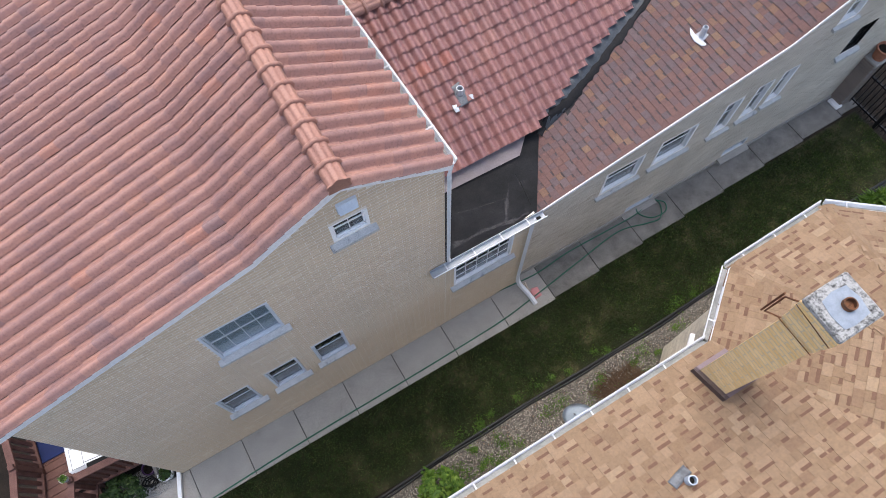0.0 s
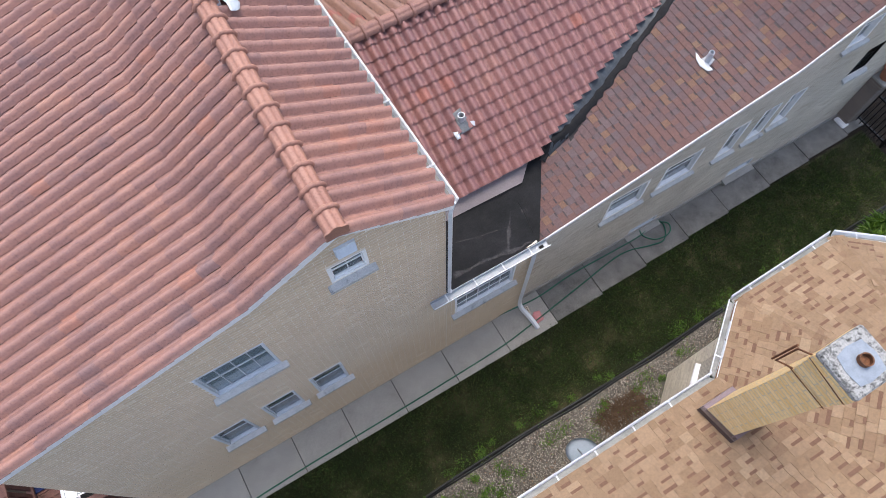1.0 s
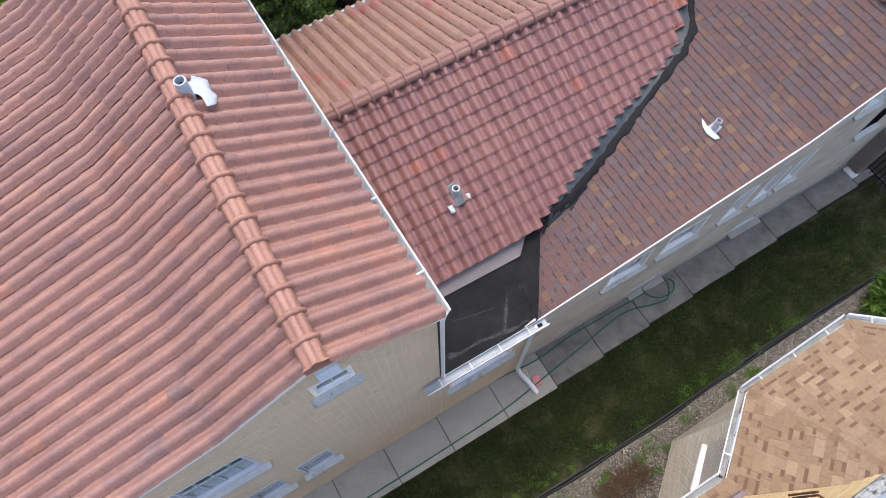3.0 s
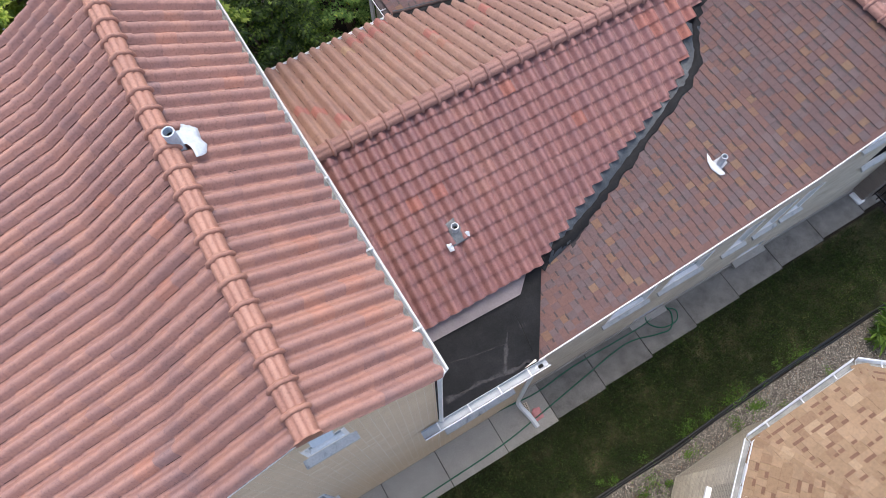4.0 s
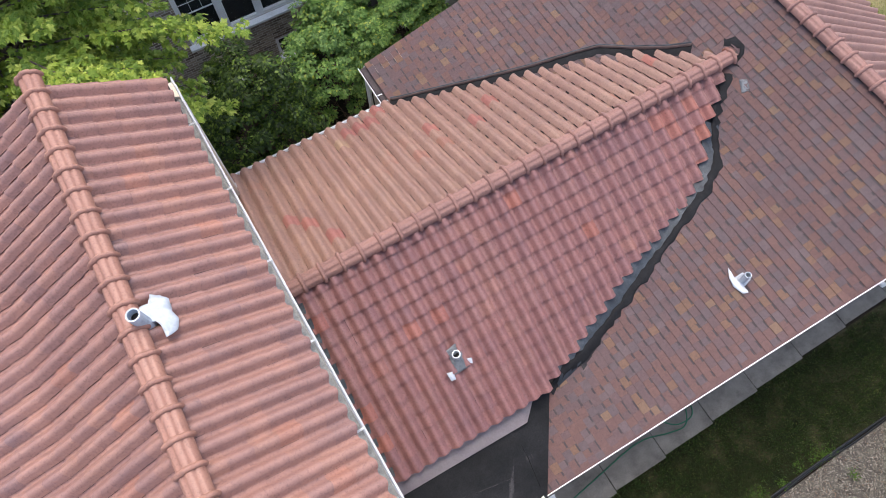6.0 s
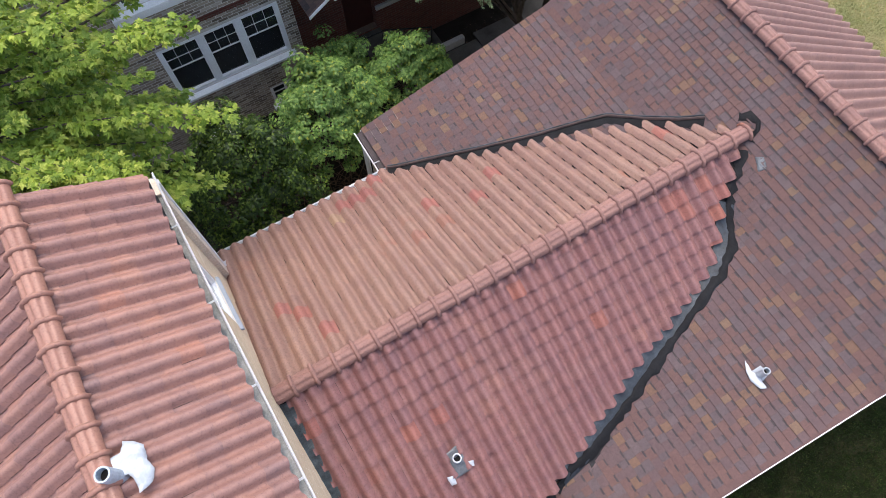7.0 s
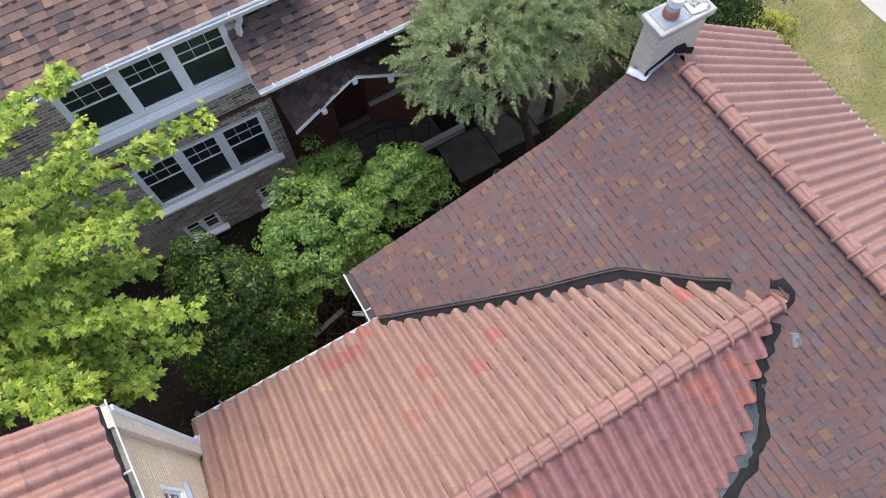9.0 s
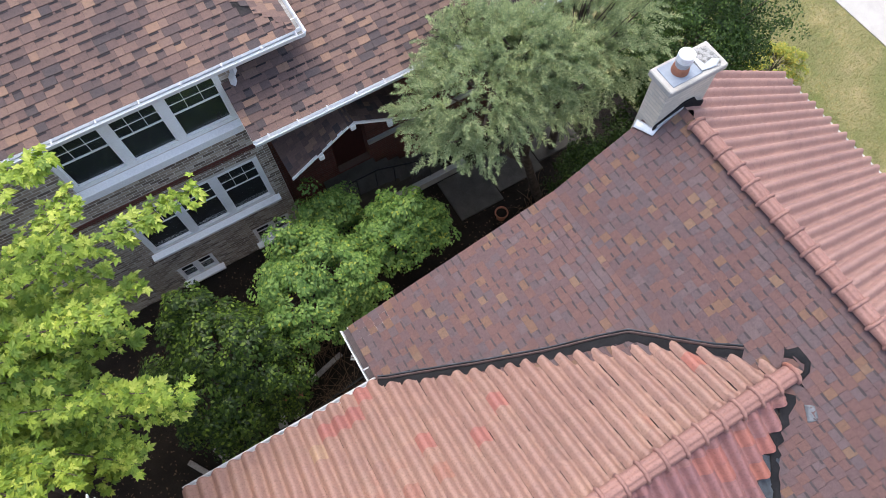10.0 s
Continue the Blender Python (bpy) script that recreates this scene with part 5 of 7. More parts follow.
for key, right, start, span in (
    ("main", Vector((-1, 0, 0)), Vector((12.0, 0.27, 0)), 16.0),
    ("bay", Vector((-1, 0, 0)), Vector((7.6, 1.02, 0)), 4.2),
    ("west", Vector((-0.803, -0.596, 0)), Vector((6.6, 1.787, 0)), 6.0),
    ("east", Vector((-0.769, 0.639, 0)), Vector((9.8, -0.91, 0)), 5.0),
):
    start.z = planes[key](start.x, start.y)
    flat = Vector((right.y, -right.x, 0))
    up = Vector((flat.x, flat.y, NS)) if planes[key](start.x + flat.x, start.y + flat.y) > start.z else Vector((-flat.x, -flat.y, NS))
    m = frame_of(start, right, up)
    tan_places += shingle_places(m, 0, span, 4.6, lambda p, key=key: (active(p.x, p.y) == key or 0 <= tan_height(p.x, p.y) - planes[key](p.x, p.y) < 0.05) and p.y > -3.95 and p.x < 12.0 and p.x > -4.0, (0.1, 0.12, 0.15, 0.19, 0.24))
for key, a, b in (("west", (5.5, 0.99), (5.28, -2.0)), ("east", (7.46, 1.03), (7.55, -2.0))):
    # where the two planes of a hip are equally high
    lo, pts = None, []
    for j in range(22):
        y = a[1] - 0.13 * j
        best = min((abs(planes[key](x, y) - planes["bay"](x, y)), x) for x in [4.5 + 0.01 * q for q in range(460)])
        pts.append((best[1], y))
    for j, ((xa, ya), (xb, yb)) in enumerate(zip(pts, pts[1:])):
        d = Vector((xb - xa, yb - ya, planes["bay"](xb, yb) - planes["bay"](xa, ya)))
        side = Vector((-d.y, d.x, 0)).normalized()
        o = Vector((xa, ya, planes["bay"](xa, ya) + 0.022))
        drop = Vector((0, 0, -0.045))
        bm = bmesh.new()
        q = [o - side * 0.14 + drop, o + Vector((0, 0, 0.006)), o + side * 0.14 + drop, o + d * 1.1 + side * 0.14 + drop - Vector((0, 0, 0.008)), o + d * 1.1 - Vector((0, 0, 0.004)), o + d * 1.1 - side * 0.14 + drop - Vector((0, 0, 0.008))]
        v = [bm.verts.new(w) for w in q]
        bm.faces.new((v[0], v[1], v[4], v[5]))
        bm.faces.new((v[1], v[2], v[3], v[4]))
        part("hip_shingle", bm, TAN_SHINGLE, tan_roof)
scatter_pieces("shingle", tan_roof, TAN_SHINGLE, tan_places, (4.5, 0.0, 4.1), 300)
shade_bands(tan_roof, tan_places, TAN_BAND, 0.42, 0.042)
GP = [(-4.0, 0.27), (4.53, 0.27), (5.5, 0.99), (7.46, 1.03), (8.3, 0.36)]
for (xa, ya), (xb, yb) in zip(GP, GP[1:]):
    d = Vector((xb - xa, yb - ya, 0)).normalized()
    gutter(neighbour, (xa, ya, NZ + 0.0), (xb, yb, NZ + 0.0), (-d.y, d.x, 0), WHITE_METAL, wide=0.09, straps=0.62, label="white eaves gutter", bed=GUTTER_BED)
bm = bmesh.new()
prism(bm, [(-4, -3.8), (9.2, -3.8), (8.15, 0.1), (7.35, 0.78), (5.58, 0.74), (4.66, 0.02), (-4, 0.02)], "z", 0.0, 3.85)
cream_wall = part("wall", bm, CREAM_BRICK, neighbour, "cream brick wall with raked joints")
window(neighbour, Matrix.Translation((4.78, 0.115, 2.1)) @ pose(0, 0, 0, 0, 0, 36.6 + 180) @ Matrix.Translation((-0.62, 0, 0)), 0.62, 1.2, "white bay window", WHITE_PAINT, muntins=(0, 0), sill_mat=WHITE_PAINT)
# its chimney
nch = part("chimney", one_box(4.04, 4.5, -0.4, 0.02, 3.6, 6.86), YELLOW_BRICK, neighbour, "yellow brick chimney with a stepped top")
for o, z0, z1 in ((0.018, 6.62, 6.8), (0.03, 6.812, 6.93), (0.042, 6.942, 7.07)):
    part("corbel", one_box(4.04 - o, 4.5 + o, -0.4 - o, 0.02 + o, z0, z1, bevel=0.004), YELLOW_BRICK, nch)
part("cap", one_box(3.995, 4.545, -0.445, 0.065, 7.07, 7.16, bevel=0.02), WHITE_CEMENT, nch, "whitewashed cement cap, black stains")
bm = bmesh.new()
prism(bm, [(4.1, -0.36), (4.22, -0.38), (4.42, -0.36), (4.45, -0.2), (4.42, -0.04), (4.25, -0.02), (4.11, -0.05), (4.08, -0.2)], "z", 7.14, 7.166)
part("mortar_bed", bm, CAP_PLATE, nch, "grey-blue mortar bed")
bm = bmesh.new()
n = 20
rings = [[bm.verts.new((4.29 + r * math.cos(2 * math.pi * k / n), -0.2 + r * math.sin(2 * math.pi * k / n), z)) for k in range(n)] for r, z in ((0.066, 7.17), (0.066, 7.225), (0.054, 7.225), (0.054, 7.17))]
for a, b in zip(rings, rings[1:]):
    for k in range(n):
        bm.faces.new((a[k], a[(k + 1) % n], b[(k + 1) % n], b[k]))
bm.faces.new(rings[-1])
part("flue", bm, RUST, nch, "rusty round flue")
bm = tube(bmesh.new(), [(4.05, 0.04, 7.0), (4.03, 0.17, 6.88), (4.02, 0.17, 6.44), (4.04, 0.03, 6.56)], 0.011, 6)
tube(bm, [(4.02, 0.2, 6.4), (4.03, 0.2, 6.92)], 0.012, 6)
tube(bm, [(4.02, 0.06, 6.56), (4.0, -0.42, 6.6)], 0.006, 5)
tube(bm, [(4.0, 0.06, 6.99), (3.99, -0.43, 6.94)], 0.006, 5)
part("bracket", bm, RUST, nch, "rusty iron bracket")
for nm, b in (("flashing", (3.98, 4.04, -0.46, 0.08)), ("flashing", (4.0, 4.54, 0.02, 0.08)), ("flashing", (4.0, 4.54, -0.46, -0.4))):
    ymid = (b[2] + b[3]) / 2
    bm = bmesh.new()
    z0, z1 = tan_height(4.0, b[3]), tan_height(4.0, b[2])
    prism(bm, [(b[2], z1 + 0.0), (b[3], z0), (b[3], z0 + 0.13), (b[2], z1 + 0.13)], "x", b[0], b[1])
    part("flashing", bm, BROWN_METAL if b[1] < 4.1 else MAUVE_METAL, nch, "dark brown metal flashing" if b[1] < 4.1 else "mauve metal flashing")
p = vent_pipe(2.9, -0.98, tan_height(2.9, -0.98), 0.16, 0.06, "grey vent pipe on the tan roof", neighbour)
crumpled([(2.68, -0.86), (2.98, -0.8), (3.0, -0.92), (2.7, -0.98)], tan_height, LEAD, p, "silver-grey flashing", rough=0.003, lift=0.02)
dish = thing("satellite_dish", (2.62, 0.36, 0.0), "grey oval satellite dish on a pole beside the gutter", "satellite dish")
bm = bmesh.new()
rows = []
dm = Matrix.Translation((2.62, 0.36, 2.72)) @ pose(0, 0, 0, 38, 0, 165)
for r in (0.02, 0.1, 0.18, 0.25):
    rows.append([bm.verts.new(dm @ Vector((r * 1.0 * math.cos(2 * math.pi * k / 24), r * 1.12 * math.sin(2 * math.pi * k / 24), r * r * 1.1))) for k in range(24)])
for a, b in zip(rows, rows[1:]):
    for k in range(24):
        bm.faces.new((a[k], a[(k + 1) % 24], b[(k + 1) % 24], b[k]))
bm.faces.new(rows[0])
bmesh.ops.solidify(bm, geom=bm.faces[:], thickness=0.008)
part("reflector", bm, DISH_GREY, dish, "", True)
part("mast", tube(bmesh.new(), [(2.62, 0.3, 0.0), (2.62, 0.3, 2.5), (2.62, 0.36, 2.71)], 0.02, 8), GALVANISED, dish)
part("arm", tube(bmesh.new(), [(2.62, 0.36, 2.7), (2.56, 0.47, 2.9)], 0.012, 6), GALVANISED, dish)

# ---- the grey brick house to the north ----
north_house = thing("brick_house", (3.0, 18.0, 0.0), "grey-brown brick house with white triple windows and dark shingle roof", "house")
NW = [(2.55, 5.08, 1.72, 3.12), (2.4, 5.12, 4.27, 5.42), (2.62, 3.38, 0.24, 0.8), (4.32, 5.12, 0.3, 0.85)]
grey_wall = part("wall", wall_mesh([-5.0, 5.35], lambda x: 5.62, 0.0, 15.0, 15.3, NW + [(-2.5, -0.2, 1.72, 3.12), (-2.5, -0.2, 4.27, 5.42)]), GREY_MORTAR, north_house, "grey-brown brick wall")
for i, (a, b, lo, hi) in enumerate(NW):
    window(north_house, S_FACE(a, lo, 15.0), b - a, hi - lo, ("white triple double-hung window", "white triple double-hung window", "low basement window", "low basement window")[i], WHITE_PAINT,
           sashes=3 if i < 2 else 2, muntins=(2, 1) if i < 2 else (0, 0), sill_mat=WHITE_PAINT, border=0.08 if i < 2 else 0.05, upper_only=True, sill_out=0.12, sill_drop=0.05)
for z0 in (1.72, 4.27):
    window(north_house, S_FACE(-2.5, z0, 15.0), 2.3, 1.3, "white triple double-hung window", WHITE_PAINT, sashes=3, muntins=(2, 1), sill_mat=WHITE_PAINT, border=0.08, upper_only=True, sill_out=0.12)
part("band", one_box(2.2, 5.3, 14.9, 15.0, 4.05, 4.2), WHITE_PAINT, north_house, "white window band")
belt = part("belt_course", one_box(-5.0, 5.35, 14.985, 15.0, 3.4, 3.5), RED_BRICK, north_house, "row of upright dark red bricks")
me = None
for k in range(64):
    x = 0.4 + k * 0.076
    bm = one_box(0, 0.064, 14.972, 14.99, 3.405, 3.495)
    if me is None:
        b0 = part("brick", bm, RED_BRICK, belt)
        me = b0.data
        b0.location.x = x
    else:
        bm.free()
        ob = attach(new("brick", me), belt)
        ob.location.x = x
part("wall", one_box(5.1, 5.35, 15.3, 20.0, 0, 5.6), GREY_BRICK, north_house)
part("wall", wall_mesh([5.35, 12.0], lambda x: 4.9, 0.0, 15.25, 15.5, [(6.5, 7.25, 0.95, 2.95)]), RED_BRICK, north_house, "dark red brick porch wall")
part("door", one_box(6.52, 7.23, 15.4, 15.45, 0.97, 2.93), DARK_DOOR, north_house, "dark red panelled door")
part("band", one_box(7.25, 10.0, 15.19, 15.25, 1.5, 1.6), PALE_CONCRETE, north_house, "pale stone band")
# roofs
bm = bmesh.new()
for q in (((-5.0, 14.86, 5.7), (6.4, 14.86, 5.7), (3.6, 17.7, 7.12), (-5.0, 17.7, 7.12)), ((6.4, 14.86, 5.7), (6.4, 22.0, 5.7), (3.6, 19.5, 7.12), (3.6, 17.7, 7.12))):
    bm.faces.new([bm.verts.new(v) for v in q])
bmesh.ops.solidify(bm, geom=bm.faces[:], thickness=0.1)
upper_roof = part("upper_roof", bm, UNDERLAY, north_house, "dark brown shingle hip roof")
hip = lambda p: p.y - 14.86 < (6.4 - p.x) * 1.01
ups = shingle_places(frame_of((-1.0, 14.84, 5.7), (1, 0, 0), (0, 2.84, 1.42)), 0, 7.4, 2.6, hip, (0.12, 0.15, 0.15, 0.19, 0.24))
scatter_pieces("shingle", upper_roof, DARK_SHINGLE, ups, (5.0, 15.0, 5.8), 300)
shade_bands(upper_roof, ups, DARK_BAND, 0.45, 0.03)
side = shingle_places(frame_of((6.42, 14.86, 5.7), (0, 1, 0), (-2.8, 0, 1.42)), 0, 3.0, 1.6, lambda p: not hip(p))
scatter_pieces("shingle", upper_roof, DARK_SHINGLE, side, (6.4, 15.0, 5.8), 0, rest="side_shingles")
gutter(north_house, (-5.0, 14.86, 5.7), (6.5, 14.86, 5.7), (0, -1, 0), WHITE_METAL, wide=0.12, straps=0.62, label="wide white eaves gutter")
gutter(north_house, (6.4, 14.75, 5.7), (6.4, 18.0, 5.7), (1, 0, 0), WHITE_METAL, wide=0.12, label="wide white eaves gutter", bed=GUTTER_BED)
part("soffit", one_box(-5.0, 6.38, 14.86, 15.6, 5.58, 5.62), WHITE_PAINT, north_house, "white soffit")
part("downspout", tube(bmesh.new(), [(5.35, 14.82, 5.58), (5.35, 14.86, 5.42), (5.3, 14.92, 5.3), (5.28, 14.95, 4.95), (5.36, 14.85, 4.86)], 0.055, 4), WHITE_METAL, north_house, "white downspout elbow")
bm = bmesh.new()
bm.faces.new([bm.verts.new(v) for v in ((5.13, 14.13, 4.74), (12.0, 14.13, 4.74), (12.0, 18.0, 6.5), (5.13, 18.0, 6.5))])
bmesh.ops.solidify(bm, geom=bm.faces[:], thickness=0.1)
lower_roof = part("lower_roof", bm, UNDERLAY, north_house, "dark brown shingle porch roof")
lows = shingle_places(frame_of((5.11, 14.11, 4.74), (1, 0, 0), (0, 3.87, 1.76)), 0, 6.0, 3.4, lambda p: True, (0.12, 0.15, 0.15, 0.19, 0.24))
scatter_pieces("shingle", lower_roof, DARK_SHINGLE, lows, (6.0, 14.3, 4.8), 300)
shade_bands(lower_roof, lows, DARK_BAND, 0.45, 0.03)
gutter(north_house, (5.12, 14.12, 4.75), (12.0, 14.12, 4.75), (0, -1, 0), WHITE_METAL, wide=0.09, straps=0.5, label="white porch gutter")
part("fascia", one_box(5.11, 5.14, 14.13, 15.0, 4.62, 4.72), WHITE_PAINT, north_house)
# gabled hood over the door
HX, HZ, HY0, HY1 = 6.72, 3.93, 14.22, 15.25
bm = bmesh.new()
prism(bm, [(5.45, 3.2), (HX, HZ), (7.98, 3.22), (7.98, 3.14), (HX, HZ - 0.09), (5.45, 3.12)], "y", HY0, HY1)
hood = part("hood_roof", bm, DARK_SHINGLE, north_house, "dark shingle gable hood over the door")
hp = shingle_places(frame_of((5.44, HY1, 3.205), (0, -1, 0), (1.27, 0, 0.73)), 0, 1.03, 1.46, lambda p: True)
hp += shingle_places(frame_of((7.99, HY0, 3.22), (0, 1, 0), (-1.27, 0, 0.71)), 0, 1.03, 1.46, lambda p: True)
scatter_pieces("shingle", hood, DARK_SHINGLE, hp, (6.0, 14.2, 3.5), 300)
for a, b in (((5.44, 3.19), (HX, HZ + 0.01)), ((HX, HZ + 0.01), (7.99, 3.21))):
    bm = bmesh.new()
    prism(bm, [(a[0], a[1]), (b[0], b[1]), (b[0], b[1] - 0.06), (a[0], a[1] - 0.06)], "y", HY0 - 0.03, HY0)
    part("hood_trim", bm, WHITE_PAINT, north_house, "white hood trim")
for x, z in ((6.05, 3.45), (HX, HZ - 0.08), (7.4, 3.45)):
    part("finial", one_box(x - 0.05, x + 0.05, HY0 - 0.06, HY0 + 0.02, z - 0.1, z + 0.02, bevel=0.012), WHITE_PAINT, north_house)
stoop = thing("porch_steps", (7.5, 15.0, 0.0), "grey concrete porch with steps and stone kerb", "steps")
part("landing", one_box(6.1, 7.3, 14.55, 15.25, 0.0, 0.9), DARK_CONCRETE, stoop)
for k in range(5):
    part("step", one_box(7.3 + 0.28 * k, 7.58 + 0.28 * k, 14.6, 15.2, 0.0, 0.75 - 0.17 * k), DARK_CONCRETE, stoop)
part("kerb", one_box(7.2, 9.2, 14.45, 14.58, 0.0, 0.22), PALE_CONCRETE, stoop, "pale stone kerb")
for k in range(6):
    part("rail_post", tube(bmesh.new(), [(6.2 + 0.42 * k, 14.52, max(0.1, 0.9 - 0.2 * max(0, k - 2))), (6.2 + 0.42 * k, 14.52, max(0.7, 1.6 - 0.2 * max(0, k - 2)))], 0.012, 6), IRON, stoop)
part("handrail", tube(bmesh.new(), [(6.2, 14.52, 1.6), (7.1, 14.52, 1.6), (8.3, 14.52, 1.02)], 0.018, 6), IRON, stoop, "black iron handrail")
path = thing("garden_path", (9.3, 13.9, 0.0), "dark concrete path slabs", "path", kind="structure")
for a, b, c, d in ((8.4, 9.5, 13.3, 14.4), (9.52, 10.7, 13.5, 14.6), (10.72, 11.9, 13.7, 14.8)):
    part("slab", one_box(a, b, c, d, 0.0, 0.05, bevel=0.01), DARK_CONCRETE, path)

# ---- the walk beside the house ----
walkway = thing("walkway", (4.0, 3.15, 0.0), "grey concrete walk of square slabs along the wall", "walkway", kind="structure")
xs = [-4.6, -3.58, -2.52, -1.42, -0.34, 0.76, 1.92, 3.13, 4.29, 5.45, 6.63, 7.8, 8.96, 10.18, 11.39, 12.62, 13.2]
for a, b in zip(xs, xs[1:]):
    edge_y = 2.7 if a < 3 else 2.7 + 0.036 * (a - 3)
    part("slab", one_box(a + 0.006, b - 0.006, edge_y, 3.445 if b < 3.8 else 3.555, -0.05, 0.035 + rng.uniform(-0.006, 0.006), bevel=0.006), CONCRETE if b < 4.4 else FAR_CONCRETE, walkway)
part("joint_bed", one_box(-4.6, 13.2, 2.9, 3.54, -0.05, 0.008), SOIL, walkway)
hose = thing("garden_hose", (3.5, 3.2, 0.0), "green garden hose lying along the walk, loosely coiled", "hose")


def smooth_line(pts, k=6):
    out, P = [], [Vector(p) for p in pts]
    for i in range(len(P) - 1):
        a, b, c, d = P[max(i - 1, 0)], P[i], P[i + 1], P[min(i + 2, len(P) - 1)]
        for j in range(k):
            t = j / k
            out.append(0.5 * ((2 * b) + (c - a) * t + (2 * a - 5 * b + 4 * c - d) * t * t + (3 * b - a - 3 * c + d) * t ** 3))
    return out + [P[-1]]


HZ0 = 0.055
hp1 = [(-0.3, 3.47, HZ0), (0.76, 3.48, HZ0), (2.2, 3.49, HZ0), (3.3, 3.46, HZ0), (4.2, 3.38, HZ0), (5.1, 3.44, HZ0), (6.2, 3.42, HZ0), (6.9, 3.42, HZ0), (7.35, 3.5, HZ0), (7.62, 3.35, HZ0), (7.5, 3.15, HZ0), (7.15, 3.18, HZ0), (6.95, 3.42, HZ0 + 0.02), (7.1, 3.66, HZ0 + 0.02), (7.4, 3.6, HZ0), (7.5, 3.35, HZ0 + 0.02), (7.3, 3.08, HZ0), (6.95, 3.12, HZ0 + 0.02), (6.3, 3.28, HZ0), (5.2, 3.15, HZ0), (4.1, 3.0, HZ0), (3.07, 2.88, HZ0), (1.8, 2.84, HZ0), (0.5, 2.82, HZ0), (-1.5, 2.8, HZ0), (-3.3, 2.74, HZ0 - 0.02), (-4.4, 2.7, 0.03)]
part("tubing", tube(bmesh.new(), smooth_line(hp1), 0.013, 7), HOSE_GREEN, hose, "", True)
hb = thing("hollow_brick", (3.86, 3.23, 0.035), "tan brick with two rows of holes", "brick")
hm = Matrix.Translation((3.86, 3.23, 0.04)) @ pose(0, 0, 0, 0, 0, 78)
part("body", box(bmesh.new(), -0.1, 0.1, -0.05, 0.05, 0, 0.06, hm), TAN_BRICK, hb)
for i in range(5):
    for j in (-0.02, 0.02):
        # black pads on the top face, drawn for the shade in the holes
        part("hole", box(bmesh.new(), -0.082 + i * 0.036, -0.06 + i * 0.036, j - 0.011, j + 0.011, 0.06, 0.063, hm), BLACK_HOLE, hb)
rs = crumpled([(3.86, 2.9), (4.08, 2.92), (4.1, 3.12), (3.98, 3.16), (3.9, 3.1)], lambda x, y: 0.045, RED_CLOTH, None, "", "red_sheet", 0.012, 0.03, 0.006)
tagged(rs, "crumpled faded red plastic sheet on the walk", "sheet")

# ---- edging, brush, gate ----
edge = thing("lawn_edging", (4.0, 1.2, 0.0), "black plastic edging lying loosely between lawn and gravel", "edging")
ep = [(x, 1.2 + 0.03 * math.sin(x * 0.9) + 0.012 * x * 0.6 - 0.03, 0.05 + 0.015 * math.sin(x * 2.3)) for x in [-6 + 0.5 * k for k in range(45)]]
part("strip", tube(bmesh.new(), smooth_line(ep, 3), 0.04, 8, flat=0.6), EDGING, edge, "", True)
part("lip", tube(bmesh.new(), smooth_line([(x, y - 0.05 + 0.015 * math.sin(x * 3), 0.03) for x, y, z in ep], 3), 0.03, 6, flat=0.5), EDGING, edge, "", True)
gate = thing("iron_gate", (13.05, 2.7, 0.0), "black wrought iron gate closing the gangway", "gate")
for z in (0.15, 0.95, 1.45):
    part("rail", one_box(13.03, 13.07, 1.3, 3.5, z, z + 0.04), IRON, gate)
for k in range(20):
    part("bar", tube(bmesh.new(), [(13.05, 1.35 + 0.11 * k, 0.05), (13.05, 1.35 + 0.11 * k, 1.5)], 0.012, 6), IRON, gate)
for y in (1.3, 2.4, 3.5):
    part("post", one_box(13.02, 13.08, y - 0.03, y + 0.03, 0, 1.6), IRON, gate)
pier = part("gate_pier", one_box(12.72, 13.06, 3.24, 3.56, 0, 1.5, bevel=0.01), PIER_BRICK)
tagged(pier, "brown brick pier beside the iron gate", "pier")
part("pier_cap", one_box(12.69, 13.09, 3.21, 3.555, 1.5, 1.56, bevel=0.015), CONCRETE, pier, "grey stone cap")
part("pier_foot", one_box(12.6, 12.8, 3.2, 3.5, 0.03, 0.1, bevel=0.02), WHITE_PAINT, pier, "white painted foot")


def heap(name, centre, spread, count, length, radius, material, label, category, up=0.25):
    t = thing(name, centre, label, category)
    bm = bmesh.new()
    for _ in range(count):
        a, d = rng.uniform(0, 6.283), rng.uniform(0, 1) ** 0.6
        p = Vector(centre) + Vector((spread[0] * d * math.cos(a), spread[1] * d * math.sin(a), rng.uniform(0.02, up * (1 - d) + 0.05)))
        b, l = rng.uniform(0, 6.283), length * rng.uniform(0.4, 1)
        q = p + Vector((math.cos(b) * l, math.sin(b) * l, rng.uniform(-0.05, 0.12)))
        q.z = max(q.z, 0.02)
        tube(bm, [p, (p + q) / 2 + Vector((rng.uniform(-0.04, 0.04), rng.uniform(-0.04, 0.04), rng.uniform(0, 0.04))), q], [radius, radius * 0.8, radius * 0.4], 4, False)
    tagged(part("brushwood", bm, material, t), kind="stuff")
    return t


heap("brush_pile", (4.35, 0.6, 0.0), (0.55, 0.2), 330, 0.3, 0.008, TWIG, "heap of dry brown cut twigs on the gravel", "brush", 0.14)
heap("fallen_branches", (4.6, 12.4, 0.0), (1.0, 0.5), 110, 0.8, 0.009, TWIG, "dead branches under the shrubs", "branches", 0.4)
heap("vine_tangle", (4.2, 11.3, 0.0), (0.6, 0.3), 60, 0.7, 0.006, TWIG, "dry vine stems on the soil", "vines", 0.2)
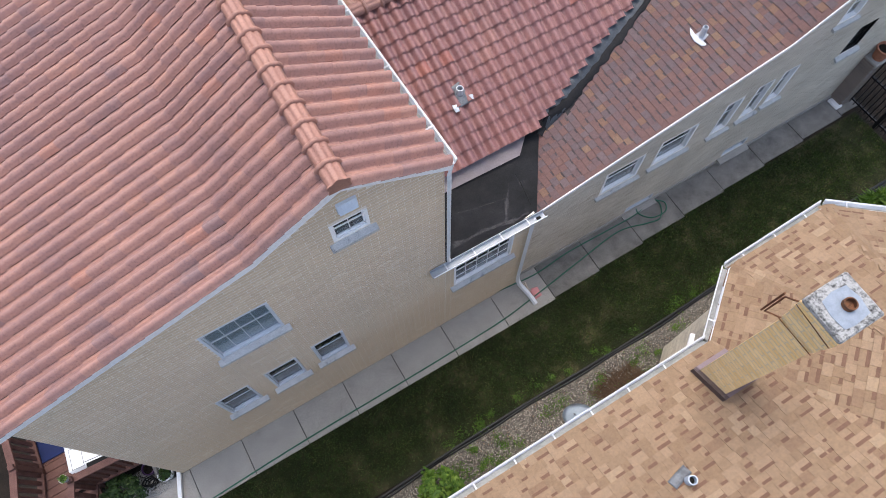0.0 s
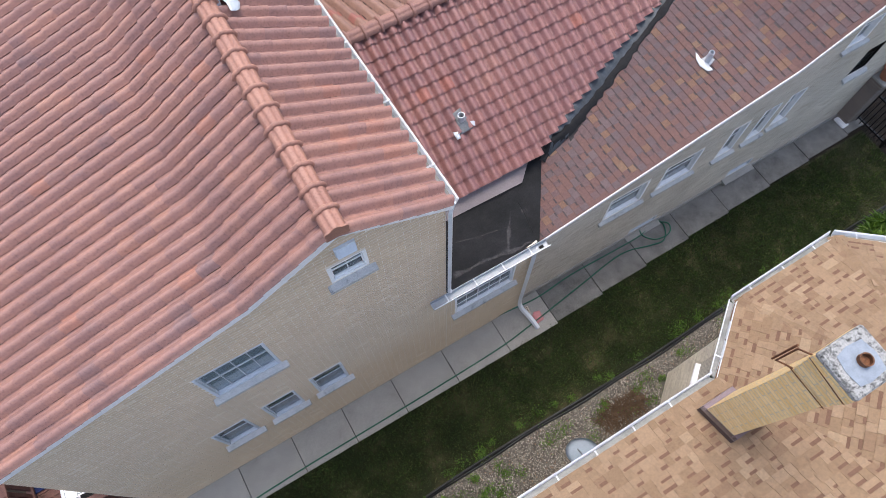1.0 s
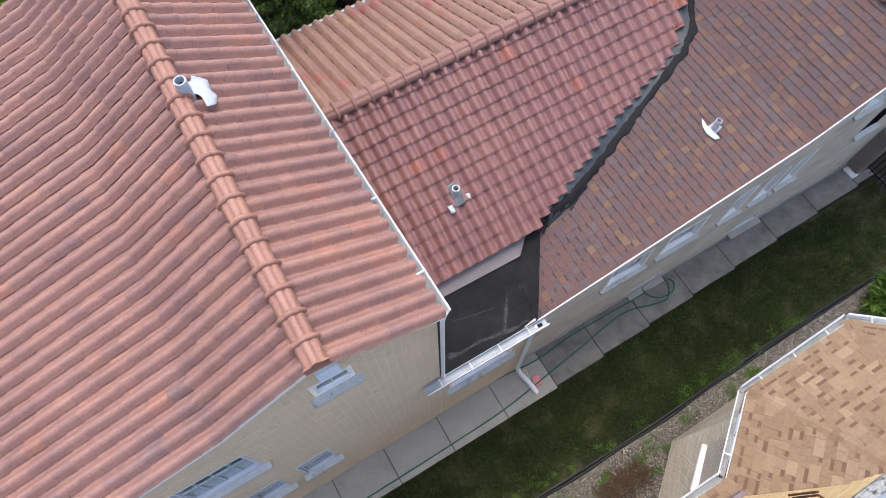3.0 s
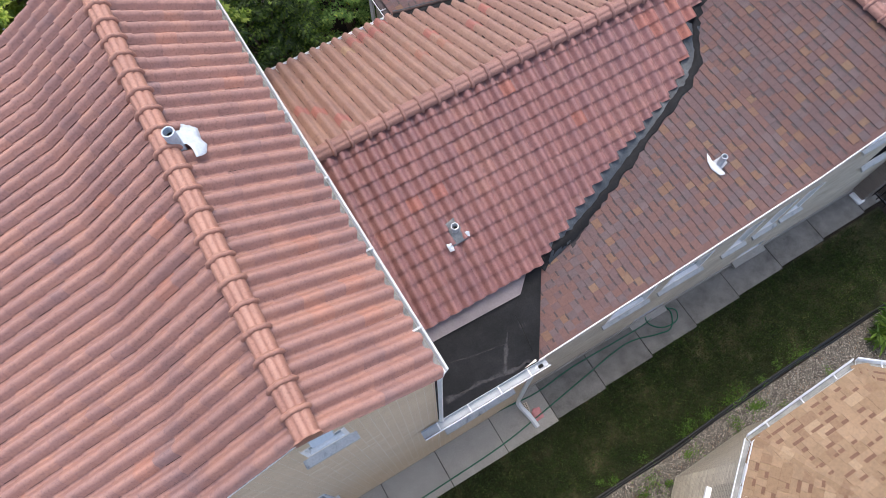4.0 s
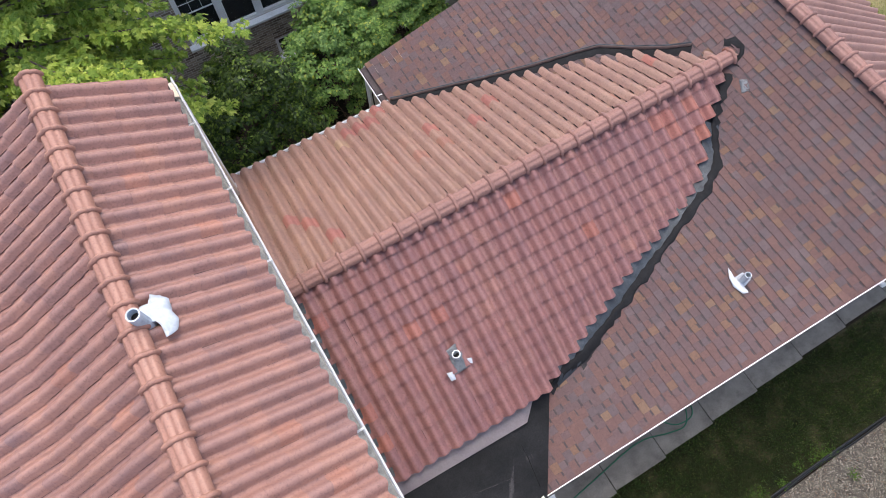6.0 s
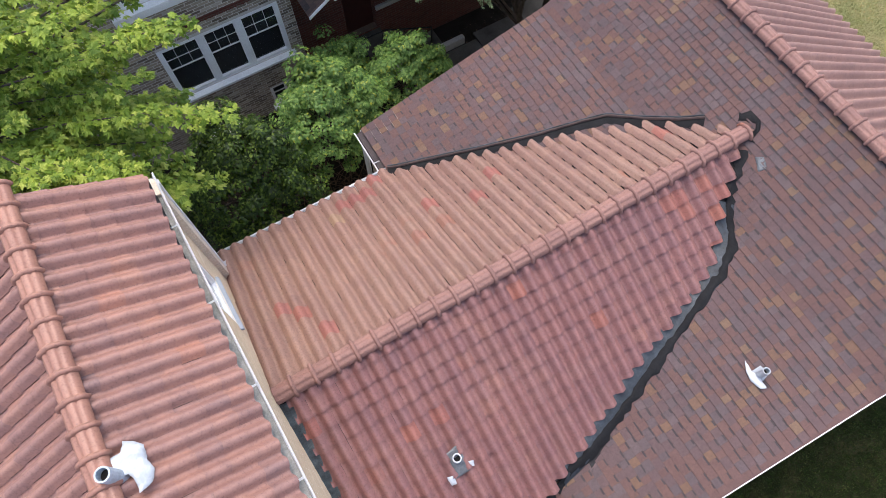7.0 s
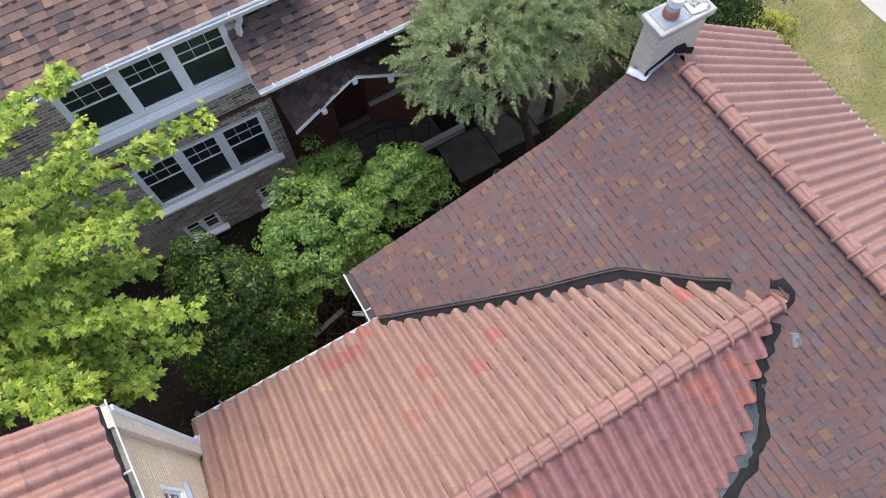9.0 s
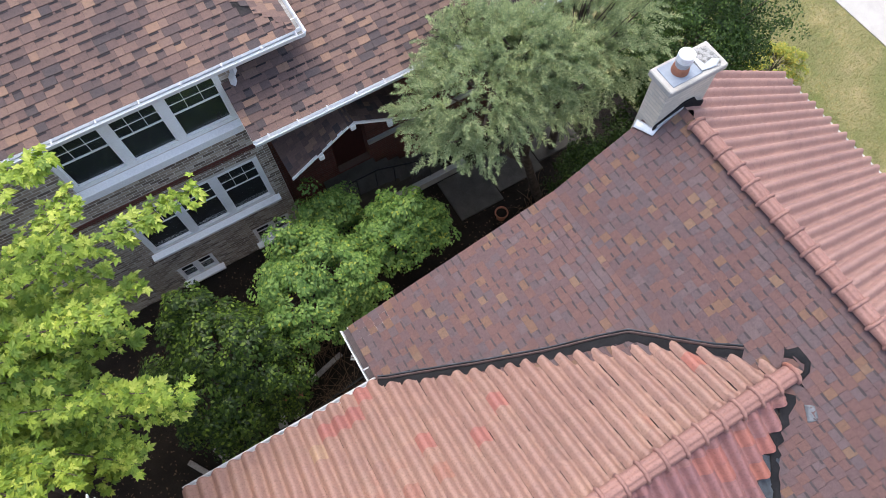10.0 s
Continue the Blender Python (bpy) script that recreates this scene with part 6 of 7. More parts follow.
heap("garden_litter", (10.2, 12.7, 0.0), (0.7, 0.5), 70, 0.6, 0.008, TWIG, "dead twigs on bare soil", "twigs", 0.15)


def plank(name, a, b, wide, thick, material, label, category, z=0.03, tilt=0.0):
    A, B = Vector(a), Vector(b)
    d = (B - A)
    m = Matrix.Translation(((A.x + B.x) / 2, (A.y + B.y) / 2, z)) @ pose(0, 0, 0, 0, tilt, math.degrees(math.atan2(d.y, d.x)))
    ob = part(name, box(bmesh.new(), -d.length / 2, d.length / 2, -wide / 2, wide / 2, 0, thick, m, 0.006), material)
    return tagged(ob, label, category)


plank("plank", (3.95, 11.75), (4.72, 11.95), 0.1, 0.04, GREY_WOOD, "weathered white-grey board lying on soil", "board", 0.1)
plank("plank", (4.85, 11.78), (5.25, 11.5), 0.1, 0.03, WHITE_PAINT, "broken white painted board", "board", 0.1)
plank("plank", (1.25, 11.55), (1.6, 11.0), 0.1, 0.04, GREY_WOOD, "weathered white-grey board lying on soil", "board", 0.06)
for x, y, w, l, c in ((1.85, 11.4, 0.16, 0.34, GREY_WOOD), (3.1, 11.35, 0.18, 0.26, CONCRETE), (3.3, 11.62, 0.2, 0.24, TERRACOTTA), (3.62, 11.72, 0.16, 0.26, TERRACOTTA), (3.45, 11.4, 0.22, 0.3, CONCRETE), (2.7, 11.1, 0.2, 0.3, CONCRETE), (2.35, 10.95, 0.2, 0.24, CONCRETE)):
    b = part("broken_paver", box(bmesh.new(), -l / 2, l / 2, -w / 2, w / 2, 0, 0.06, Matrix.Translation((x, y, 0.02)) @ pose(0, 0, 0, rng.uniform(-8, 8), rng.uniform(-8, 8), rng.uniform(0, 180)), 0.01), c)
    tagged(b, "broken paving block on dark soil", "paver", "broken pavers")
ladder = thing("ladder", (3.6, 11.05, 0.0), "dark ladder lying on the ground beside the wall", "ladder")
for dy in (0.0, 0.3):
    part("rail", one_box(2.4, 5.0, 10.9 + dy, 10.93 + dy, 0.05, 0.1, Matrix.Translation((3.7, 11, 0)) @ pose(0, 0, 0, 0, 0, 5) @ Matrix.Translation((-3.7, -11, 0))), IRON, ladder)
for k in range(11):
    part("rung", one_box(2.5 + 0.24 * k, 2.53 + 0.24 * k, 10.9, 11.23, 0.06, 0.09, Matrix.Translation((3.7, 11, 0)) @ pose(0, 0, 0, 0, 0, 5) @ Matrix.Translation((-3.7, -11, 0))), IRON, ladder)


def flower_pot(x, y, r, h, material, label, group=""):
    t = thing("flower_pot", (x, y, 0), label, "pot", group)
    bm, n = bmesh.new(), 18
    rings = [[bm.verts.new((x + q * math.cos(2 * math.pi * k / n), y + q * math.sin(2 * math.pi * k / n), z)) for k in range(n)] for q, z in ((r * 0.72, 0), (r * 0.95, h * 0.85), (r * 1.08, h * 0.86), (r * 1.08, h), (r * 0.9, h), (r * 0.86, h * 0.8))]
    for a, b in zip(rings, rings[1:]):
        for k in range(n):
            bm.faces.new((a[k], a[(k + 1) % n], b[(k + 1) % n], b[k]))
    bm.faces.new(rings[0][::-1])
    part("pot", bm, material, t)
    bm = bmesh.new()
    bm.faces.new([bm.verts.new((x + r * 0.86 * math.cos(2 * math.pi * k / n), y + r * 0.86 * math.sin(2 * math.pi * k / n), h * 0.82)) for k in range(n)])
    part("soil", bm, SOIL, t)
    return t


flower_pot(9.2, 12.95, 0.14, 0.24, TERRACOTTA, "terracotta flower pot on the soil")
urn = flower_pot(12.89, 3.38, 0.17, 0.3, TERRACOTTA, "large terracotta pot on the brick pier")
urn.location.z = 1.56

# ---- plants ----


def leaf_mesh(places, normals, size, shape, rs, wild=0.6, heading=None):
    """Leaves at places, turned loosely towards normals and pointing along heading. shape: outline points (along, across, drop)."""
    n = len(places)
    nm = normals + rs.normal(0, wild, (n, 3))
    nm /= np.linalg.norm(nm, axis=1, keepdims=True) + 1e-9
    t = rs.normal(0, 1, (n, 3)) if heading is None else heading + rs.normal(0, 0.3, (n, 3))
    t -= nm * (t * nm).sum(1, keepdims=True)
    t /= np.linalg.norm(t, axis=1, keepdims=True) + 1e-9
    s = np.cross(nm, t)
    size = size * rs.uniform(0.6, 1.25, (n, 1))
    pts = [places + size * (a * t + b * s - c * nm) for a, b, c in shape["points"]]
    k = len(pts)
    verts = np.stack(pts, 1).reshape(-1, 3)
    base = np.arange(n)[:, None] * k
    faces = []
    for f in shape["faces"]:
        faces += (base + np.array(f)).tolist()
    return verts.tolist(), faces


LEAF = {"points": [(0, 0, 0), (0.5, 0.3, 0.1), (1, 0, 0.15), (0.5, -0.3, 0.1)], "faces": [(0, 1, 2), (0, 2, 3)]}
MAPLE = {"points": [(0, 0, 0)], "faces": []}
for _ang, _len in ((-105, 0.5), (-50, 0.86), (0, 1.1), (50, 0.86), (105, 0.5)):
    _k = len(MAPLE["points"])
    for _da, _l in ((-25, 0.58), (0, 1.0), (25, 0.58)):
        _r, _a = _len * _l, radians(_ang + _da)
        MAPLE["points"].append((_r * math.cos(_a), _r * math.sin(_a), 0.35 * _r ** 2))
    MAPLE["faces"].append((0, _k, _k + 1, _k + 2))
NEEDLE = {"points": [(0, 0, 0), (0.4, 0.09, 0.05), (1, 0, 0.2), (0.4, -0.09, 0.05)], "faces": [(0, 1, 2), (0, 2, 3)]}


def crown_clumps(rs, centre, radii, count, hollow=0.55, low=-0.5):
    """Clump centres in the outer part of an uneven crown, with their outward directions."""
    d = rs.normal(0, 1, (count * 3, 3))
    d /= np.linalg.norm(d, axis=1, keepdims=True)
    d = d[d[:, 2] > low][:count]
    wob = 1 + 0.16 * np.sin(d[:, 0] * 5 + d[:, 1] * 3) + 0.12 * np.sin(d[:, 1] * 7 - d[:, 2] * 4)
    r = rs.uniform(hollow, 1.0, (len(d), 1)) ** 0.6 * wob[:, None]
    return np.array(centre) + d * r * np.array(radii), d


def plume_mesh(c, d, per, long, wide, size, rs):
    """Feathery sprays: each clump a drooping axis, with fine pointed leaves set along it on both sides."""
    n = len(c)
    axis = d * 0.8 + rs.normal(0, 0.45, (n, 3)) + np.array((0, 0, 0.25))
    axis /= np.linalg.norm(axis, axis=1, keepdims=True)
    axis, u = np.repeat(axis, per, 0), rs.uniform(0, 1, (n * per, 1))
    reach = np.repeat(long * rs.uniform(0.6, 1.4, (n, 1)), per, 0)
    side = np.cross(axis, rs.normal(0, 1, (n * per, 3)))
    side /= np.linalg.norm(side, axis=1, keepdims=True) + 1e-9
    p = np.repeat(c, per, 0) + axis * u * reach + side * rs.uniform(0, 1, (n * per, 1)) * wide * (1.1 - u)
    p[:, 2] -= (u[:, 0] ** 2) * 0.35 * reach[:, 0]
    t = axis * 0.8 + side * 0.7 + rs.normal(0, 0.25, (n * per, 3))
    t /= np.linalg.norm(t, axis=1, keepdims=True)
    s = np.cross(t, rs.normal(0, 1, (n * per, 3)))
    s /= np.linalg.norm(s, axis=1, keepdims=True) + 1e-9
    h = size * rs.uniform(0.6, 1.3, (n * per, 1))
    v = np.stack([p + s * h * 0.13, p - s * h * 0.13, p + t * h], 1).reshape(-1, 3)
    return v.tolist(), np.arange(3 * n * per).reshape(-1, 3).tolist()


def plant(name, base, label, category, centre, radii, clumps, per, size, spread, shape, leaf, trunk, seed, lift=0.5, wild=0.6, sprays=(), group="", hollow=0.55, low=-0.5, plume=None, rosette=False):
    rs = np.random.RandomState(seed)
    t = thing(name, base, label, category, group)
    c, d = crown_clumps(rs, centre, radii, clumps, hollow, low)
    for a, b, k, droop in sprays:
        u = rs.uniform(0, 1, (k, 1))
        a, b = np.array(a), np.array(b)
        extra = a + (b - a) * u + rs.normal(0, 0.1, (k, 3))
        extra[:, 2] -= droop * u[:, 0] ** 2
        c, d = np.vstack([c, extra]), np.vstack([d, np.tile((b - a) / np.linalg.norm(b - a), (k, 1))])
    n = len(c)
    off = rs.normal(0, 1, (n * per, 3))
    off /= np.linalg.norm(off, axis=1, keepdims=True)
    off[:, 2] = np.abs(off[:, 2]) - 0.25
    places = np.repeat(c, per, 0) + off * rs.uniform(0.35, 1.0, (n * per, 1)) ** 0.5 * np.array(spread) * np.repeat(rs.uniform(0.7, 1.35, (n, 1)), per, 0)
    nrm = np.repeat(d, per, 0) * 0.3 + off * 0.9 + np.array((0, 0, lift))
    verts, faces = plume_mesh(c, d, per, *plume, size, rs) if plume else leaf_mesh(places, nrm, size, shape, rs, wild, off if rosette else None)
    crown = mesh_part("crown", verts, faces, leaf, t)
    bm = bmesh.new()
    top = Vector(centre)
    b0 = Vector(base)
    stem = [b0, b0.lerp(top, 0.45) + Vector((rs.uniform(-0.1, 0.1), rs.uniform(-0.1, 0.1), 0)), b0.lerp(top, 0.85)]
    tube(bm, stem, [trunk, trunk * 0.75, trunk * 0.45], 9)
    part("trunk", bm, BARK, t)
    pick = rs.choice(n, min(n, 40), replace=False)
    bm = bmesh.new()
    for i in pick:
        e = Vector(c[i])
        s = b0.lerp(top, rs.uniform(0.3, 0.85))
        m = s.lerp(e, 0.5) + Vector((0, 0, 0.12))
        tube(bm, [s, m, e], [trunk * 0.3, trunk * 0.18, trunk * 0.06], 5, False)
    tagged(part("limb_work", bm, BARK, t), kind="stuff")
    for a, b, k, droop in sprays:
        A, B = Vector(a), Vector(b)
        part("branch", tube(bmesh.new(), [top.lerp(A, 0.3), A, A.lerp(B, 0.5) - Vector((0, 0, droop * 0.25)), B - Vector((0, 0, droop))], [trunk * 0.3, trunk * 0.22, trunk * 0.12, 0.006], 5, False), BARK, t)
    return t


def spray_tree(name, base, label, centre, radii, count, sprays, size, shape, leaf, trunk, seed):
    """A tree of near-level boughs; each bough carries flat, drooping side shoots with leaves along them."""
    rs = np.random.RandomState(seed)
    t = thing(name, base, label, "tree")
    ends, _ = crown_clumps(rs, centre, radii, count, 0.75, -0.35)
    boughs = [(np.array((centre[0] + rs.normal(0, 0.15), centre[1] + rs.normal(0, 0.15), e[2] - rs.uniform(0.1, 0.5))), e) for e in ends]
    boughs += [(np.array(a), np.array(b)) for a, b in sprays]
    up = np.array((0, 0, 1.0))
    at, head, nrm = [], [], []
    limbs = bmesh.new()
    for a, b in boughs:
        v = b - a
        long = np.linalg.norm(v)
        v = v / long
        side = np.cross(v, up)
        side /= np.linalg.norm(side) + 1e-9
        tube(limbs, [Vector(a), Vector(a + v * long * 0.5 + up * 0.06), Vector(b)], [0.022, 0.014, 0.004], 5, False)
        m = max(7, int(long * 0.85 / 0.09))
        for k in range(m):
            u = 0.25 + 0.75 * (k + rs.uniform(0, 1)) / m
            p = a + v * long * u + up * 0.24 * u * (1 - u)
            reach = (0.4 - 0.24 * u) * rs.uniform(0.6, 1.25)
            way = v * rs.uniform(0.5, 1.0) + side * (1 if k % 2 else -1) * rs.uniform(0.5, 1.0) + up * rs.uniform(-0.15, 0.35)
            way /= np.linalg.norm(way)
            n = 13
            w = (np.arange(n) + rs.uniform(0, 1, n)) / n
            q = p + np.outer(w * reach, way) - np.outer(0.3 * reach * w ** 2, up) + rs.normal(0, 0.022, (n, 3))
            out = np.cross(way, up) * np.where(np.arange(n) % 2, 1, -1)[:, None]
            at.append(q)
            head.append(way * 0.9 + out * 0.8 - up * 0.25)
            nrm.append(np.tile(up + v * 0.3, (n, 1)))
    verts, faces = leaf_mesh(np.vstack(at), np.vstack(nrm), size, shape, rs, 0.35, np.vstack(head))
    mesh_part("crown", verts, faces, leaf, t)
    b0, top = Vector(base), Vector(centre)
    part("trunk", tube(bmesh.new(), [b0, b0.lerp(top, 0.5), top, top + Vector((0, 0, radii[2] * 0.8))], [trunk, trunk * 0.8, trunk * 0.5, 0.03], 9), BARK, t)
    tagged(part("limb_work", limbs, BARK, t), kind="stuff")
    return t


spray_tree("maple_tree", (-0.9, 12.3, 0.0), "tall maple with bright yellow-green leaves, drooping sprays", (0.15, 12.15, 5.5), (2.3, 1.95, 2.7), 150,
           (((0.9, 12.1, 6.6), (4.3, 12.05, 7.2)), ((0.8, 12.3, 7.2), (3.4, 12.25, 8.3)), ((0.7, 11.9, 6.1), (3.15, 10.55, 6.1)), ((0.7, 12.0, 6.6), (3.1, 11.25, 7.1)), ((0.6, 11.8, 5.0), (2.6, 11.05, 4.1)),
            ((0.5, 11.7, 5.6), (2.15, 10.4, 5.1)), ((0.6, 12.3, 5.4), (2.4, 12.9, 4.9)), ((0.8, 12.4, 5.9), (3.0, 13.2, 6.6)), ((0.6, 12.6, 6.3), (2.6, 13.5, 7.1)), ((0.8, 12.1, 5.8), (2.9, 12.3, 6.2)), ((0.9, 12.0, 6.4), (3.3, 11.7, 6.6)), ((0.6, 11.6, 5.8), (2.3, 10.9, 5.7)), ((0.8, 12.2, 5.3), (2.8, 11.75, 5.4)), ((0.8, 12.4, 5.0), (2.5, 12.4, 4.9)), ((0.7, 11.9, 4.6), (2.4, 11.5, 4.4)), ((0.8, 12.1, 6.9), (3.0, 11.9, 7.5)), ((0.6, 11.9, 5.2), (2.0, 10.9, 4.7)), ((0.8, 12.3, 6.2), (3.1, 12.6, 7.0)), ((0.4, 11.6, 6.3), (1.65, 10.02, 6.4)), ((0.2, 11.7, 6.4), (1.1, 10.3, 6.6)), ((0.5, 11.7, 6.0), (1.9, 10.3, 6.1))),
           0.08, MAPLE, MAPLE_LEAF, 0.16, 11)
plant("yew_bush", (3.0, 12.1, 0.0), "large dark green rounded evergreen bush", "bush", (3.0, 12.1, 1.95), (1.1, 1.15, 1.7), 300, 95, 0.075, (0.17, 0.17, 0.09), LEAF, YEW_LEAF, 0.09, 12, 0.9, 0.35, hollow=0.75, rosette=True)
plant("viburnum_shrub", (5.1, 12.7, 0.0), "broad leafy shrub with fresh mid-green leaves", "shrub", (5.0, 12.65, 2.25), (0.98, 0.95, 1.2), 300, 85, 0.07, (0.14, 0.14, 0.07), LEAF, SHRUB_LEAF, 0.06, 13, 1.1, 0.35, hollow=0.6, rosette=True)
plant("viburnum_shrub", (6.9, 12.95, 0.0), "leafy green shrub beside the porch steps", "shrub", (6.85, 12.85, 2.15), (0.85, 0.6, 0.9), 150, 85, 0.07, (0.14, 0.14, 0.07), LEAF, SHRUB_LEAF, 0.05, 14, 1.1, 0.35, hollow=0.5, rosette=True)
plant("low_shrub", (5.6, 14.0, 0.0), "green shrub between brick wall and porch", "shrub", (5.75, 13.9, 1.9), (0.65, 0.5, 0.85), 95, 85, 0.062, (0.16, 0.16, 0.07), LEAF, SHRUB_LEAF, 0.04, 15, 1.1, 0.4, hollow=0.3)
plant("juniper_tree", (10.2, 13.0, 0.0), "old juniper with grey-green feathery foliage", "tree", (8.95, 13.3, 4.55), (1.4, 1.1, 1.05), 1050, 170, 0.045, (0.24, 0.24, 0.17), NEEDLE, JUNIPER_LEAF, 0.11, 16, 0.3, 0.6, hollow=0.55, low=-0.35, plume=(0.34, 0.075),
      sprays=(((8.2, 12.5, 4.5), (7.4, 12.9, 4.6), 30, 0.3), ((9.4, 13.6, 4.8), (9.2, 14.5, 5.2), 40, 0.1)))
plant("juniper_tree", (11.2, 13.9, 0.0), "grey-green juniper behind the chimney", "tree", (10.65, 13.55, 4.25), (1.3, 1.15, 1.2), 850, 150, 0.045, (0.24, 0.24, 0.17), NEEDLE, JUNIPER_LEAF, 0.1, 17, 0.4, 0.9, hollow=0.55, plume=(0.34, 0.075))
plant("cedar_tree", (13.9, 13.2, 0.0), "dark green cedar behind the chimney", "tree", (14.0, 13.3, 2.2), (1.7, 1.25, 2.1), 460, 110, 0.06, (0.26, 0.26, 0.16), LEAF, DARK_LEAF, 0.1, 18, 0.6, 0.7, hollow=0.4)
plant("cedar_tree", (11.2, 12.6, 0.0), "dark green undergrowth beside the gable", "shrub", (11.3, 12.5, 1.2), (1.1, 0.6, 0.9), 110, 90, 0.055, (0.2, 0.2, 0.12), LEAF, DARK_LEAF, 0.06, 19, 0.6, 0.7)
plant("golden_shrub", (16.7, 12.8, 0.0), "yellow-green shrub at the lawn's edge", "shrub", (16.7, 12.8, 0.5), (0.8, 0.6, 0.5), 120, 40, 0.07, (0.1, 0.1, 0.06), LEAF, GOLD_LEAF, 0.03, 20, 1.0, 0.5)
plant("golden_shrub", (16.3, 11.9, 0.0), "small golden shrub beside the front gutter", "shrub", (16.3, 11.95, 0.35), (0.4, 0.35, 0.35), 45, 26, 0.06, (0.08, 0.08, 0.05), LEAF, GOLD_LEAF, 0.02, 21, 1.0, 0.5)
plant("leafy_bush", (0.35, 0.72, 0.0), "bright green leafy bush on the gravel", "bush", (0.35, 0.72, 0.35), (0.36, 0.32, 0.36), 60, 30, 0.09, (0.08, 0.08, 0.05), LEAF, WEED_LEAF, 0.02, 22, 1.0, 0.5)
plant("leafy_bush", (-4.66, 3.6, 0.0), "dark leafy plant in the bed by the deck", "bush", (-4.66, 3.6, 0.42), (0.33, 0.28, 0.36), 80, 26, 0.06, (0.08, 0.08, 0.05), LEAF, HERB_LEAF, 0.02, 23, 1.0, 0.5)
plant("ornamental_grass", (11.3, 0.8, 0.0), "tuft of long yellow-green grass by the bay", "grass", (11.3, 0.75, 0.3), (0.55, 0.3, 0.3), 50, 40, 0.3, (0.1, 0.1, 0.05), NEEDLE, WEED_LEAF, 0.02, 24, 0.6, 0.8)

# small weeds on the gravel
rs = np.random.RandomState(31)
for k in range(85):
    x = rs.uniform(0.3, 9.5)
    y = rs.uniform(0.35, 1.05) if k % 3 else rs.uniform(1.28, 1.42)
    n = 110
    c = np.array((x, y, 0.05)) + rs.normal(0, 1, (n, 3)) * np.array((0.075, 0.065, 0.03)) * rs.uniform(0.5, 1.4)
    c[:, 2] = np.abs(c[:, 2])
    v, f = leaf_mesh(c, np.tile((0, 0, 1.0), (n, 1)), 0.034, LEAF, rs, 0.8)
    w = mesh_part("weed", v, f, WEED_LEAF)
    tagged(w, "small green weed tuft in the gravel", "weed", "weeds on the gravel", "stuff")


def blades(name, region, count, size, material, seed, label, keep=lambda x, y, u: u < 2, lean=0.8):
    rs = np.random.RandomState(seed)
    x0, x1, y0, y1 = region
    p = np.stack([rs.uniform(x0, x1, count), rs.uniform(y0, y1, count), np.full(count, 0.01)], 1)
    p = p[keep(p[:, 0], p[:, 1], rs.uniform(0, 1, count))]
    n = len(p)
    t = rs.normal(0, lean, (n, 3))
    t[:, 2] = 1
    t /= np.linalg.norm(t, axis=1, keepdims=True)
    s = np.cross(t, rs.normal(0, 1, (n, 3)))
    s /= np.linalg.norm(s, axis=1, keepdims=True)
    h = size * rs.uniform(0.5, 1.3, (n, 1))
    v = np.stack([p + s * h * 0.09, p - s * h * 0.09, p + t * h], 1).reshape(-1, 3)
    f = np.arange(3 * n).reshape(-1, 3)
    ob = mesh_part(name, v.tolist(), f.tolist(), material)
    return tagged(ob, label, "grass", kind="stuff")


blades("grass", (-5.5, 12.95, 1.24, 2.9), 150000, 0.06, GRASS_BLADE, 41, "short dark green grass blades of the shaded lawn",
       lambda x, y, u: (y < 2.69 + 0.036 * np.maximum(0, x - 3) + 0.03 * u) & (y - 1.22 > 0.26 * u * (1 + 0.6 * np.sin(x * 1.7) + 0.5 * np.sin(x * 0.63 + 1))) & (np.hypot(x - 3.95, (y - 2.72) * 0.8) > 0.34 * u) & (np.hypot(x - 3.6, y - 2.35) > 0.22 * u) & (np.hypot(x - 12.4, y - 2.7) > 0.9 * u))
blades("front_grass", (14.8, 20.0, 3.0, 16.0), 60000, 0.07, DRY_BLADE, 42, "short dry grass blades of the front lawn")

# gravel stones
rs = np.random.RandomState(51)
n = 40000
c = np.stack([rs.uniform(-2, 12, n), rs.uniform(-0.05, 1.17, n), np.full(n, 0.018)], 1)
octa = np.array([(1, 0, 0), (0, 1, 0), (-1, 0, 0), (0, -1, 0), (0, 0, 0.7), (0, 0, -0.6)], float)
sz = rs.uniform(0.005, 0.013, (n, 1, 1)) * rs.uniform(0.5, 1.7, (n, 1, 3))
a = rs.uniform(0, 6.283, n)
o = octa[None] * sz
v = np.stack([o[..., 0] * np.cos(a)[:, None] - o[..., 1] * np.sin(a)[:, None], o[..., 0] * np.sin(a)[:, None] + o[..., 1] * np.cos(a)[:, None], o[..., 2]], -1) + c[:, None]
f = []
for q in ((0, 1, 4), (1, 2, 4), (2, 3, 4), (3, 0, 4)):
    f += (np.arange(n)[:, None] * 6 + np.array(q)).tolist()
st = mesh_part("gravel", v.reshape(-1, 3).tolist(), f, PEBBLE)
tagged(st, "loose grey and tan gravel stones", "gravel", kind="stuff")

# leaf litter and clods on the shaded soil
rs = np.random.RandomState(61)
n = 3500
c = np.stack([rs.uniform(-1, 12, n), rs.uniform(10.3, 14.9, n), np.full(n, 0.015)], 1)
v, f = leaf_mesh(c, np.tile((0, 0, 1.0), (n, 1)), 0.05, LEAF, rs, 0.4)
tagged(mesh_part("leaf_litter", v, f, TWIG), "brown leaf litter on the dark soil", "litter", kind="stuff")

# ---- deck behind the rear block ----
deck = thing("deck", (-5.5, 4.6, 0.0), "brown stained wooden deck with slatted railings and steps", "deck")
for k in range(12):
    part("board", one_box(-5.78, -3.8, 3.95 + 0.145 * k, 4.085 + 0.145 * k, 0.62, 0.66), DECK_WOOD, deck)
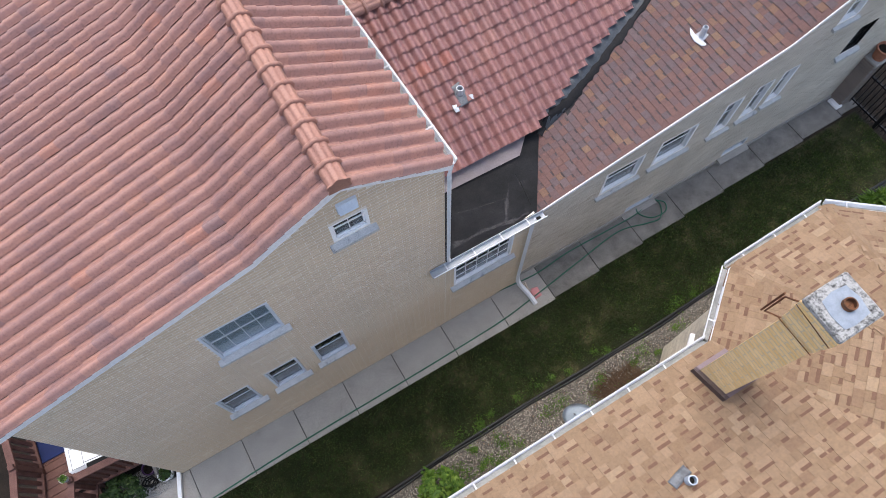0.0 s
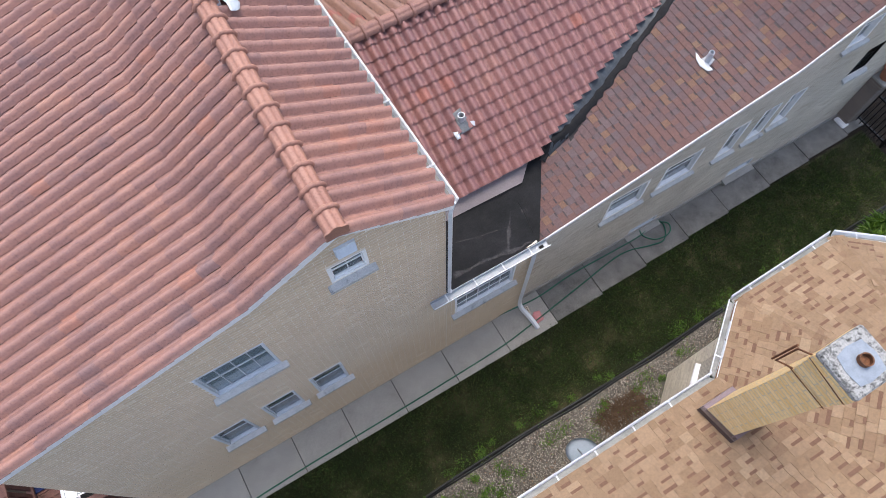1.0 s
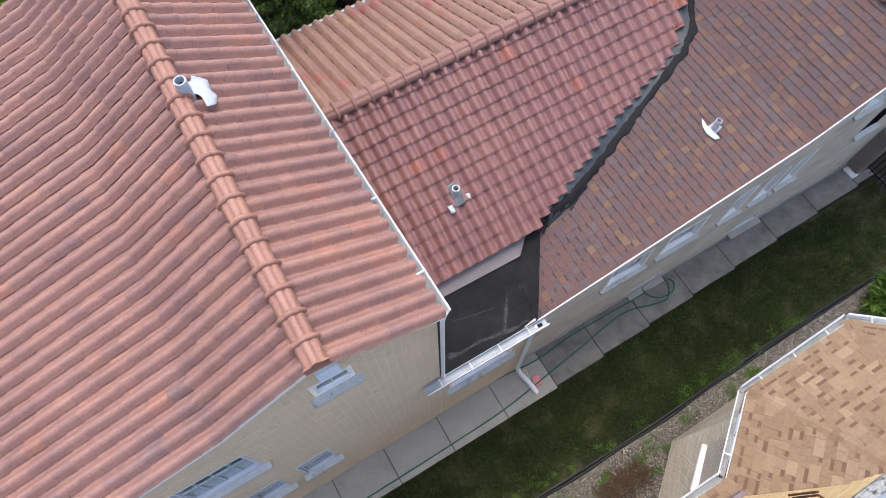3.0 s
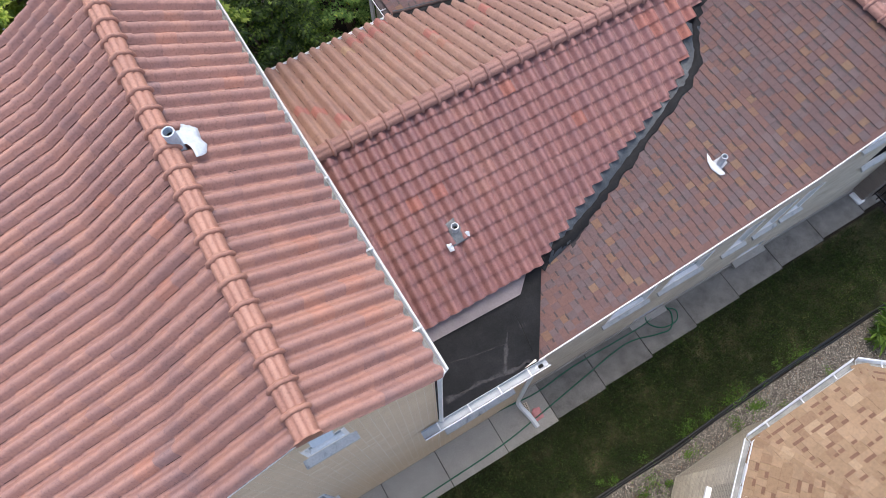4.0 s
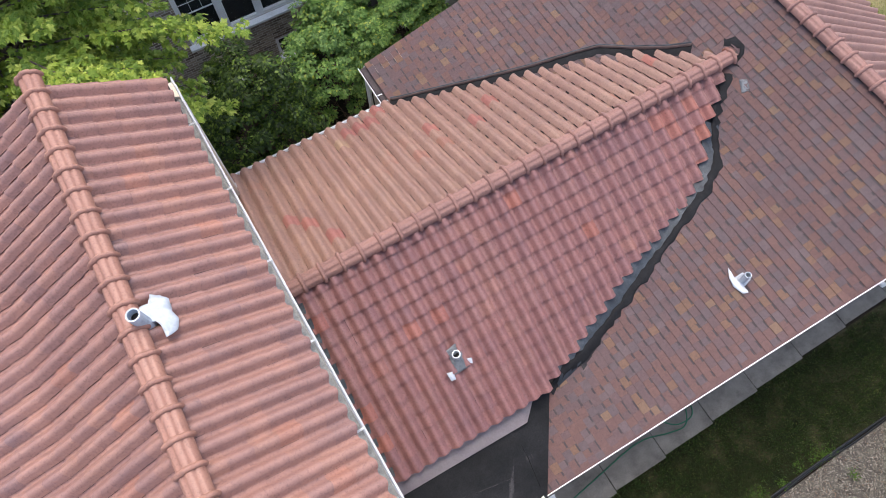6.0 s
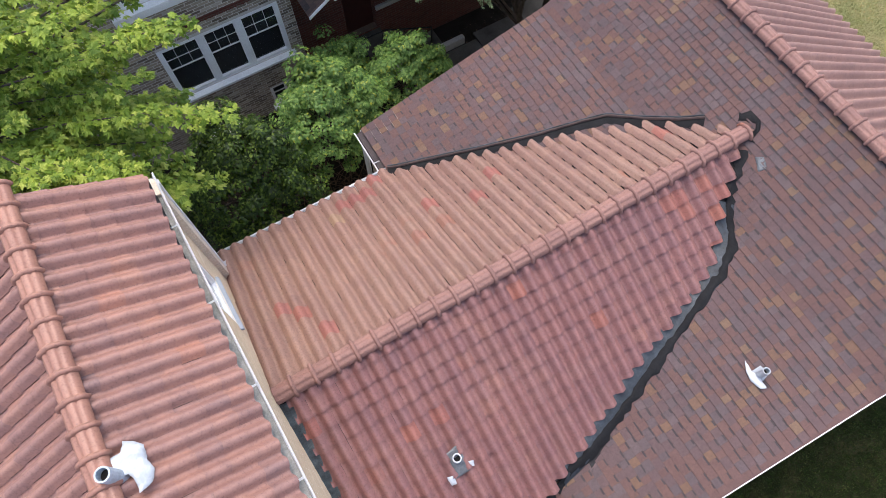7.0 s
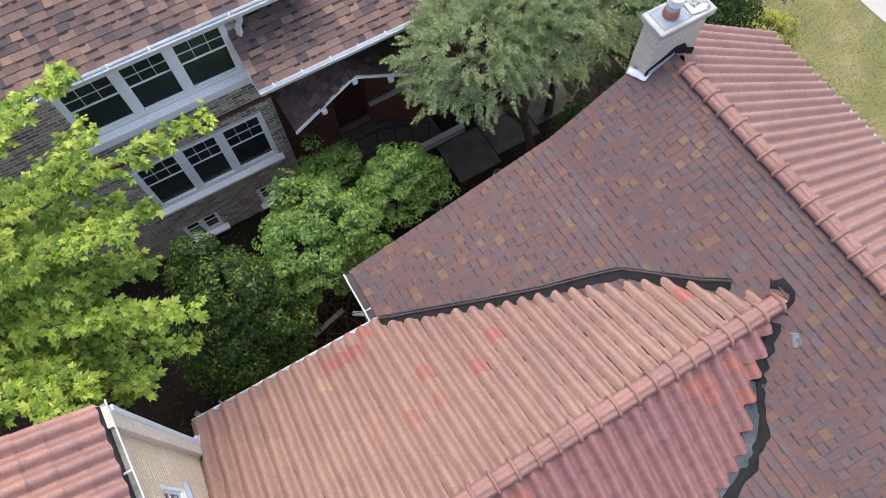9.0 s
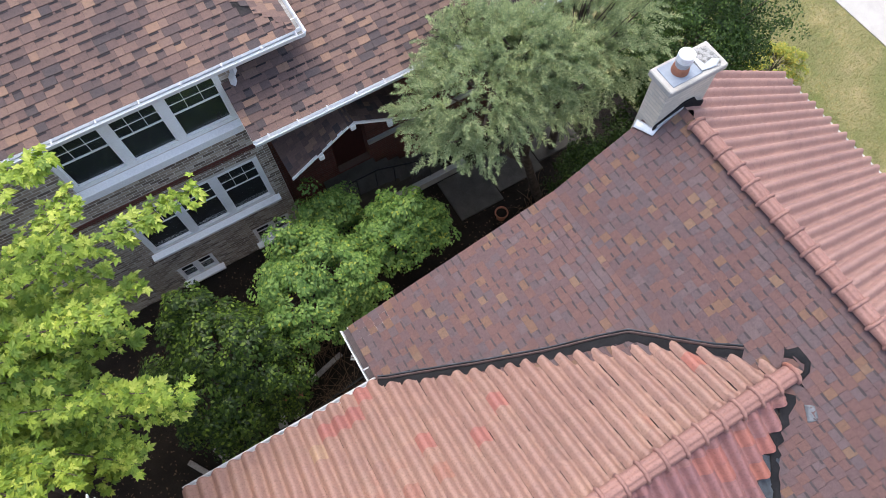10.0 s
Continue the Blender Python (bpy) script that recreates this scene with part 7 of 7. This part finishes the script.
for k in range(3):
    part("step", one_box(-5.86 + 0.04 * k, -5.04 + 0.04 * k, 3.1 + 0.28 * k, 3.37 + 0.28 * k, 0.12 + 0.17 * k, 0.17 + 0.17 * k), DECK_WOOD, deck)
for x, y in ((-5.7, 4.58), (-4.92, 3.9), (-5.98, 3.3), (-4.0, 3.84), (-5.66, 6.0), (-5.1, 3.3)):
    part("post", one_box(x - 0.05, x + 0.05, y - 0.05, y + 0.05, 0.0, 1.62, bevel=0.008), DECK_WOOD, deck)
for a, b in (((-4.92, 3.9), (-4.0, 3.84)), ((-5.7, 4.58), (-5.66, 6.0)), ((-5.98, 3.3), (-5.7, 4.58)), ((-5.1, 3.3), (-4.92, 3.9))):
    A, B = Vector((*a, 0)), Vector((*b, 0))
    L, ang = (B - A).length, math.degrees(math.atan2(B.y - A.y, B.x - A.x))
    m = Matrix.Translation(A) @ pose(0, 0, 0, 0, 0, ang)
    for z, t in ((1.52, 0.045), (0.72, 0.04)):
        part("rail", box(bmesh.new(), 0, L, -0.06, 0.06, z, z + t, m), DECK_WOOD, deck)
    for k in range(int(L / 0.14)):
        part("baluster", box(bmesh.new(), 0.08 + 0.14 * k, 0.15 + 0.14 * k, -0.02, 0.02, 0.76, 1.52, m), DECK_WOOD, deck)
mat = part("door_mat", one_box(-5.77, -5.0, 4.72, 5.6, 0.662, 0.69, bevel=0.008), BLUE_CLOTH)
tagged(mat, "navy blue outdoor rug on the deck", "rug")
chest = thing("storage_chest", (-4.67, 4.35, 0.66), "white plastic deck chest with a curved lid", "chest")
cm = Matrix.Translation((-4.67, 4.35, 0.662)) @ pose(0, 0, 0, 0, 0, -6)
part("body", box(bmesh.new(), -0.36, 0.36, -0.26, 0.26, 0, 0.46, cm, 0.03), WHITE_PLASTIC, chest)
part("lid", box(bmesh.new(), -0.38, 0.38, -0.28, 0.28, 0.46, 0.55, cm, 0.045), WHITE_PLASTIC, chest)
part("front_strip", box(bmesh.new(), -0.06, 0.37, -0.31, -0.215, 0.5, 0.556, cm, 0.008), BLACK_HOLE, chest, "black rubber front strip")
for x0, x1, y0, y1 in ((-0.3, -0.09, -0.24, -0.232), (-0.3, -0.09, 0.12, 0.128), (-0.3, -0.292, -0.24, 0.12), (-0.098, -0.09, -0.24, 0.12), (-0.09, 0.36, -0.19, -0.178)):
    part("lid_groove", box(bmesh.new(), x0, x1, y0, y1, 0.55, 0.553, cm), GREY_PLASTIC, chest)
post_pot = flower_pot(-4.95, 3.92, 0.065, 0.12, PALE_CONCRETE, "small pale pot with a succulent on the deck post", "pots by the deck")
post_pot.location.z = 1.62
plant("potted_plant", (-4.95, 3.92, 1.71), "small succulent in a pale pot", "plant", (-4.95, 3.92, 1.76), (0.05, 0.05, 0.05), 8, 10, 0.05, (0.02, 0.02, 0.02), LEAF, WEED_LEAF, 0.004, 26, 1.0, 0.5)
sheet("stone_bed", [(-4.85, 3.28), (-3.9, 3.28), (-3.82, 3.9), (-4.85, 3.9)], 0.03, GRAVEL, "grey stone bed below the deck", "gravel", 0.02)
rs = np.random.RandomState(41)
v, f = [], []
for k in range(900):
    p, q = np.array((rs.uniform(-4.8, -3.95), rs.uniform(3.3, 3.88), 0.035)), len(v)
    h = rs.uniform(0.008, 0.02, 3)
    v += [tuple(p + h * np.array(c)) for c in ((-1, -0.6, 0), (0.8, -0.9, 0), (1, 0.7, 0), (-0.7, 0.9, 0), (0, 0, 1))]
    f += [(q, q + 1, q + 4), (q + 1, q + 2, q + 4), (q + 2, q + 3, q + 4), (q + 3, q, q + 4)]
tagged(mesh_part("pebbles", v, f, PALE_CONCRETE), "loose grey pebbles in the bed", "pebble", kind="stuff")
flower_pot(-3.95, 3.56, 0.135, 0.24, WHITE_PLASTIC, "white round planter with a green plant", "pots by the deck")
flower_pot(-4.18, 3.8, 0.12, 0.24, PURPLE_PLASTIC, "purple flower pot by the wall", "pots by the deck")
tagged(part("timber", one_box(-4.09, -4.03, 3.6, 3.84, 0.05, 0.3, bevel=0.006), GREY_WOOD), "weathered timber end beside the planter", "timber")
basket = thing("wire_basket", (-4.25, 3.56, 0.03), "black wire basket on the stone bed", "basket")
for z, r in ((0.05, 0.09), (0.16, 0.1), (0.27, 0.11)):
    part("hoop", tube(bmesh.new(), [(-4.25 + r * math.cos(k * math.pi / 6), 3.56 + 0.7 * r * math.sin(k * math.pi / 6), z) for k in range(13)], 0.012, 5), BLACK_HOLE, basket)
for k in range(6):
    c, d = math.cos(k * math.pi / 3), 0.7 * math.sin(k * math.pi / 3)
    part("wire", tube(bmesh.new(), [(-4.25 + 0.09 * c, 3.56 + 0.09 * d, 0.035), (-4.25 + 0.11 * c, 3.56 + 0.11 * d, 0.27)], 0.009, 5), BLACK_HOLE, basket)
tagged(part("hose_loop", tube(bmesh.new(), [(-4.86 + 0.17 * math.cos(k * math.pi / 8), 3.74 + 0.15 * math.sin(k * math.pi / 8), 0.45 + 0.004 * k) for k in range(27)], 0.011, 6), GREY_PLASTIC), "loop of grey hose hung over the deck plant", "hose")
plant("potted_plant", (-3.95, 3.56, 0.2), "small green plant in a white planter", "plant", (-3.95, 3.56, 0.3), (0.1, 0.1, 0.09), 16, 16, 0.05, (0.04, 0.04, 0.03), LEAF, DARK_LEAF, 0.008, 25, 1.0, 0.5)
part("downspout", tube(bmesh.new(), [(-3.78, 3.6, 5.3), (-3.78, 3.58, 0.3), (-3.74, 3.5, 0.12), (-3.95, 2.9, 0.08)], 0.05, 4), WHITE_METAL, house, "white downspout at the rear corner")

# brickwork of the other houses
lay_bricks(grey_wall, facing((0, 15.0, 0), (1, 0, 0)), -0.5, 5.35, lambda x: 5.55, 0.0, NW, GREY_PIECE, (4.5, 15.0, 3.6), 280, joint=0.014)
lay_bricks(cream_wall, facing((5.58, 0.74, 0), (-0.92, -0.72, 0)), 0.0, 1.16, lambda x: 3.8, 0.0, [(0.3, 0.98, 2.08, 3.32)], CREAM_PIECE, (5.0, 0.4, 3.5), 120)
